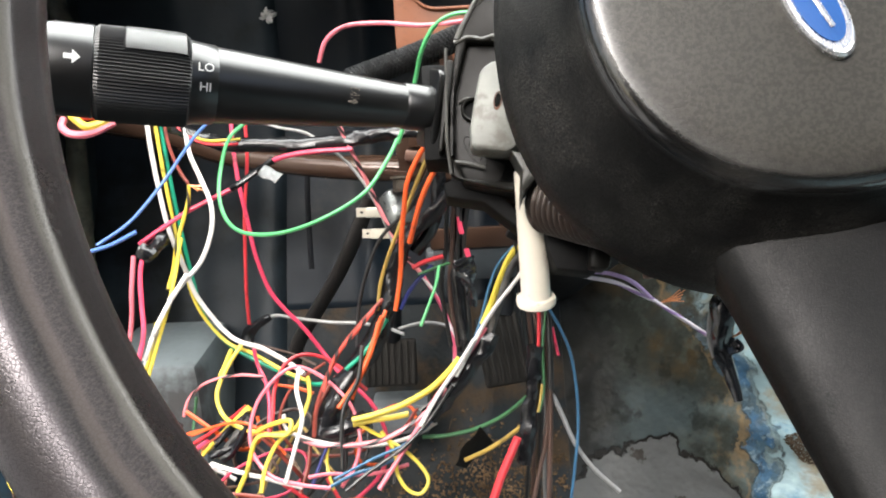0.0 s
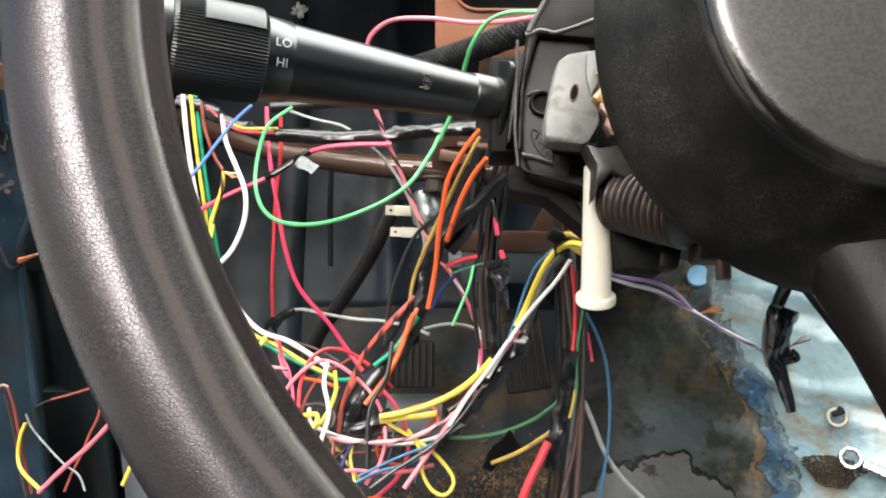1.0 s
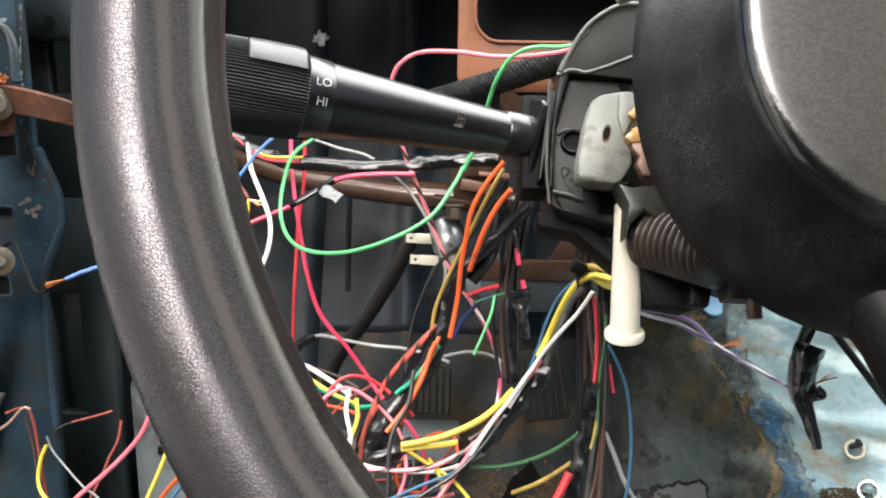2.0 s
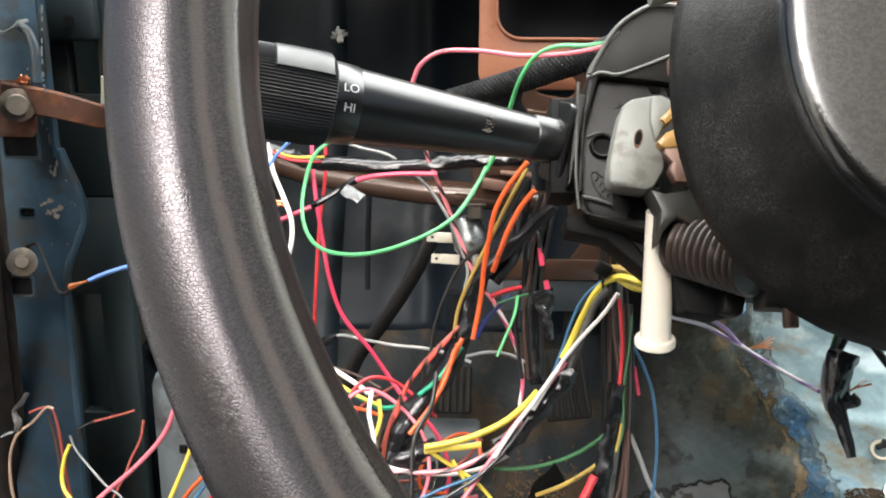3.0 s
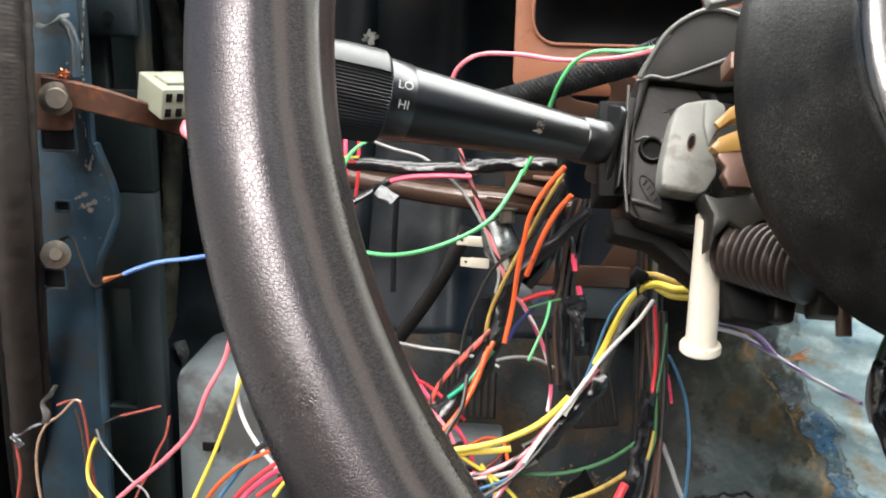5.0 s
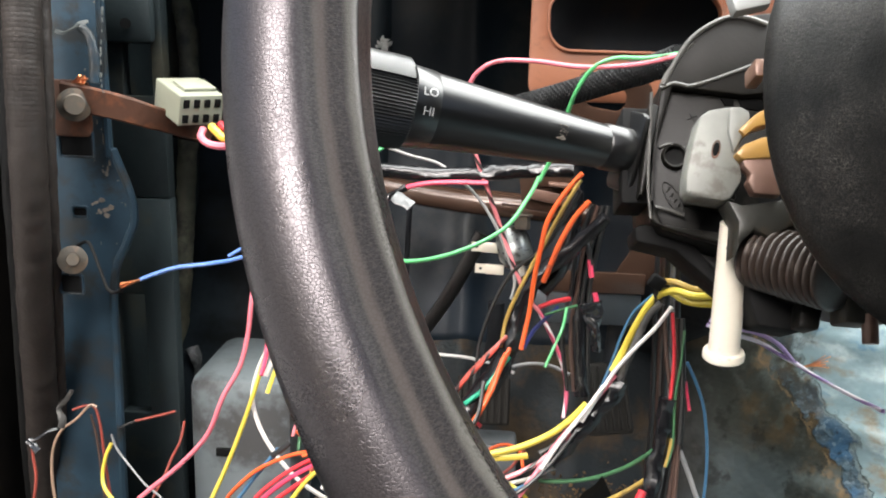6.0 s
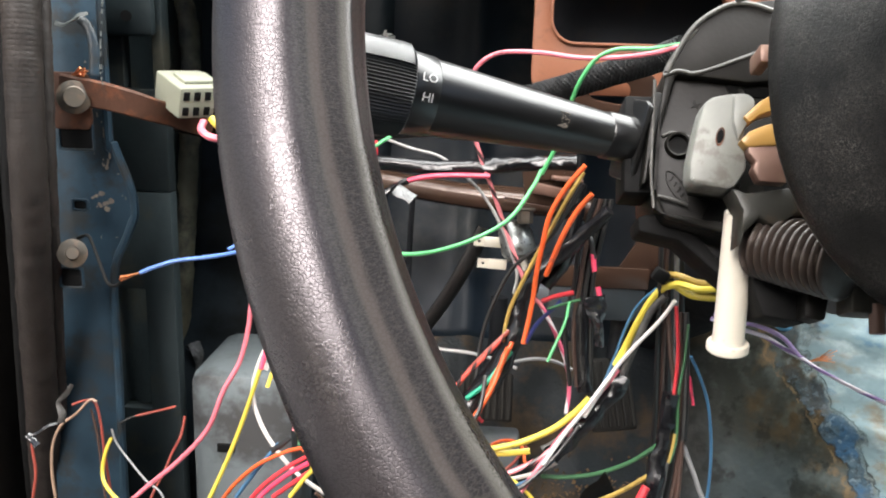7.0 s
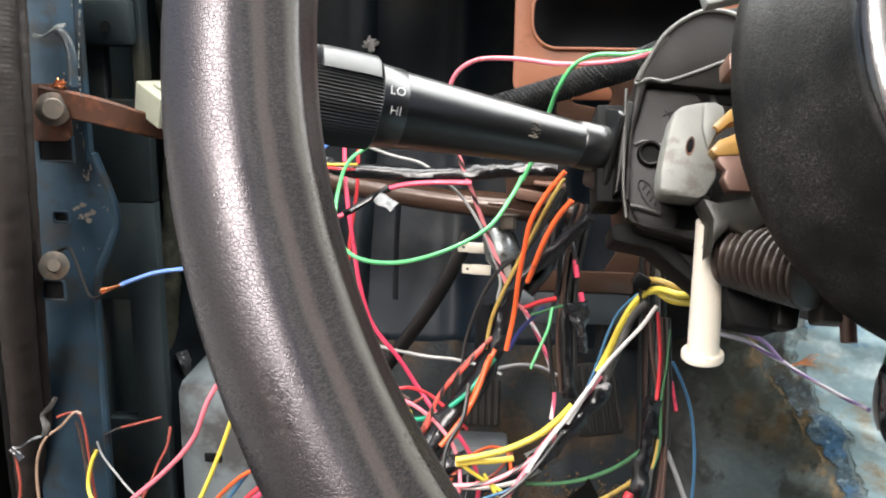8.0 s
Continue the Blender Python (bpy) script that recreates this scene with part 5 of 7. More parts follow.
for pid, (w, h, n) in enumerate(((0.040, 0.036, 8), (0.030, 0.048, 6))):
    if pid == 0:
        holder, arm = empty("brake_pedal", Matrix(), "ribbed black rubber brake pedal pad on its arm", "pedal", "pedals"), [(-0.0486, 0.5825, 0.4818), (-0.0488, 0.5845, 0.4512), (-0.0527, 0.6013, 0.4181)]
        m = Matrix.Translation((-0.0551, 0.5962, 0.3995)) @ Matrix.Rotation(radians(68), 4, "X")
    else:
        holder, arm = empty("accelerator_pedal", Matrix(), "tall ribbed black rubber accelerator pedal pad", "pedal", "pedals"), [(0.0325, 0.5695, 0.5067), (0.0330, 0.5564, 0.4780), (0.0300, 0.5445, 0.4535)]
        m = Matrix.Translation((0.0271, 0.5337, 0.4332)) @ Matrix.Rotation(radians(62), 4, "X") @ Matrix.Rotation(radians(8), 4, "Z")
    part("arm", tube(arm, 0.006, 10, 6), DARK_CAVITY, holder)
    pad = part("pad", block(w, h, 0.006, (0, 0, 0), 0.002), PAD_RUBBER, holder, "ribbed dusty rubber pad")
    pad.matrix_local = m
    for k in range(n):
        part("rib", block(w / n * 0.5, h * 0.9, 0.003, (-w / 2 + (k + 0.5) * w / n, 0, 0.004), 0.0006), PAD_RUBBER, pad)
tagged(part("support_rod", tube([(-0.1235, 0.6959, 0.5305), (-0.1241, 0.6874, 0.4985), (-0.1235, 0.6754, 0.4528)], 0.0022, 8, 4), DARK_CAVITY), "thin dark vertical rod before the firewall", "rod")
tagged(part("pressed_flange", block(0.045, 0.03, 0.026, (-0.0503, 0.6088, 0.3508), 0.004), FLANGE), "pale grey painted step on the toe board", "flange")
tagged(part("pressed_flange", block(0.10, 0.015, 0.012, (0.0248, 0.6403, 0.4700), 0.003), FLANGE), "pale grey lip across the firewall", "flange")


# ---- things lying on the tunnel ----
OUT = Vector((-0.30, -0.72, 0.62))
def hoop(rows, sides=32):
    """An open ring turned about local z from a closed run of (radius, height) rows."""
    bm = bmesh.new()
    rings = [[bm.verts.new((r * math.cos(2 * math.pi * k / sides), r * math.sin(2 * math.pi * k / sides), h)) for k in range(sides)] for r, h in rows]
    for a, b in zip(rings, rings[1:] + rings[:1]):
        for k in range(sides):
            bm.faces.new((a[k], a[(k + 1) % sides], b[(k + 1) % sides], b[k]))
    return bm


ws = empty("washer_bolt", Matrix(), "cream washer with a dark clip on the tunnel", "washer")
c = sheet_point(0.249, 4.20) + OUT * 0.005
part("ring", hoop([(0.0046, 0), (0.0046, 0.0012), (0.0052, 0.0022), (0.0066, 0.0022), (0.0073, 0.0012), (0.0073, 0)]), material("cream_washer", (0.30, 0.27, 0.20), 0.5), ws).matrix_local = along(c, c + OUT)
part("clip", block(0.006, 0.004, 0.003, (0.0015, 0.001, 0), 0.001, Matrix.Rotation(0.9, 3, "Z"), block(0.009, 0.0035, 0.003, (0, 0, 0), 0.001)), DARK_CAVITY, ws).matrix_local = along(c + Vector((0.0005, 0, 0.004)), c + Vector((0.0005, 0, 0.004)) + OUT, 30)
part("nut", lathe([(0.0062, 0), (0.0062, 0.003), (0.0035, 0.004)], 6), STEEL, ws).matrix_local = along((0.2448, 0.5591, 0.3850), Vector((0.2448, 0.5591, 0.3850)) + OUT)
wr = empty("ring_spanner", Matrix(), "bright chromed ring spanner lying on the tunnel", "spanner")
c = sheet_point(0.2525, 3.975) + OUT * 0.007
e = sheet_point(0.290, 3.86) + OUT * 0.008
head = [(0.0070, -0.0030), (0.0077, -0.002), (0.0077, 0.002), (0.0070, 0.0030), (0.0058, 0.0030), (0.0052, 0.002), (0.0052, -0.002), (0.0058, -0.0030)]
part("ring_head", hoop(head), CHROME, wr).matrix_local = along(c, c + OUT)
part("shank", tube([c.lerp(e, 0.20), c.lerp(e, 0.5), e], 0.0036, 12, 5, squash=0.55), CHROME, wr)
plug = tagged(part("hole_plug", lathe([(0.0095, -0.002), (0.0095, 0.001), (0.0085, 0.0022), (0.003, 0.003)], 28), material("light_blue_paint", (0.06, 0.17, 0.28), 0.4, 0, 0.3, 40, 300, 0.2)), "round light blue painted plug on the tunnel", "plug")
plug.matrix_world = along(sheet_point(0.177, 5.0), sheet_point(0.177, 5.0) + OUT)
# dark grit gathered in a hollow beside the spanner
rng = random.Random(33)
bm = bmesh.new()
for k in range(1300):
    a, f = rng.uniform(0, 6.28), rng.random() ** 0.6
    q = sheet_point(0.2440 + 0.015 * f * math.cos(a) * (1 + 0.25 * math.sin(3 * a)), 3.90 + 0.085 * f * math.sin(a)) + OUT * 0.0012
    r = rng.uniform(0.0004, 0.0012)
    vs = [bm.verts.new(q + Vector(v) * r) for v in ((-1, 0.2, 0), (0.3, -1, 0.1), (1, 0.1, 0.2), (0, 1, 0), (0.1, -0.2, 1.1))]
    for f3 in ((0, 1, 4), (1, 2, 4), (2, 3, 4), (3, 0, 4), (0, 3, 2, 1)):
        bm.faces.new([vs[i] for i in f3])
tagged(part("grit", bm, material("dark_brown_grit", (0.035, 0.026, 0.018), 0.9, 0, 0.7, 400, 900, 0.3, spec=0.1), smooth=False), "dark brown grit gathered in a hollow of the tunnel", "dirt", kind="stuff")
wire("thin_wire", [(0.2529, 0.5498, 0.3813), (0.2558, 0.5436, 0.3735), (0.2527, 0.5355, 0.3669), (0.2483, 0.5275, 0.3643)], 0.0009, W_TAN, "short rusty wire hanging from the washer")
# dry dirt and straw low on the toe board
LITTER = material("dry_litter", (0.14, 0.092, 0.052), 0.85, 0, 0.6, 60, 300, 0.3, spec=0.1)
rng = random.Random(21)
bm = bmesh.new()
for k in range(1500):
    x, sv = rng.gauss(0.03, 0.045), rng.gauss(3.42, 0.22)
    if x > 0.083:
        continue
    q = sheet_point(x, min(4.6, max(2.6, sv)))
    ln, wd, a = rng.uniform(0.0006, 0.0026), rng.uniform(0.0004, 0.0012), rng.uniform(0, 6.28)
    if rng.random() < 0.02:
        ln, wd = rng.uniform(0.006, 0.014), 0.0003
    m = Matrix.Translation(q + Vector((0, -0.0012, 0.0012))) @ Matrix.Rotation(a, 4, Vector((0, -0.8, 0.6)))
    vs = [bm.verts.new(m @ Vector(v)) for v in ((-ln, 0, 0), (0, -wd, -wd), (ln, 0, 0), (0, wd, wd), (0, -wd * 0.6, wd * 1.5))]
    for f in ((0, 1, 4), (1, 2, 4), (2, 3, 4), (3, 0, 4), (0, 3, 2, 1)):
        bm.faces.new([vs[i] for i in f])
tagged(part("dry_litter", bm, LITTER, smooth=False), "dry brown dirt crumbs and straw on the toe board", "dirt", kind="stuff")


# ---- wires behind the wheel ----
wire("long_wire", [(0.0335, 0.4260, 0.6585), (0.0198, 0.4405, 0.6539), (0.0049, 0.4500, 0.6514), (-0.0138, 0.4599, 0.6505), (-0.0348, 0.4705, 0.6525), (-0.0553, 0.4804, 0.6516), (-0.0671, 0.4834, 0.6442), (-0.0722, 0.4855, 0.6326)], 0.00137, W_PINK, "pink wire arching over the indicator stalk")
wire("long_wire", [(-0.0719, 0.4873, 0.6199), (-0.0658, 0.4921, 0.5986), (-0.0581, 0.4922, 0.5788), (-0.0490, 0.4962, 0.5544), (-0.0409, 0.4960, 0.5336), (-0.0329, 0.4966, 0.5158), (-0.0231, 0.4984, 0.5024)], 0.00137, S_PINKBLACK, "pink wire with dark tracer dropping behind the stalk")
wire("long_wire", [(-0.0231, 0.4984, 0.5024), (-0.0152, 0.4979, 0.4883), (-0.0087, 0.4963, 0.4741), (-0.0051, 0.4932, 0.4623), (-0.0042, 0.4901, 0.4504), (-0.0060, 0.4823, 0.4406)], 0.00137, S_PINKWHITE, "pink and white wire hanging before the firewall")
wire("long_wire", [(0.0335, 0.4270, 0.6590), (0.0197, 0.4411, 0.6561), (0.0048, 0.4510, 0.6554), (-0.0057, 0.4547, 0.6501), (-0.0130, 0.4567, 0.6385), (-0.0175, 0.4630, 0.6233), (-0.0221, 0.4635, 0.6056), (-0.0296, 0.4640, 0.5884)], 0.00129, W_GREEN, "light green wire arching over the stalk")
wire("long_wire", [(-0.0297, 0.4646, 0.5905), (-0.0347, 0.4570, 0.5817), (-0.0472, 0.4425, 0.5664), (-0.0691, 0.4342, 0.5552), (-0.0936, 0.4370, 0.5474), (-0.1151, 0.4467, 0.5460), (-0.1276, 0.4583, 0.5513), (-0.1338, 0.4718, 0.5635), (-0.1337, 0.4863, 0.5796), (-0.1294, 0.4950, 0.5926), (-0.1182, 0.5077, 0.6012)], 0.00122, W_GREEN, "light green wire drooping in a wide loop")
harness = empty("taped_harness", Matrix(), "black taped wiring harness under the indicator stalk", "harness", "taped harnesses")
part("wrap", tube([(-0.1890, 0.5179, 0.6038), (-0.1734, 0.5170, 0.5996), (-0.1548, 0.5099, 0.5914), (-0.1332, 0.5036, 0.5864), (-0.1112, 0.5036, 0.5852), (-0.0853, 0.4987, 0.5852), (-0.0582, 0.4944, 0.5871), (-0.0366, 0.4903, 0.5903), (-0.0089, 0.4861, 0.5928)], 0.0044, 12, 10, 0.35), BLACK_TAPE, harness, "loosely wound shiny black tape")
part("wire", tube([(-0.1694, 0.5155, 0.6015), (-0.1501, 0.5044, 0.5901), (-0.1312, 0.4984, 0.5898), (-0.1258, 0.5014, 0.5895)], 0.00091), W_YELLOW, harness, "yellow wire between the turns")
part("wire", tube([(-0.1706, 0.5133, 0.6011), (-0.1518, 0.5041, 0.5888), (-0.1325, 0.4977, 0.5872), (-0.1265, 0.5007, 0.5869)], 0.00084), W_RED, harness, "red wire between the turns")
wire("thin_wire", [(-0.1237, 0.5273, 0.5972), (-0.1078, 0.5262, 0.5922), (-0.0913, 0.5204, 0.5893), (-0.0820, 0.5143, 0.5854)], 0.00099, W_PALEGREY, "thin pale grey wire above the harness")
spl = empty("spliced_wire", Matrix(), "crimson wire spliced with black tape", "wire", "loose wires")
part("wire", tube([(-0.0578, 0.4880, 0.5825), (-0.0776, 0.4897, 0.5820), (-0.0945, 0.4921, 0.5801), (-0.1066, 0.4942, 0.5766), (-0.1152, 0.4948, 0.5717)], 0.00144), W_CRIMSON, spl)
part("wire", tube([(-0.1285, 0.4923, 0.5629), (-0.1418, 0.4907, 0.5573), (-0.1584, 0.4886, 0.5500), (-0.1728, 0.4812, 0.5420), (-0.1850, 0.4740, 0.5348)], 0.00137), W_CRIMSON, spl)
part("tape", tube([(-0.1056, 0.4943, 0.5773), (-0.1152, 0.4948, 0.5717), (-0.1251, 0.4932, 0.5658), (-0.1324, 0.4919, 0.5612)], 0.0036, 10, 8, 0.3, (0.6, 0.5)), BLACK_TAPE, spl, "black tape over the splice")
part("tape_tail", tube([(-0.1126, 0.4899, 0.5726), (-0.1066, 0.4874, 0.5704), (-0.1018, 0.4856, 0.5675)], 0.0040, 8, 6, 0.4, squash=0.15), CLEAR_TAPE, spl, "creased end of tape catching light")
knot = empty("tape_stub", Matrix(), "black taped stub on a crimson wire", "wire", "loose wires")
part("tape", tube([(-0.1708, 0.4769, 0.5372), (-0.1741, 0.4707, 0.5340), (-0.1773, 0.4648, 0.5315), (-0.1814, 0.4653, 0.5335)], 0.0045, 10, 6, 0.5), BLACK_TAPE, knot)
part("wire", tube([(-0.1789, 0.4650, 0.5325), (-0.1800, 0.4572, 0.5232), (-0.1782, 0.4474, 0.5065), (-0.1759, 0.4385, 0.4932), (-0.1774, 0.4297, 0.4804)], 0.00137), W_CRIMSON, knot)
wire("long_wire", [(-0.1981, 0.4956, 0.5218), (-0.1986, 0.4858, 0.5030), (-0.1996, 0.4817, 0.4862), (-0.2038, 0.4765, 0.4659), (-0.2133, 0.4714, 0.4472), (-0.2232, 0.4700, 0.4229), (-0.2415, 0.4688, 0.4014), (-0.2621, 0.4682, 0.3828), (-0.2795, 0.4682, 0.3658)], 0.00160, W_PINK, "thick pink wire sagging to the floor")
wire("long_wire", [(-0.1404, 0.5409, 0.5979), (-0.1385, 0.5312, 0.5814), (-0.1351, 0.5206, 0.5617), (-0.1307, 0.5142, 0.5380), (-0.1260, 0.5077, 0.5143), (-0.1179, 0.5060, 0.4891), (-0.1008, 0.5053, 0.4669), (-0.0898, 0.5058, 0.4495), (-0.0773, 0.4970, 0.4360), (-0.0607, 0.4884, 0.4227), (-0.0514, 0.4797, 0.4097), (-0.0486, 0.4706, 0.3952), (-0.0558, 0.4615, 0.3811), (-0.0753, 0.4478, 0.3700)], 0.00144, W_CRIMSON, "crimson wire running down to the tangle")
wire("long_wire", [(-0.1314, 0.5400, 0.5945), (-0.1313, 0.5334, 0.5704), (-0.1343, 0.5258, 0.5427), (-0.1355, 0.5172, 0.5117), (-0.1371, 0.5153, 0.4859), (-0.1376, 0.5152, 0.4668)], 0.00122, W_RED, "red-orange wire hanging straight down")
wire("long_wire", [(-0.1365, 0.5128, 0.4580), (-0.1328, 0.5048, 0.4476), (-0.1292, 0.4974, 0.4392), (-0.1246, 0.4911, 0.4351)], 0.00114, W_PINK, "short pink wire under a taped joint")
jt = empty("taped_joint", Matrix(), "black taped joint with a pale grey lead", "wire", "loose wires")
part("tape", tube([(-0.1394, 0.5121, 0.4555), (-0.1372, 0.5137, 0.4612), (-0.1314, 0.5153, 0.4668), (-0.1251, 0.5211, 0.4687)], 0.0050, 10, 6, 0.5, (1.0, 0.4)), BLACK_TAPE, jt)
part("wire", tube([(-0.1306, 0.5208, 0.4680), (-0.1205, 0.5261, 0.4677), (-0.1056, 0.5255, 0.4649), (-0.0851, 0.5248, 0.4618), (-0.0662, 0.5199, 0.4622), (-0.0473, 0.5097, 0.4619), (-0.0363, 0.5040, 0.4596)], 0.00114), W_PALEGREY, jt)
part("wire", tube([(-0.1387, 0.5121, 0.4555), (-0.1277, 0.5113, 0.4521), (-0.1086, 0.5053, 0.4484), (-0.0934, 0.4988, 0.4428)], 0.00084), W_BROWN, jt)
wire("thin_wire", [(-0.0399, 0.5049, 0.4630), (-0.0256, 0.5058, 0.4659), (-0.0131, 0.5010, 0.4667), (-0.0026, 0.4952, 0.4641)], 0.00122, W_GREY, "dark grey cable end before the pedals")

# blue lead with a bare end
bl = empty("blue_lead", Matrix(), "blue wire with a bright twisted copper end", "wire", "loose wires")
part("wire", tube([(-0.2505, 0.4491, 0.5262), (-0.2427, 0.4503, 0.5295), (-0.2302, 0.4520, 0.5335), (-0.2128, 0.4535, 0.5360), (-0.1971, 0.4601, 0.5384), (-0.1827, 0.4674, 0.5441)], 0.00122), W_BLUE, bl)
frayed([(-0.2483, 0.4494, 0.5269), (-0.2537, 0.4469, 0.5261), (-0.2609, 0.4478, 0.5230)], bl, 14, 0.0014, 0.0005, 2)
wire("thin_wire", [(-0.2038, 0.4611, 0.5389), (-0.1862, 0.4697, 0.5498), (-0.1695, 0.4803, 0.5679), (-0.1582, 0.4900, 0.5834), (-0.1514, 0.4981, 0.5931), (-0.1415, 0.5061, 0.6026)], 0.00106, W_BLUE, "thin light blue wire under the stalk")

# ribbon of white, yellow and green wires by the rim
wire("long_wire", [(-0.1839, 0.5121, 0.6080), (-0.1815, 0.5058, 0.5852), (-0.1774, 0.4986, 0.5591), (-0.1729, 0.4928, 0.5378), (-0.1662, 0.4914, 0.5135), (-0.1600, 0.4910, 0.4931), (-0.1413, 0.4850, 0.4702), (-0.1214, 0.4786, 0.4645), (-0.1053, 0.4718, 0.4577), (-0.0936, 0.4608, 0.4545)], 0.00160, W_WHITE, "white wire falling in a long curve")
wire("long_wire", [(-0.1802, 0.5152, 0.6076), (-0.1771, 0.5079, 0.5814), (-0.1727, 0.4998, 0.5519), (-0.1681, 0.4946, 0.5180), (-0.1616, 0.4917, 0.4882), (-0.1453, 0.4862, 0.4672), (-0.1270, 0.4795, 0.4606), (-0.1070, 0.4703, 0.4522), (-0.0911, 0.4641, 0.4476)], 0.00129, W_YELLOW, "yellow wire beside the white one")
wire("long_wire", [(-0.1784, 0.5182, 0.6073), (-0.1740, 0.5091, 0.5743), (-0.1692, 0.5010, 0.5411), (-0.1630, 0.4939, 0.5038), (-0.1591, 0.4931, 0.4821), (-0.1443, 0.4884, 0.4641), (-0.1225, 0.4807, 0.4534), (-0.1045, 0.4743, 0.4478), (-0.0885, 0.4683, 0.4438), (-0.0727, 0.4652, 0.4502), (-0.0567, 0.4603, 0.4686)], 0.00144, W_TEAL, "teal green wire beside the yellow one")
wire("long_wire", [(-0.1713, 0.5059, 0.6034), (-0.1685, 0.4999, 0.5892), (-0.1630, 0.4950, 0.5748), (-0.1569, 0.4907, 0.5664)], 0.00106, W_RUSTRED, "thin red wire twisted onto a yellow one")
yw = empty("twisted_yellow_lead", Matrix(), "yellow wire with a twisted bare copper joint", "wire", "loose wires")
part("wire", tube([(-0.1566, 0.4903, 0.5652), (-0.1574, 0.4878, 0.5559), (-0.1621, 0.4837, 0.5417), (-0.1650, 0.4786, 0.5311), (-0.1668, 0.4717, 0.5177), (-0.1686, 0.4643, 0.5097)], 0.00122), S_YELLOWBLACK, yw)
frayed([(-0.1572, 0.4904, 0.5655), (-0.1534, 0.4884, 0.5655), (-0.1488, 0.4880, 0.5635)], yw, 8, 0.002, 0.0004, 4)
wire("long_wire", [(-0.1604, 0.5093, 0.5962), (-0.1565, 0.5001, 0.5816), (-0.1486, 0.4910, 0.5670), (-0.1425, 0.4825, 0.5545), (-0.1422, 0.4753, 0.5401), (-0.1484, 0.4688, 0.5244), (-0.1574, 0.4607, 0.5148), (-0.1646, 0.4531, 0.5066)], 0.00152, W_WHITE, "white wire bowing out and back")
wire("long_wire", [(-0.1553, 0.4618, 0.5191), (-0.1641, 0.4505, 0.5055), (-0.1704, 0.4418, 0.4934), (-0.1762, 0.4344, 0.4782)], 0.00152, W_WHITE, "white wire running down by the rim")
wire("long_wire", [(-0.1609, 0.4770, 0.5368), (-0.1633, 0.4669, 0.5195), (-0.1655, 0.4541, 0.5036), (-0.1698, 0.4433, 0.4876), (-0.1747, 0.4319, 0.4692)], 0.00129, W_YELLOW, "yellow wire running down by the rim")
wire("long_wire", [(-0.1882, 0.4911, 0.4798), (-0.1944, 0.4794, 0.4542), (-0.2026, 0.4723, 0.4269), (-0.2119, 0.4655, 0.4013), (-0.2222, 0.4590, 0.3773)], 0.00144, W_YELLOW, "yellow wire reaching to the floor")
wire("long_wire", [(-0.1877, 0.4959, 0.4781), (-0.1953, 0.4884, 0.4617), (-0.1982, 0.4818, 0.4436), (-0.1919, 0.4758, 0.4259), (-0.1792, 0.4696, 0.4100), (-0.1641, 0.4644, 0.3974), (-0.1424, 0.4608, 0.3856)], 0.00144, W_WHITE, "white wire folding down to the floor")
wire("long_wire", [(-0.1402, 0.4783, 0.4648), (-0.1431, 0.4711, 0.4577), (-0.1452, 0.4646, 0.4532)], 0.00152, W_YELLOW, "yellow wire end below the ribbon")

# ---- orange group and the main harness ----
wire("long_wire", [(-0.0084, 0.4457, 0.5965), (-0.0174, 0.4475, 0.5841), (-0.0247, 0.4487, 0.5694), (-0.0276, 0.4497, 0.5535), (-0.0300, 0.4506, 0.5373), (-0.0317, 0.4506, 0.5178), (-0.0355, 0.4452, 0.4974)], 0.00144, W_ORANGE, "bright orange wire beside the column")
wire("long_wire", [(-0.0048, 0.4371, 0.5831), (-0.0119, 0.4395, 0.5729), (-0.0180, 0.4411, 0.5597), (-0.0220, 0.4430, 0.5474), (-0.0253, 0.4453, 0.5366)], 0.00152, W_ORANGE, "bright orange wire end beside the column")
wire("long_wire", [(-0.0080, 0.4548, 0.5916), (-0.0168, 0.4553, 0.5744), (-0.0240, 0.4562, 0.5584), (-0.0307, 0.4574, 0.5436), (-0.0382, 0.4579, 0.5263), (-0.0440, 0.4587, 0.5100), (-0.0464, 0.4546, 0.4945)], 0.00122, W_OLIVE, "olive tan wire beside the orange ones")
wire("long_wire", [(-0.0071, 0.4582, 0.5849), (-0.0154, 0.4591, 0.5690), (-0.0246, 0.4599, 0.5528), (-0.0420, 0.4655, 0.5355), (-0.0517, 0.4655, 0.5162), (-0.0583, 0.4647, 0.4941), (-0.0604, 0.4589, 0.4719), (-0.0629, 0.4476, 0.4487), (-0.0674, 0.4364, 0.4260), (-0.0688, 0.4246, 0.4008)], 0.00114, W_BLACK, "black wire curving down beside the harness")
wire("long_wire", [(-0.0733, 0.5127, 0.5788), (-0.0628, 0.5102, 0.5689), (-0.0523, 0.5064, 0.5540), (-0.0445, 0.5021, 0.5374), (-0.0392, 0.4983, 0.5224), (-0.0408, 0.4952, 0.5107)], 0.00106, W_PALEGREY, "thin pale grey wire crossing the brace")
main = empty("taped_harness", Matrix(), "thick black taped main harness leading to the tangle", "harness", "taped harnesses")
part("wrap", tube([(0.0079, 0.4598, 0.5707), (-0.0087, 0.4650, 0.5518), (-0.0276, 0.4651, 0.5334), (-0.0355, 0.4638, 0.5169), (-0.0395, 0.4592, 0.4997), (-0.0449, 0.4573, 0.4849), (-0.0544, 0.4531, 0.4691), (-0.0670, 0.4469, 0.4542), (-0.0762, 0.4403, 0.4414), (-0.0809, 0.4317, 0.4283)], 0.0085, 14, 9, 0.3, (0.4, 1.0)), BLACK_TAPE, main, "crinkled shiny black tape")
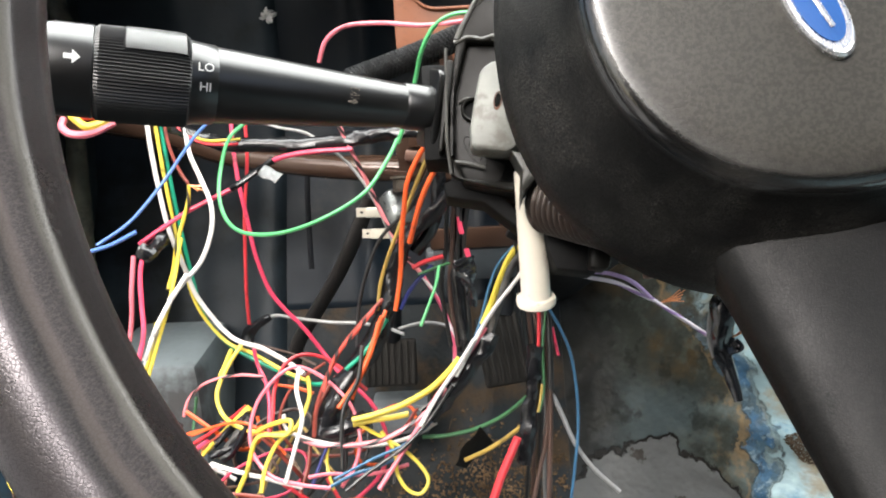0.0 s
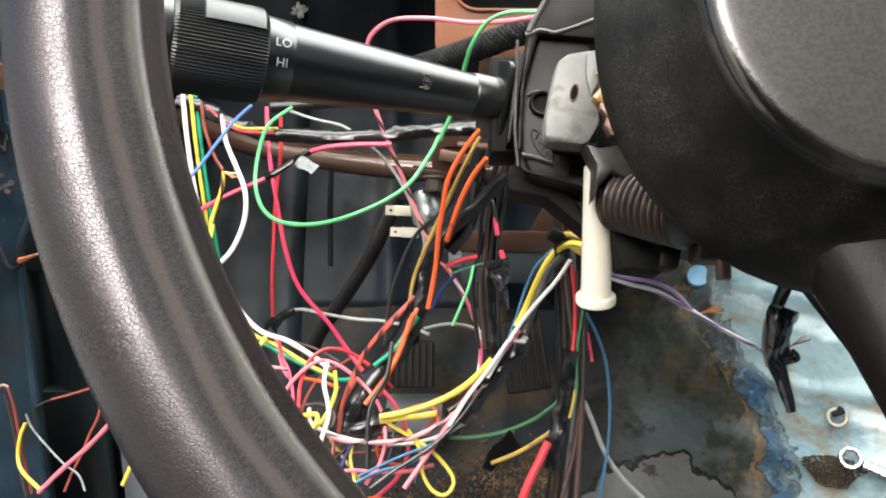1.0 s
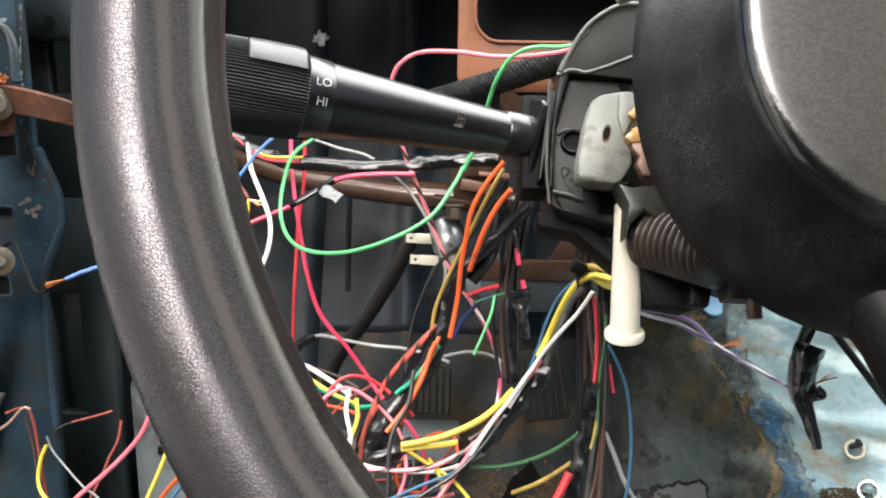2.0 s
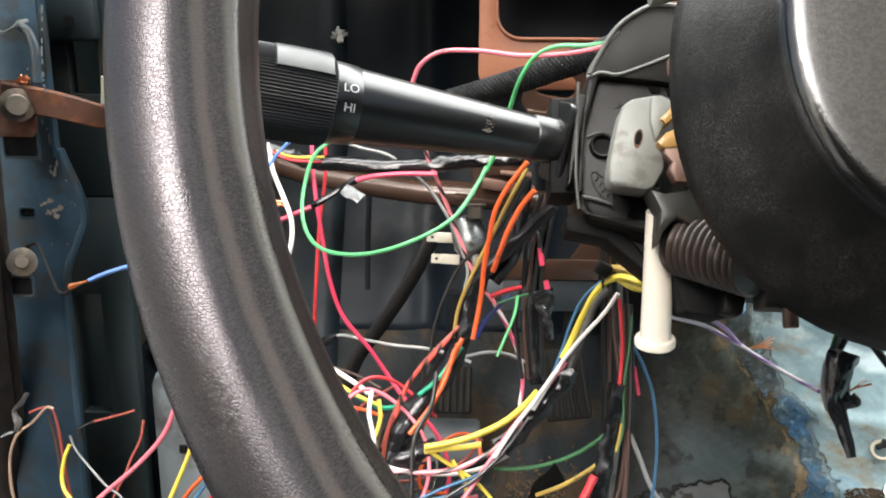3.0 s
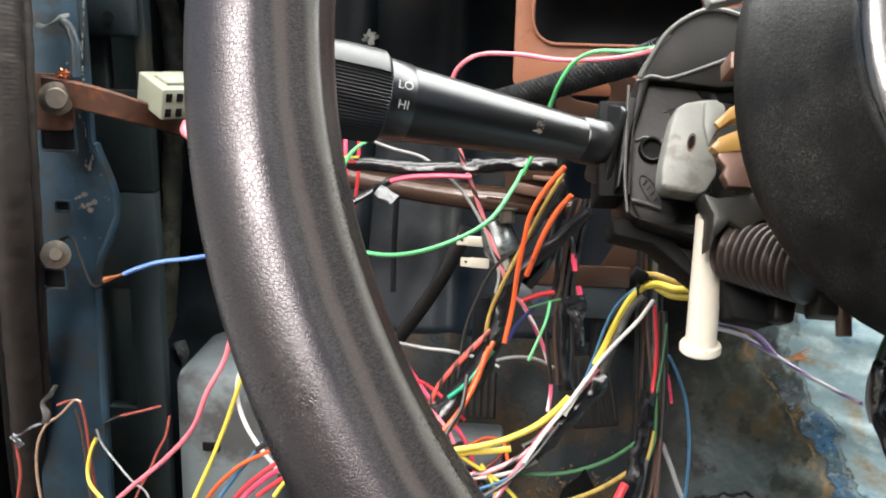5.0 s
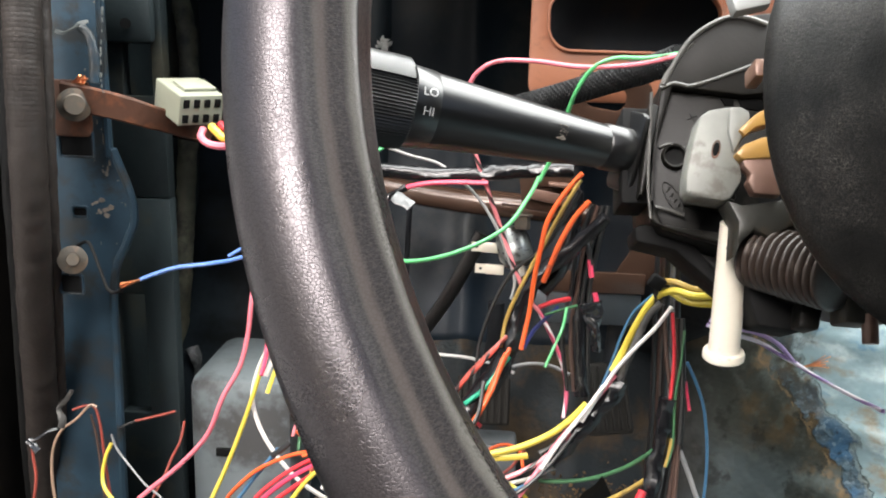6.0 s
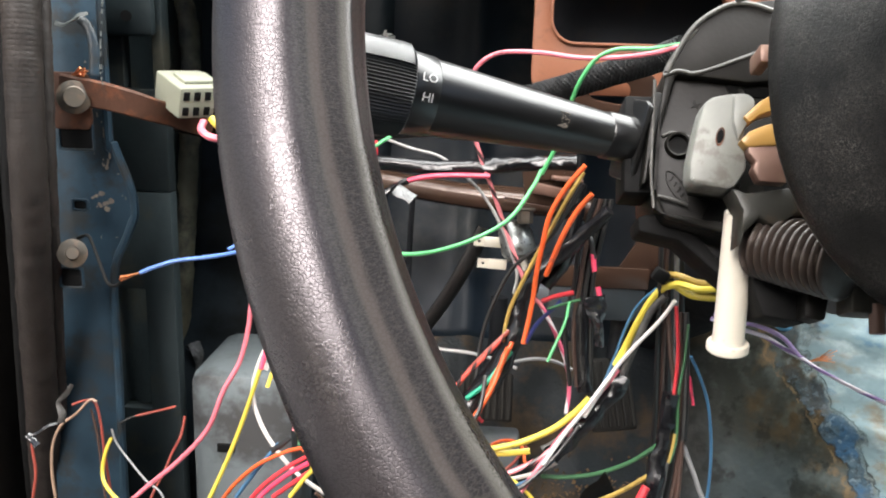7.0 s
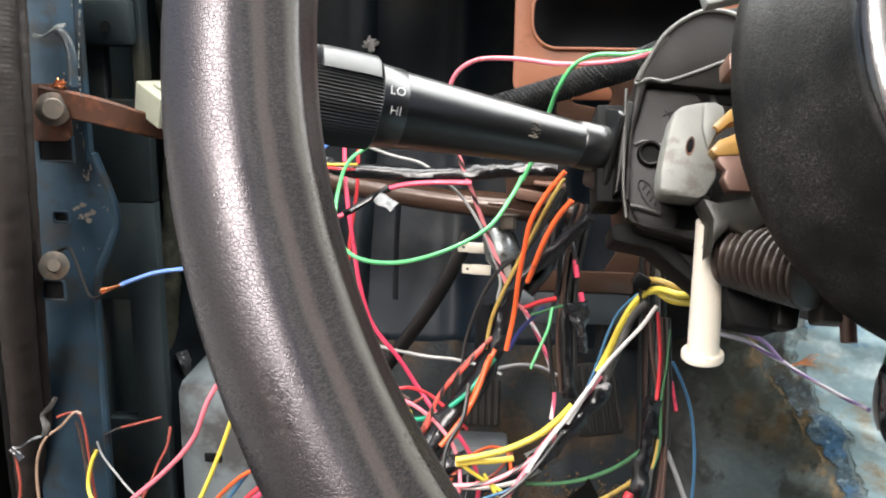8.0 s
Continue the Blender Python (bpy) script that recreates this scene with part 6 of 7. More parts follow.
part("wrap", tube([(-0.0546, 0.4299, 0.4401), (-0.0656, 0.4286, 0.4355), (-0.0765, 0.4276, 0.4323), (-0.0882, 0.4316, 0.4283)], 0.0065, 12, 8, 0.4, (0.7, 0.6)), BLACK_TAPE, main, "black taped end")
for mm, rr, pts in ((W_ORANGE, 0.00137, [(-0.0435, 0.4473, 0.4938), (-0.0484, 0.4440, 0.4816), (-0.0550, 0.4380, 0.4670), (-0.0624, 0.4298, 0.4520)]), (W_ORANGE, 0.00137, [(-0.0452, 0.4446, 0.4915), (-0.0500, 0.4386, 0.4770), (-0.0578, 0.4327, 0.4626), (-0.0693, 0.4267, 0.4483)]), (W_ORANGE, 0.00122, [(-0.0414, 0.4500, 0.4962), (-0.0465, 0.4448, 0.4846), (-0.0534, 0.4379, 0.4705)]), (W_RUSTRED, 0.00129, [(-0.0432, 0.4563, 0.5007), (-0.0556, 0.4482, 0.4900), (-0.0664, 0.4429, 0.4784), (-0.0753, 0.4360, 0.4642), (-0.0820, 0.4284, 0.4473), (-0.0837, 0.4226, 0.4332)]), (S_REDBLACK, 0.00122, [(-0.0463, 0.4525, 0.4980), (-0.0586, 0.4450, 0.4861), (-0.0707, 0.4385, 0.4734), (-0.0780, 0.4308, 0.4564)]), (W_TEAL, 0.00137, [(-0.0415, 0.4535, 0.4898), (-0.0539, 0.4460, 0.4738), (-0.0653, 0.4396, 0.4655)]), (W_BLACK, 0.00122, [(-0.0551, 0.4403, 0.4796), (-0.0577, 0.4308, 0.4635), (-0.0663, 0.4214, 0.4477), (-0.0670, 0.4091, 0.4206)]), (W_NAVY, 0.00122, [(-0.0145, 0.4660, 0.5165), (-0.0273, 0.4606, 0.5045), (-0.0336, 0.4576, 0.4935)]), (W_RED, 0.00144, [(-0.0080, 0.4673, 0.5213), (-0.0178, 0.4647, 0.5196), (-0.0258, 0.4637, 0.5164)])):
    part("wire", tube(pts, rr), mm, main)
hang = empty("taped_harness", Matrix(), "black taped harness hanging from the column", "harness", "taped harnesses")
part("wrap", tube([(0.0082, 0.4906, 0.5698), (0.0038, 0.4895, 0.5462), (-0.0000, 0.4887, 0.5238), (-0.0011, 0.4831, 0.5025), (0.0005, 0.4772, 0.4797), (0.0034, 0.4720, 0.4601)], 0.0044, 12, 9, 0.22), BLACK_TAPE, hang)
for k in range(4):
    part("wire", tube([(0.0120 - 0.003 * k, 0.487, 0.572), (0.0075 - 0.004 * k, 0.485, 0.546), (0.0045 - 0.0035 * k, 0.484, 0.523), (0.0048 - 0.005 * k, 0.480, 0.497), (0.0062 - 0.004 * k, 0.472, 0.463)], 0.0013), (W_BLACK, W_BLACK, W_BROWN, W_BLACK)[k], hang)
part("wrap", tube([(0.0033, 0.4671, 0.5198), (0.0050, 0.4650, 0.5120), (0.0061, 0.4630, 0.5041), (0.0089, 0.4648, 0.4915)], 0.0050, 12, 12, 0.9, (1, 0.4)), GLOSSY_TAPE, hang, "crumpled glossy tape end")
part("wrap", tube([(-0.0075, 0.4731, 0.5825), (-0.0087, 0.4731, 0.5630), (-0.0131, 0.4722, 0.5400), (-0.0243, 0.4679, 0.5243)], 0.004, 10, 8, 0.3), BLACK_TAPE, hang)
for pts, mm in (([(0.0021, 0.4732, 0.5433), (0.0028, 0.4716, 0.5370), (0.0035, 0.4706, 0.5333)], W_CRIMSON), ([(0.0055, 0.4685, 0.5251), (0.0065, 0.4675, 0.5214), (0.0073, 0.4663, 0.5167)], W_CRIMSON), ([(-0.0012, 0.4784, 0.5554), (0.0007, 0.4749, 0.5496), (0.0028, 0.4724, 0.5402)], W_BLACK)):
    part("wire", tube(pts, 0.00152), mm, hang)
wire("long_wire", [(-0.0104, 0.4612, 0.5177), (-0.0126, 0.4536, 0.5087), (-0.0170, 0.4488, 0.4986), (-0.0219, 0.4430, 0.4884)], 0.0009, W_GREEN, "short green wire end before the pedals")
wire("long_wire", [(-0.0042, 0.4645, 0.5181), (-0.0129, 0.4618, 0.5162), (-0.0225, 0.4599, 0.5133)], 0.00099, W_DKGREEN, "dark green wire across the harness")

# ---- the yellow and blue branch from the column ----
wire("long_wire", [(0.0577, 0.4156, 0.5372), (0.0460, 0.4201, 0.5368), (0.0367, 0.4256, 0.5402), (0.0291, 0.4283, 0.5321), (0.0230, 0.4298, 0.5190), (0.0176, 0.4310, 0.5041), (0.0125, 0.4281, 0.4938)], 0.00213, W_YELLOW, "thick yellow wire from the column")
wire("long_wire", [(0.0561, 0.4172, 0.5440), (0.0480, 0.4188, 0.5438), (0.0399, 0.4221, 0.5459), (0.0351, 0.4268, 0.5450)], 0.00182, W_OLIVE, "dull yellow wire out of the column")
wire("long_wire", [(0.0571, 0.4147, 0.5419), (0.0477, 0.4161, 0.5411), (0.0401, 0.4211, 0.5420), (0.0347, 0.4253, 0.5393)], 0.00198, W_YELLOW, "thick yellow wire bending at the column")
wire("long_wire", [(0.0307, 0.4304, 0.5365), (0.0224, 0.4328, 0.5263), (0.0168, 0.4324, 0.5131), (0.0111, 0.4295, 0.4947), (0.0037, 0.4248, 0.4770), (-0.0046, 0.4208, 0.4623), (-0.0156, 0.4164, 0.4460), (-0.0307, 0.4111, 0.4342), (-0.0501, 0.4060, 0.4277), (-0.0705, 0.3988, 0.4207)], 0.0009, W_STEELBLUE, "steel blue wire curving along the branch")
wire("long_wire", [(0.0382, 0.4194, 0.5337), (0.0317, 0.4214, 0.5217), (0.0206, 0.4226, 0.5071), (0.0123, 0.4242, 0.4942), (0.0049, 0.4209, 0.4820), (-0.0031, 0.4174, 0.4688)], 0.0012, W_WHITE, "white and pinkish wire of the branch")
wire("long_wire", [(0.0345, 0.4248, 0.5345), (0.0279, 0.4272, 0.5244), (0.0224, 0.4262, 0.5090), (0.0184, 0.4268, 0.4959), (0.0141, 0.4246, 0.4838)], 0.0022, GREY_TAPE, "grey cloth-taped wires of the branch", sides=10)
wire("long_wire", [(0.0140, 0.4260, 0.4929), (0.0065, 0.4232, 0.4827), (-0.0024, 0.4204, 0.4724), (-0.0143, 0.4164, 0.4577), (-0.0262, 0.4107, 0.4405), (-0.0365, 0.4049, 0.4269), (-0.0466, 0.3974, 0.4145)], 0.00144, W_PINK, "pink wire under the branch tape")
branch = empty("taped_harness", Matrix(), "black and grey taped branch bundle", "harness", "taped harnesses")
part("wrap", tube([(0.0173, 0.4281, 0.4889), (0.0104, 0.4253, 0.4786), (0.0023, 0.4225, 0.4682), (-0.0082, 0.4192, 0.4564), (-0.0187, 0.4164, 0.4460)], 0.0048, 12, 9, 0.45), BLACK_TAPE, branch)
part("wrap", tube([(0.0009, 0.4251, 0.4703), (-0.0096, 0.4214, 0.4569), (-0.0233, 0.4189, 0.4480)], 0.00228, 10, 8, 0.5), GREY_TAPE, branch)
part("wire", tube([(0.0077, 0.4206, 0.4886), (-0.0026, 0.4167, 0.4740), (-0.0129, 0.4131, 0.4609), (-0.0232, 0.4088, 0.4449)], 0.00114), W_WHITE, branch)
part("wire", tube([(-0.0054, 0.4162, 0.4644), (-0.0172, 0.4118, 0.4484), (-0.0321, 0.4060, 0.4347), (-0.0526, 0.3996, 0.4231), (-0.0642, 0.3954, 0.4155)], 0.00114), W_BLACK, branch)
part("wire", tube([(-0.0083, 0.4176, 0.4621), (-0.0232, 0.4136, 0.4474), (-0.0412, 0.4108, 0.4376), (-0.0565, 0.4126, 0.4333), (-0.0784, 0.4169, 0.4312), (-0.0930, 0.4224, 0.4331)], 0.00137), S_PINKBLACK, branch)
wire("long_wire", [(-0.0008, 0.4199, 0.4784), (-0.0084, 0.4186, 0.4698), (-0.0189, 0.4172, 0.4611), (-0.0339, 0.4161, 0.4535), (-0.0475, 0.4158, 0.4491), (-0.0603, 0.4159, 0.4462)], 0.0019, W_YELLOW, "thick yellow wire sweeping towards the tangle", sides=10)
wire("long_wire", [(-0.0300, 0.4186, 0.4473), (-0.0400, 0.4181, 0.4457), (-0.0501, 0.4177, 0.4448), (-0.0605, 0.4172, 0.4432)], 0.00182, W_YELLOW, "short dull yellow wire end")
wire("long_wire", [(-0.0583, 0.4182, 0.4428), (-0.0461, 0.4164, 0.4355), (-0.0338, 0.4127, 0.4292), (-0.0237, 0.4082, 0.4200), (-0.0206, 0.4044, 0.4138), (-0.0250, 0.4018, 0.4082), (-0.0320, 0.4033, 0.4100), (-0.0373, 0.4074, 0.4176), (-0.0383, 0.4122, 0.4277), (-0.0455, 0.4172, 0.4384)], 0.00114, W_YELLOW, "thin yellow wire looped on itself")
wire("long_wire", [(-0.0232, 0.4189, 0.4327), (-0.0094, 0.4174, 0.4340), (0.0057, 0.4156, 0.4381), (0.0204, 0.4128, 0.4464), (0.0302, 0.4102, 0.4553), (0.0351, 0.4087, 0.4610)], 0.00122, W_DKGREEN, "dark green wire curving to the column")
wire("long_wire", [(0.0312, 0.4070, 0.4439), (0.0217, 0.4078, 0.4358), (0.0115, 0.4089, 0.4287), (-0.0003, 0.4111, 0.4220)], 0.00129, W_OLIVE, "olive wire with a black flag of tape")
tagged(part("tape_flag", tube([(-0.0026, 0.4119, 0.4174), (0.0044, 0.4145, 0.4269), (0.0135, 0.4161, 0.4322)], 0.012, 8, 6, 0.5, (0.5, 1.0), squash=0.06), BLACK), "stiff flag of black tape on a wire", "tape")

tagged(part("cable_clip", block(0.008, 0.005, 0.007, (0.0308, 0.4245, 0.5450), 0.0012, Matrix.Rotation(radians(30), 3, "Y")), BLACK), "small black plastic clip round the yellow wires", "clip")

# ---- the vertical drop under the plunger ----
wire("thick_wire", [(0.0277, 0.3963, 0.4427), (0.0234, 0.3938, 0.4337), (0.0185, 0.3910, 0.4239), (0.0128, 0.3871, 0.4099)], 0.00236, W_RED, "thick bright red wire end under the column")
drop = empty("taped_harness", Matrix(), "dark bundle dropping from the column to the floor", "harness", "taped harnesses")
part("wrap", tube([(0.0397, 0.4137, 0.4865), (0.0380, 0.4108, 0.4687), (0.0359, 0.4078, 0.4540), (0.0331, 0.4038, 0.4397), (0.0313, 0.4017, 0.4244)], 0.0042, 12, 8, 0.4), BLACK_TAPE, drop)
for mm, rr, pts in ((W_RED, 0.0010, [(0.0392, 0.4205, 0.5304), (0.0416, 0.4180, 0.5098), (0.0414, 0.4152, 0.4922), (0.0392, 0.4099, 0.4729)]), (W_BROWN, 0.00129, [(0.0371, 0.4301, 0.5276), (0.0397, 0.4230, 0.5018), (0.0440, 0.4168, 0.4789), (0.0451, 0.4105, 0.4560), (0.0432, 0.4050, 0.4359), (0.0394, 0.4010, 0.4215), (0.0351, 0.3962, 0.4043)]), (W_BROWN, 0.0013, [(0.0434, 0.4275, 0.5253), (0.0448, 0.4196, 0.4968), (0.0462, 0.4118, 0.4683), (0.0457, 0.4055, 0.4455), (0.0431, 0.3945, 0.4055)]), (W_BLACK, 0.00167, [(0.0454, 0.4256, 0.5259), (0.0469, 0.4162, 0.4918), (0.0465, 0.4084, 0.4634)]), (W_DKGREEN, 0.0007, [(0.0466, 0.4221, 0.5208), (0.0453, 0.4174, 0.5039), (0.0431, 0.4128, 0.4869), (0.0426, 0.4065, 0.4643), (0.0398, 0.4034, 0.4530)]), (W_OLIVE, 0.0008, [(0.0420, 0.4073, 0.4671), (0.0406, 0.4050, 0.4586), (0.0392, 0.4034, 0.4530)]), (W_CRIMSON, 0.0008, [(0.0489, 0.4189, 0.4940), (0.0514, 0.4150, 0.4797)])):
    part("wire", tube(pts, rr), mm, drop)
for k in range(5):
    part("wire", tube([(0.030 + 0.003 * k, 0.425 + 0.002 * k, 0.56), (0.034 + 0.0035 * k, 0.430 + 0.002 * k, 0.50), (0.038 + 0.003 * k, 0.44, 0.44), (0.036 + 0.004 * k, 0.46, 0.36), (0.03 + 0.01 * k, 0.48, 0.24)], 0.00129), (W_BLACK, W_BROWN, W_BLACK, W_GREY, W_BLACK)[k], drop)
wire("long_wire", [(0.0477, 0.4113, 0.4588), (0.0526, 0.4082, 0.4474), (0.0586, 0.4044, 0.4331), (0.0676, 0.4009, 0.4202), (0.0811, 0.3975, 0.4074)], 0.0013, W_GREY, "grey wire running down to the tunnel")
wire("long_wire", [(0.0462, 0.4093, 0.5083), (0.0518, 0.4085, 0.4974), (0.0570, 0.4077, 0.4829), (0.0596, 0.4041, 0.4624), (0.0595, 0.4005, 0.4417), (0.0574, 0.3976, 0.4237), (0.0549, 0.3947, 0.4055)], 0.0008, W_STEELBLUE, "thin blue wire dropping to the floor")
pp = empty("purple_pair", Matrix(), "pair of purple wires joined to a pale one", "wire", "loose wires")
part("wire", tube([(0.0557, 0.4104, 0.5306), (0.0656, 0.4096, 0.5274), (0.0770, 0.4093, 0.5258), (0.0884, 0.4081, 0.5212), (0.0984, 0.4107, 0.5113)], 0.0011), W_PURPLE, pp)
part("wire", tube([(0.0547, 0.4117, 0.5278), (0.0661, 0.4108, 0.5240), (0.0804, 0.4099, 0.5205), (0.0924, 0.4103, 0.5139), (0.1013, 0.4102, 0.5094)], 0.0011), S_WHITEPURPLE, pp)
part("wire", tube([(0.0998, 0.4104, 0.5102), (0.1052, 0.3946, 0.5092), (0.1075, 0.3647, 0.5135), (0.1060, 0.3305, 0.5211)], 0.00095), S_WHITEPURPLE, pp)
frayed([(0.1024, 0.4090, 0.5087), (0.1084, 0.4075, 0.5105), (0.1140, 0.4063, 0.5136)], pp, 9, 0.003, 0.00025, 7)

# black tape pod hanging from the column by the spoke
pod = empty("tape_pod", Matrix(), "glossy black taped wire end hanging from the column", "harness", "taped harnesses")
part("wrap", tube([(0.1024, 0.3067, 0.5480), (0.1007, 0.3053, 0.5428), (0.1006, 0.3031, 0.5346), (0.1000, 0.3014, 0.5284), (0.1017, 0.3000, 0.5233), (0.1035, 0.2974, 0.5176), (0.1048, 0.2945, 0.5109)], 0.0054, 16, 16, 0.45, (1.0, 0.35)), GLOSSY_TAPE, pod, "crumpled glossy black tape")
part("tape_tail", tube([(0.1014, 0.2977, 0.5300), (0.1035, 0.2961, 0.5316), (0.1047, 0.2963, 0.5324), (0.1030, 0.2978, 0.5341)], 0.00167, 8, 6, 0.3, squash=0.3), BLACK_TAPE, pod)
for k, pts in enumerate(([(0.1083, 0.3158, 0.5619), (0.1041, 0.3129, 0.5515), (0.0980, 0.3087, 0.5438), (0.0960, 0.3049, 0.5338), (0.0974, 0.3017, 0.5260)], [(0.1103, 0.3168, 0.5617), (0.1063, 0.3132, 0.5526), (0.1015, 0.3083, 0.5462)], [(0.1081, 0.3178, 0.5614), (0.1038, 0.3154, 0.5530), (0.0993, 0.3093, 0.5459), (0.0977, 0.3060, 0.5380)])):
    part("wire", tube(pts, 0.00106), (W_GREY, W_BLACK, W_DKGREEN)[k], pod)
frayed([(0.1036, 0.3009, 0.5343), (0.1072, 0.3015, 0.5362), (0.1099, 0.3020, 0.5378)], pod, 7, 0.002, 0.0002, 9)
wire("cable", [(0.1223, 0.3537, 0.5483), (0.1309, 0.3512, 0.5390), (0.1395, 0.3485, 0.5285), (0.1481, 0.3457, 0.5179), (0.1680, 0.3499, 0.4950)], 0.00182, W_BLACK, "black cable running behind the spoke", sides=10)

# braided hose and dash clutter behind the stalk
hose = empty("braided_hose", Matrix(), "black braided conduit running behind the stalk", "hose")
part("sleeve", tube([(-0.0593, 0.5133, 0.6197), (-0.0389, 0.5100, 0.6260), (-0.0158, 0.5020, 0.6338), (0.0061, 0.4889, 0.6422), (0.0265, 0.4757, 0.6500), (0.0397, 0.4621, 0.6567)], 0.0066, 16, 9, 0.03), BLACK, hose, "woven black sleeve")
HOSE = spline([(-0.0593, 0.5133, 0.6197), (-0.0389, 0.5100, 0.6260), (-0.0158, 0.5020, 0.6338), (0.0061, 0.4889, 0.6422), (0.0265, 0.4757, 0.6500), (0.0397, 0.4621, 0.6567)], 24)
for k in range(24):
    yarn = []
    for i, q in enumerate(HOSE):
        b = k * math.pi / 12 + i * 0.22 * (1 if k % 2 else -1)
        t = (HOSE[min(i + 1, len(HOSE) - 1)] - HOSE[max(i - 1, 0)]).normalized()
        side = t.cross(Vector((0, 0, 1))).normalized()
        yarn.append(q + (side * math.cos(b) + side.cross(t) * math.sin(b)) * (0.0067 + 0.0002 * (i % 2)))
    part("braid", tube(yarn, 0.00055, 5, 1), BRAID, hose)
wire("ribbed_lead", [(-0.1441, 0.5711, 0.5949), (-0.1214, 0.5718, 0.5964), (-0.0987, 0.5727, 0.5987), (-0.0760, 0.5733, 0.6003)], 0.004, W_BLACK, "black ribbed conduit behind the stalk", sides=12)

# ---- small wires at the pillar foot ----
wire("stub_wire", [(-0.3372, 0.4659, 0.3659), (-0.3357, 0.4708, 0.3850), (-0.3384, 0.4742, 0.3989), (-0.3393, 0.4760, 0.4058)], 0.00137, W_RUSTRED, "brick red wire end at the pillar foot")
wire("stub_wire", [(-0.3311, 0.4837, 0.3534), (-0.3356, 0.4889, 0.3749), (-0.3362, 0.4935, 0.3929), (-0.3315, 0.4970, 0.4056), (-0.3221, 0.4993, 0.4130), (-0.3135, 0.5021, 0.4222), (-0.3086, 0.5022, 0.4216)], 0.00137, W_TAN, "pale tan wire arching at the pillar foot")
wire("stub_wire", [(-0.3270, 0.5052, 0.4169), (-0.3185, 0.5064, 0.4200), (-0.3121, 0.5064, 0.4187), (-0.3080, 0.5038, 0.4075), (-0.3052, 0.5002, 0.3930), (-0.3020, 0.4962, 0.3767), (-0.2963, 0.4900, 0.3514)], 0.00129, W_RUSTRED, "brown-red wire arching at the pillar foot")
wire("stub_wire", [(-0.3170, 0.5097, 0.4124), (-0.3128, 0.5067, 0.3997), (-0.3097, 0.5031, 0.3850), (-0.3059, 0.4977, 0.3631), (-0.3023, 0.4937, 0.3467)], 0.00122, W_BROWN, "brown wire at the pillar foot")
wire("stub_wire", [(-0.2978, 0.4969, 0.3988), (-0.3012, 0.4945, 0.3900), (-0.3026, 0.4912, 0.3774), (-0.2970, 0.4845, 0.3704), (-0.2834, 0.4778, 0.3616)], 0.00182, W_YELLOW, "yellow wire curling at the pillar foot")
wire("stub_wire", [(-0.3026, 0.5073, 0.3999), (-0.2985, 0.5051, 0.3908), (-0.2873, 0.4984, 0.3825), (-0.2735, 0.4914, 0.3726), (-0.2620, 0.4857, 0.3683), (-0.2553, 0.4789, 0.3605)], 0.00106, W_GREY, "thin grey wire at the pillar foot")
wire("stub_wire", [(-0.2910, 0.5194, 0.4045), (-0.2796, 0.5207, 0.4074), (-0.2693, 0.5219, 0.4102), (-0.2640, 0.5226, 0.4118)], 0.00137, W_RUSTRED, "brick red wire end in the footwell corner")
wire("stub_wire", [(-0.2576, 0.5213, 0.4056), (-0.2579, 0.5134, 0.3948), (-0.2613, 0.5058, 0.3861), (-0.2635, 0.4983, 0.3775), (-0.2678, 0.4904, 0.3673), (-0.2708, 0.4825, 0.3574)], 0.00137, W_RUSTRED, "brick red wire leaning in the corner")
wire("stub_wire", [(-0.3020, 0.5174, 0.3991), (-0.2967, 0.5185, 0.4022), (-0.2910, 0.5194, 0.4045)], 0.00122, W_BLACK, "black wire in the footwell corner")
tp = empty("tape_wisp", Matrix(), "curled wisps of grey tape on bare wire ends", "tape")
part("wisp", tube([(-0.3180, 0.4904, 0.4379), (-0.3214, 0.4887, 0.4319), (-0.3263, 0.4871, 0.4265), (-0.3232, 0.4854, 0.4196), (-0.3244, 0.4840, 0.4143)], 0.00243, 8, 7, 0.6, (0.6, 1.0), squash=0.35), GREY_TAPE, tp)
part("wisp", tube([(-0.3244, 0.4840, 0.4143), (-0.3307, 0.4784, 0.4136), (-0.3366, 0.4770, 0.4093), (-0.3422, 0.4762, 0.4075)], 0.0011, 8, 7, 0.6, squash=0.4), BLACK_TAPE, tp)
part("wisp", tube([(-0.3423, 0.4765, 0.4085), (-0.3386, 0.4760, 0.4058), (-0.3349, 0.4753, 0.4024)], 0.0020, 8, 7, 0.9, squash=0.5), GLOSSY_TAPE, tp)
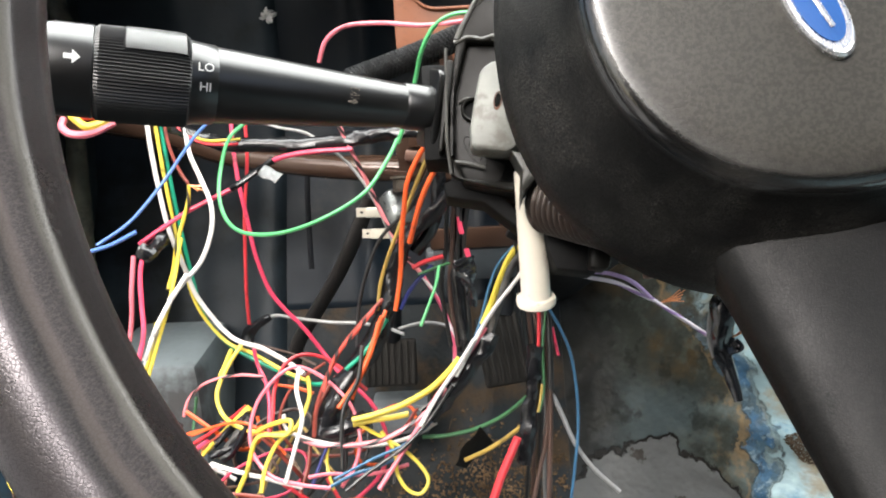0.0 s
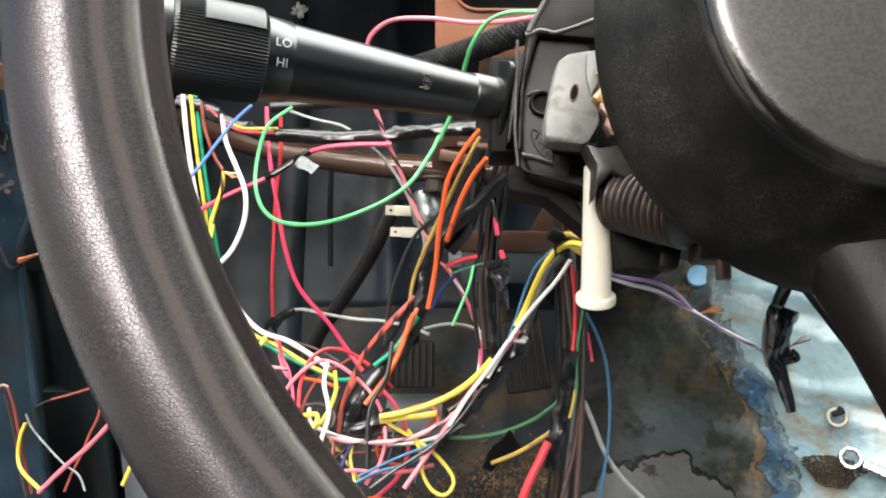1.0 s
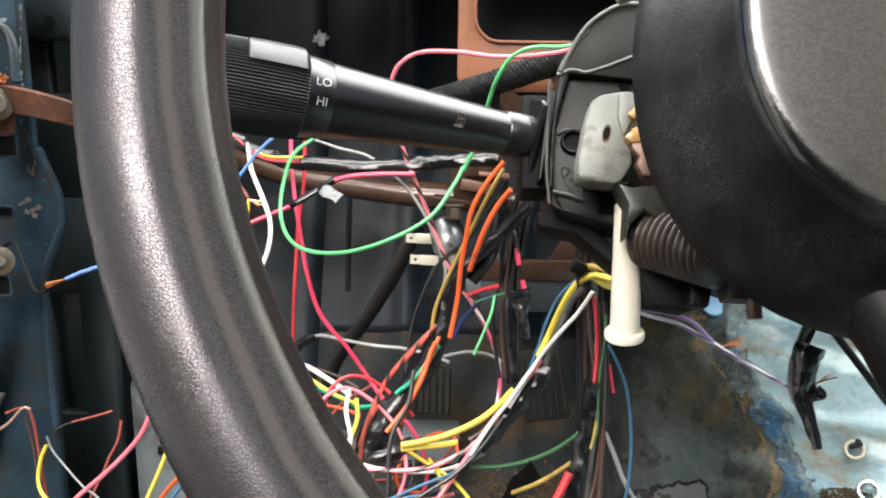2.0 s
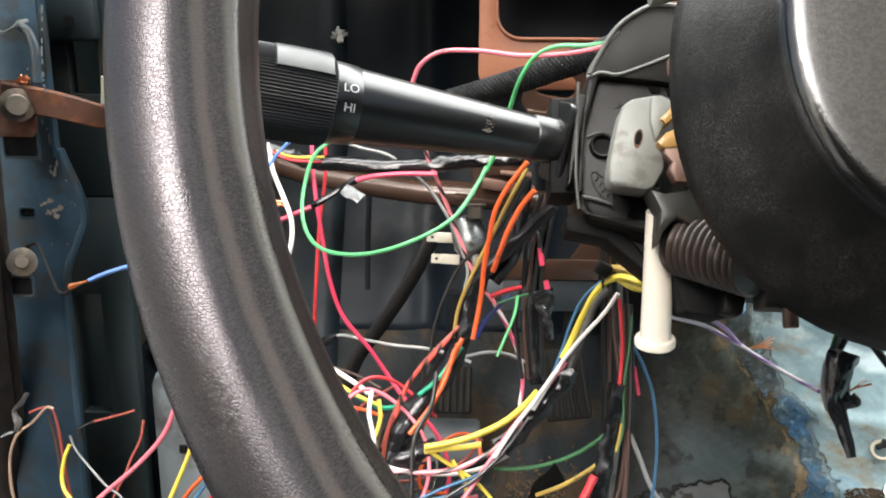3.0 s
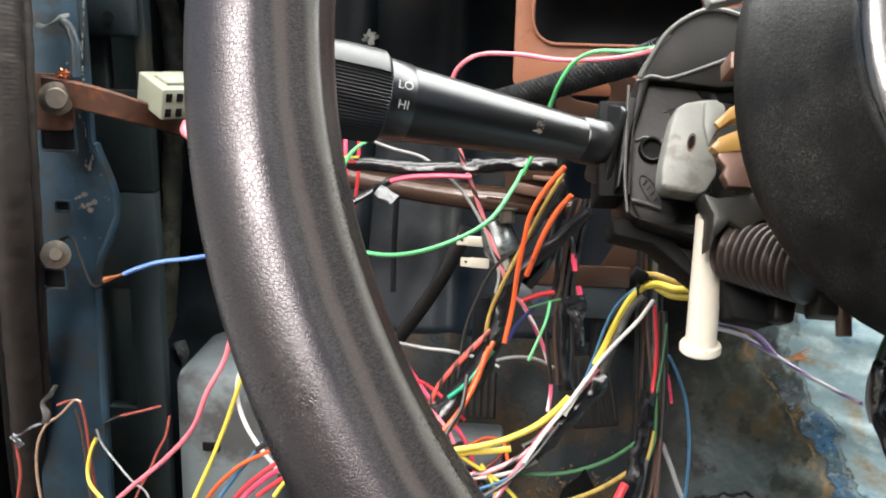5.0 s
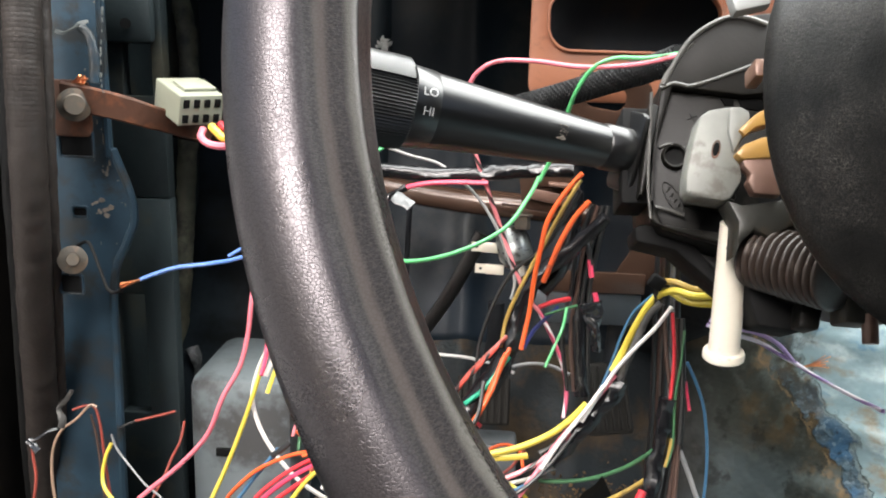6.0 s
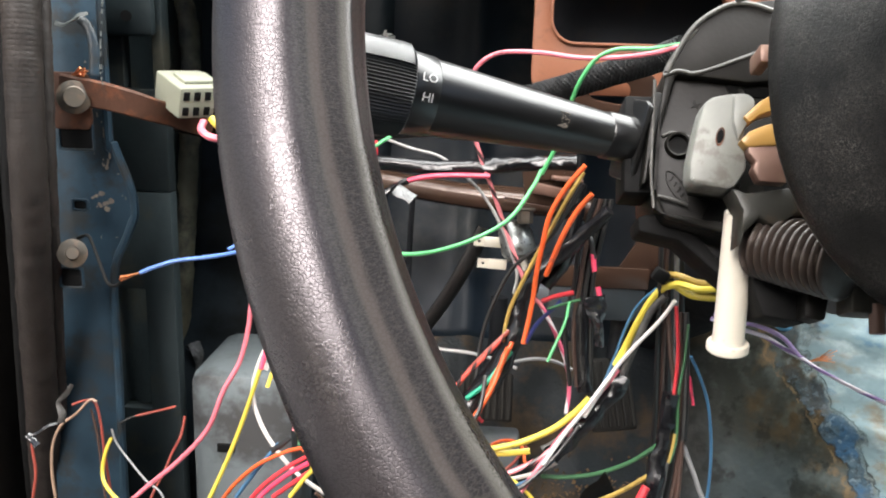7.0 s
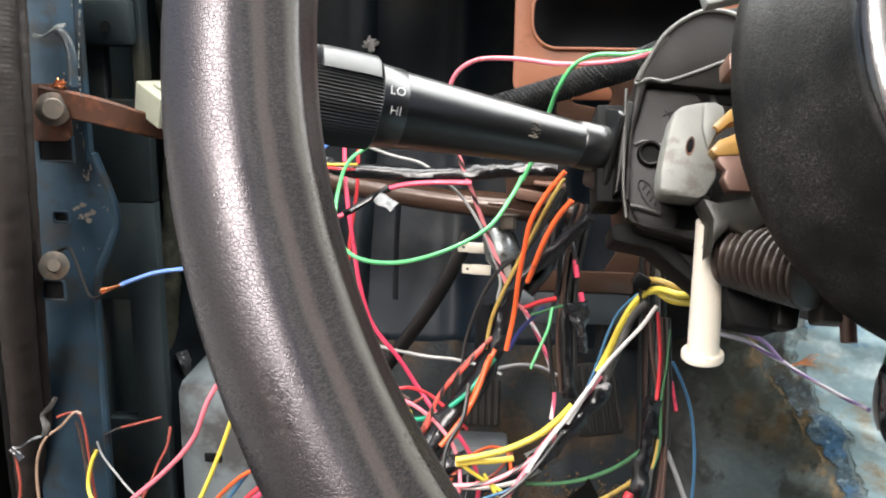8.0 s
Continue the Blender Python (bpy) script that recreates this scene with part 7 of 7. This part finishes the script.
for mm, rr, lab, pts in ((W_ORANGE, 0.00129, "dull orange wire fanning from the tangle", [(-0.1520, 0.4495, 0.4265), (-0.1671, 0.4497, 0.4226), (-0.1858, 0.4493, 0.4128), (-0.2001, 0.4502, 0.3991), (-0.2096, 0.4517, 0.3863)]), (W_STEELBLUE, 0.00129, "pale blue wire fanning from the tangle", [(-0.1759, 0.4575, 0.4228), (-0.1823, 0.4550, 0.4144), (-0.1902, 0.4521, 0.4043), (-0.1998, 0.4483, 0.3909)]), (W_RED, 0.00144, "red wire fanning from the tangle", [(-0.1486, 0.4446, 0.4264), (-0.1659, 0.4440, 0.4159), (-0.1807, 0.4423, 0.4038), (-0.1915, 0.4435, 0.3905)]), (W_CRIMSON, 0.00160, "crimson wire fanning from the tangle", [(-0.1487, 0.4389, 0.4244), (-0.1650, 0.4403, 0.4132), (-0.1789, 0.4416, 0.4007), (-0.1852, 0.4394, 0.3934)]), (W_RED, 0.00152, "red wire fanning low from the tangle", [(-0.1479, 0.4380, 0.4203), (-0.1609, 0.4368, 0.4104), (-0.1742, 0.4365, 0.3996)]), (W_YELLOW, 0.00137, "yellow wire fanning from the tangle", [(-0.1439, 0.4344, 0.4260), (-0.1543, 0.4342, 0.4148), (-0.1633, 0.4327, 0.4025)]), (W_DKGREEN, 0.00106, "dark green wire of the tangle", [(-0.1636, 0.4719, 0.4369), (-0.1655, 0.4690, 0.4251), (-0.1651, 0.4624, 0.4191)]), (W_BLACK, 0.00198, "black wire knot on the white one", [(-0.1682, 0.4542, 0.4286), (-0.1735, 0.4508, 0.4245), (-0.1780, 0.4499, 0.4218)])):
    wire("fan_wire", pts, rr, mm, lab)

# ---- the tangle on the floor ----
for mm, rr, lab, pts in (
    (W_PINK, 0.00137, "pink wire in a wide loop", [(-0.0727, 0.3981, 0.4159), (-0.0890, 0.3986, 0.4185), (-0.1048, 0.4041, 0.4207), (-0.1146, 0.4113, 0.4286), (-0.1181, 0.4194, 0.4395), (-0.1143, 0.4286, 0.4533), (-0.1031, 0.4372, 0.4648), (-0.0922, 0.4431, 0.4668), (-0.0766, 0.4411, 0.4585), (-0.0629, 0.4327, 0.4459), (-0.0583, 0.4236, 0.4316), (-0.0604, 0.4123, 0.4210), (-0.0674, 0.4028, 0.4134)]),
    (W_RED, 0.00137, "red wire hooked through the loop", [(-0.1078, 0.4187, 0.4361), (-0.1063, 0.4265, 0.4455), (-0.1059, 0.4349, 0.4567), (-0.1014, 0.4432, 0.4674), (-0.0919, 0.4496, 0.4714), (-0.0793, 0.4538, 0.4670), (-0.0660, 0.4514, 0.4574), (-0.0557, 0.4490, 0.4479)]),
    (W_WHITE, 0.0015, "thick white wire end hanging in the tangle", [(-0.0913, 0.4383, 0.4679), (-0.0914, 0.4259, 0.4606), (-0.0880, 0.4172, 0.4480), (-0.0912, 0.4086, 0.4361), (-0.0964, 0.3988, 0.4197)]),
    (W_WHITE, 0.00144, "white wire sweeping under the tangle", [(-0.1003, 0.4268, 0.4458), (-0.0988, 0.4245, 0.4377), (-0.0872, 0.4231, 0.4318), (-0.0687, 0.4223, 0.4278), (-0.0468, 0.4207, 0.4279), (-0.0294, 0.4193, 0.4329), (-0.0153, 0.4197, 0.4407)]),
    (W_YELLOW, 0.00167, "yellow wire down through the tangle", [(-0.1340, 0.4788, 0.4672), (-0.1403, 0.4659, 0.4585), (-0.1443, 0.4526, 0.4483), (-0.1398, 0.4430, 0.4398), (-0.1293, 0.4339, 0.4361), (-0.1131, 0.4283, 0.4337), (-0.0963, 0.4241, 0.4361)]),
    (W_YELLOW, 0.00152, "yellow wire bent in the tangle", [(-0.0877, 0.4417, 0.4614), (-0.0866, 0.4338, 0.4514), (-0.0922, 0.4205, 0.4414), (-0.1022, 0.4134, 0.4354), (-0.1086, 0.4049, 0.4238), (-0.1096, 0.3972, 0.4151)]),
    (W_YELLOW, 0.00167, "yellow wire humped in the tangle", [(-0.1181, 0.4235, 0.4355), (-0.1075, 0.4205, 0.4426), (-0.0947, 0.4168, 0.4469), (-0.0970, 0.4129, 0.4406), (-0.1127, 0.4142, 0.4388), (-0.1194, 0.4092, 0.4215), (-0.1260, 0.4055, 0.4086)]),
    (S_PINKBLACK, 0.00122, "pink wire with a taped tail", [(-0.1176, 0.4598, 0.4539), (-0.1308, 0.4601, 0.4558), (-0.1441, 0.4595, 0.4544), (-0.1549, 0.4582, 0.4507), (-0.1628, 0.4559, 0.4430), (-0.1661, 0.4532, 0.4336)]),
    (W_CRIMSON, 0.00137, "crimson wire dropping into the tangle", [(-0.1254, 0.4735, 0.4662), (-0.1231, 0.4708, 0.4564), (-0.1182, 0.4640, 0.4502), (-0.1138, 0.4509, 0.4402), (-0.1118, 0.4321, 0.4287)]),
    (W_ORANGE, 0.00122, "orange wire in the tangle", [(-0.1063, 0.4449, 0.4553), (-0.0952, 0.4445, 0.4533), (-0.0857, 0.4437, 0.4499)]),
    (W_ORANGE, 0.00114, "dull orange wire low in the tangle", [(-0.1555, 0.4322, 0.4320), (-0.1410, 0.4338, 0.4366), (-0.1254, 0.4299, 0.4402), (-0.1119, 0.4240, 0.4367), (-0.0989, 0.4163, 0.4268)]),
    (W_RED, 0.00129, "red wire end low in the tangle", [(-0.1263, 0.4461, 0.4424), (-0.1357, 0.4440, 0.4356), (-0.1473, 0.4417, 0.4282), (-0.1572, 0.4400, 0.4230)]),
    (W_RUSTRED, 0.00129, "brick red wire low in the tangle", [(-0.1263, 0.4391, 0.4360), (-0.1411, 0.4368, 0.4289), (-0.1516, 0.4346, 0.4216)]),
    (W_WHITE, 0.00160, "white wire along the floor", [(-0.1417, 0.4191, 0.4212), (-0.1269, 0.4136, 0.4191), (-0.1105, 0.4083, 0.4176), (-0.0885, 0.4026, 0.4143)]),
    (W_NAVY, 0.00122, "navy wire down in the tangle", [(-0.0765, 0.4222, 0.4278), (-0.0800, 0.4152, 0.4216), (-0.0839, 0.4074, 0.4127)]),
    (W_YELLOW, 0.00114, "thin yellow wire bowed in the tangle", [(-0.0761, 0.4242, 0.4277), (-0.0771, 0.4179, 0.4199), (-0.0731, 0.4085, 0.4082)]),
    (W_RUSTRED, 0.00137, "brick red wire behind the tangle", [(-0.0725, 0.4464, 0.4586), (-0.0819, 0.4375, 0.4458), (-0.0865, 0.4278, 0.4302), (-0.0877, 0.4192, 0.4178), (-0.0920, 0.4105, 0.4058)]),
    (W_STEELBLUE, 0.00129, "blue-grey wire through the tangle", [(-0.0372, 0.4117, 0.4246), (-0.0493, 0.4084, 0.4212), (-0.0613, 0.4055, 0.4190), (-0.0757, 0.3979, 0.4151)]),
    (W_PINK, 0.00137, "pink wire along the floor", [(-0.0315, 0.4152, 0.4182), (-0.0437, 0.4114, 0.4168), (-0.0588, 0.4090, 0.4167), (-0.0736, 0.4073, 0.4190), (-0.0854, 0.4050, 0.4188)]),
    (W_BLACK, 0.00114, "black wire down through the tangle", [(-0.0540, 0.4289, 0.4319), (-0.0549, 0.4211, 0.4224), (-0.0627, 0.4116, 0.4076)]),
):
    wire("tangle_wire", pts, rr * 0.85, mm, lab, "wires of the tangle")
# a tuft of taped wire ends lying by the rim
tuft = empty("taped_ends", Matrix(), "tuft of black and striped taped wire ends", "harness", "taped harnesses")
for k, pts in enumerate(([(-0.1230, 0.4404, 0.4405), (-0.1329, 0.4382, 0.4332), (-0.1445, 0.4353, 0.4238)], [(-0.1223, 0.4368, 0.4389), (-0.1306, 0.4342, 0.4300), (-0.1407, 0.4307, 0.4181)], [(-0.1235, 0.4342, 0.4368), (-0.1303, 0.4311, 0.4264), (-0.1448, 0.4291, 0.4202)], [(-0.1236, 0.4440, 0.4422), (-0.1386, 0.4400, 0.4289), (-0.1513, 0.4368, 0.4185)], [(-0.1231, 0.4319, 0.4362), (-0.1305, 0.4285, 0.4244), (-0.1380, 0.4269, 0.4192)])):
    part("end", tube(pts, 0.00213, 8, 6, 0.4), (BLACK_TAPE, GREY_TAPE, BLACK_TAPE, W_YELLOW, BLACK_TAPE)[k], tuft)
# short filler strands low in the heap
rng = random.Random(11)
for k, mm in enumerate((W_RUSTRED, W_ORANGE, W_RED, W_OLIVE, W_BROWN, W_BLACK, W_RUSTRED, W_ORANGE, W_BLACK, W_TAN, W_BROWN)):
    c = Vector((rng.uniform(-0.15, -0.05), rng.uniform(0.40, 0.47), rng.uniform(0.365, 0.43)))
    a = rng.uniform(0, 6.28)
    pts = [c + Vector((math.cos(a + j * 0.8) * rng.uniform(0.012, 0.04), math.sin(a + j * 0.8) * 0.025, math.sin(a * 2 + j * 1.1) * rng.uniform(0.01, 0.025) - 0.004 * j)) for j in range(5)]
    wire("heap_wire", pts, rng.uniform(0.0009, 0.0015), mm, "short wire end in the heap of the tangle", "wires of the heap")

# thin strands looping through the tangle
rng = random.Random(17)
for k, mm in enumerate((W_RUSTRED, W_CRIMSON, W_ORANGE, W_BROWN, W_BLACK)):
    c = Vector((rng.uniform(-0.125, -0.03), rng.uniform(0.425, 0.47), rng.uniform(0.40, 0.435)))
    a, r, h = rng.uniform(0, 6.28), rng.uniform(0.014, 0.034), rng.uniform(0.5, 0.9)
    pts = [c + Vector((r * math.cos(a + j * 0.75) * (1 + 0.1 * j), 0.012 * math.sin(a + j), r * h * math.sin(a + j * 0.75) - 0.002 * j)) for j in range(7)]
    wire("loop_wire", pts, rng.uniform(0.0008, 0.0012), mm, "thin wire looping through the tangle", "wires of the tangle")
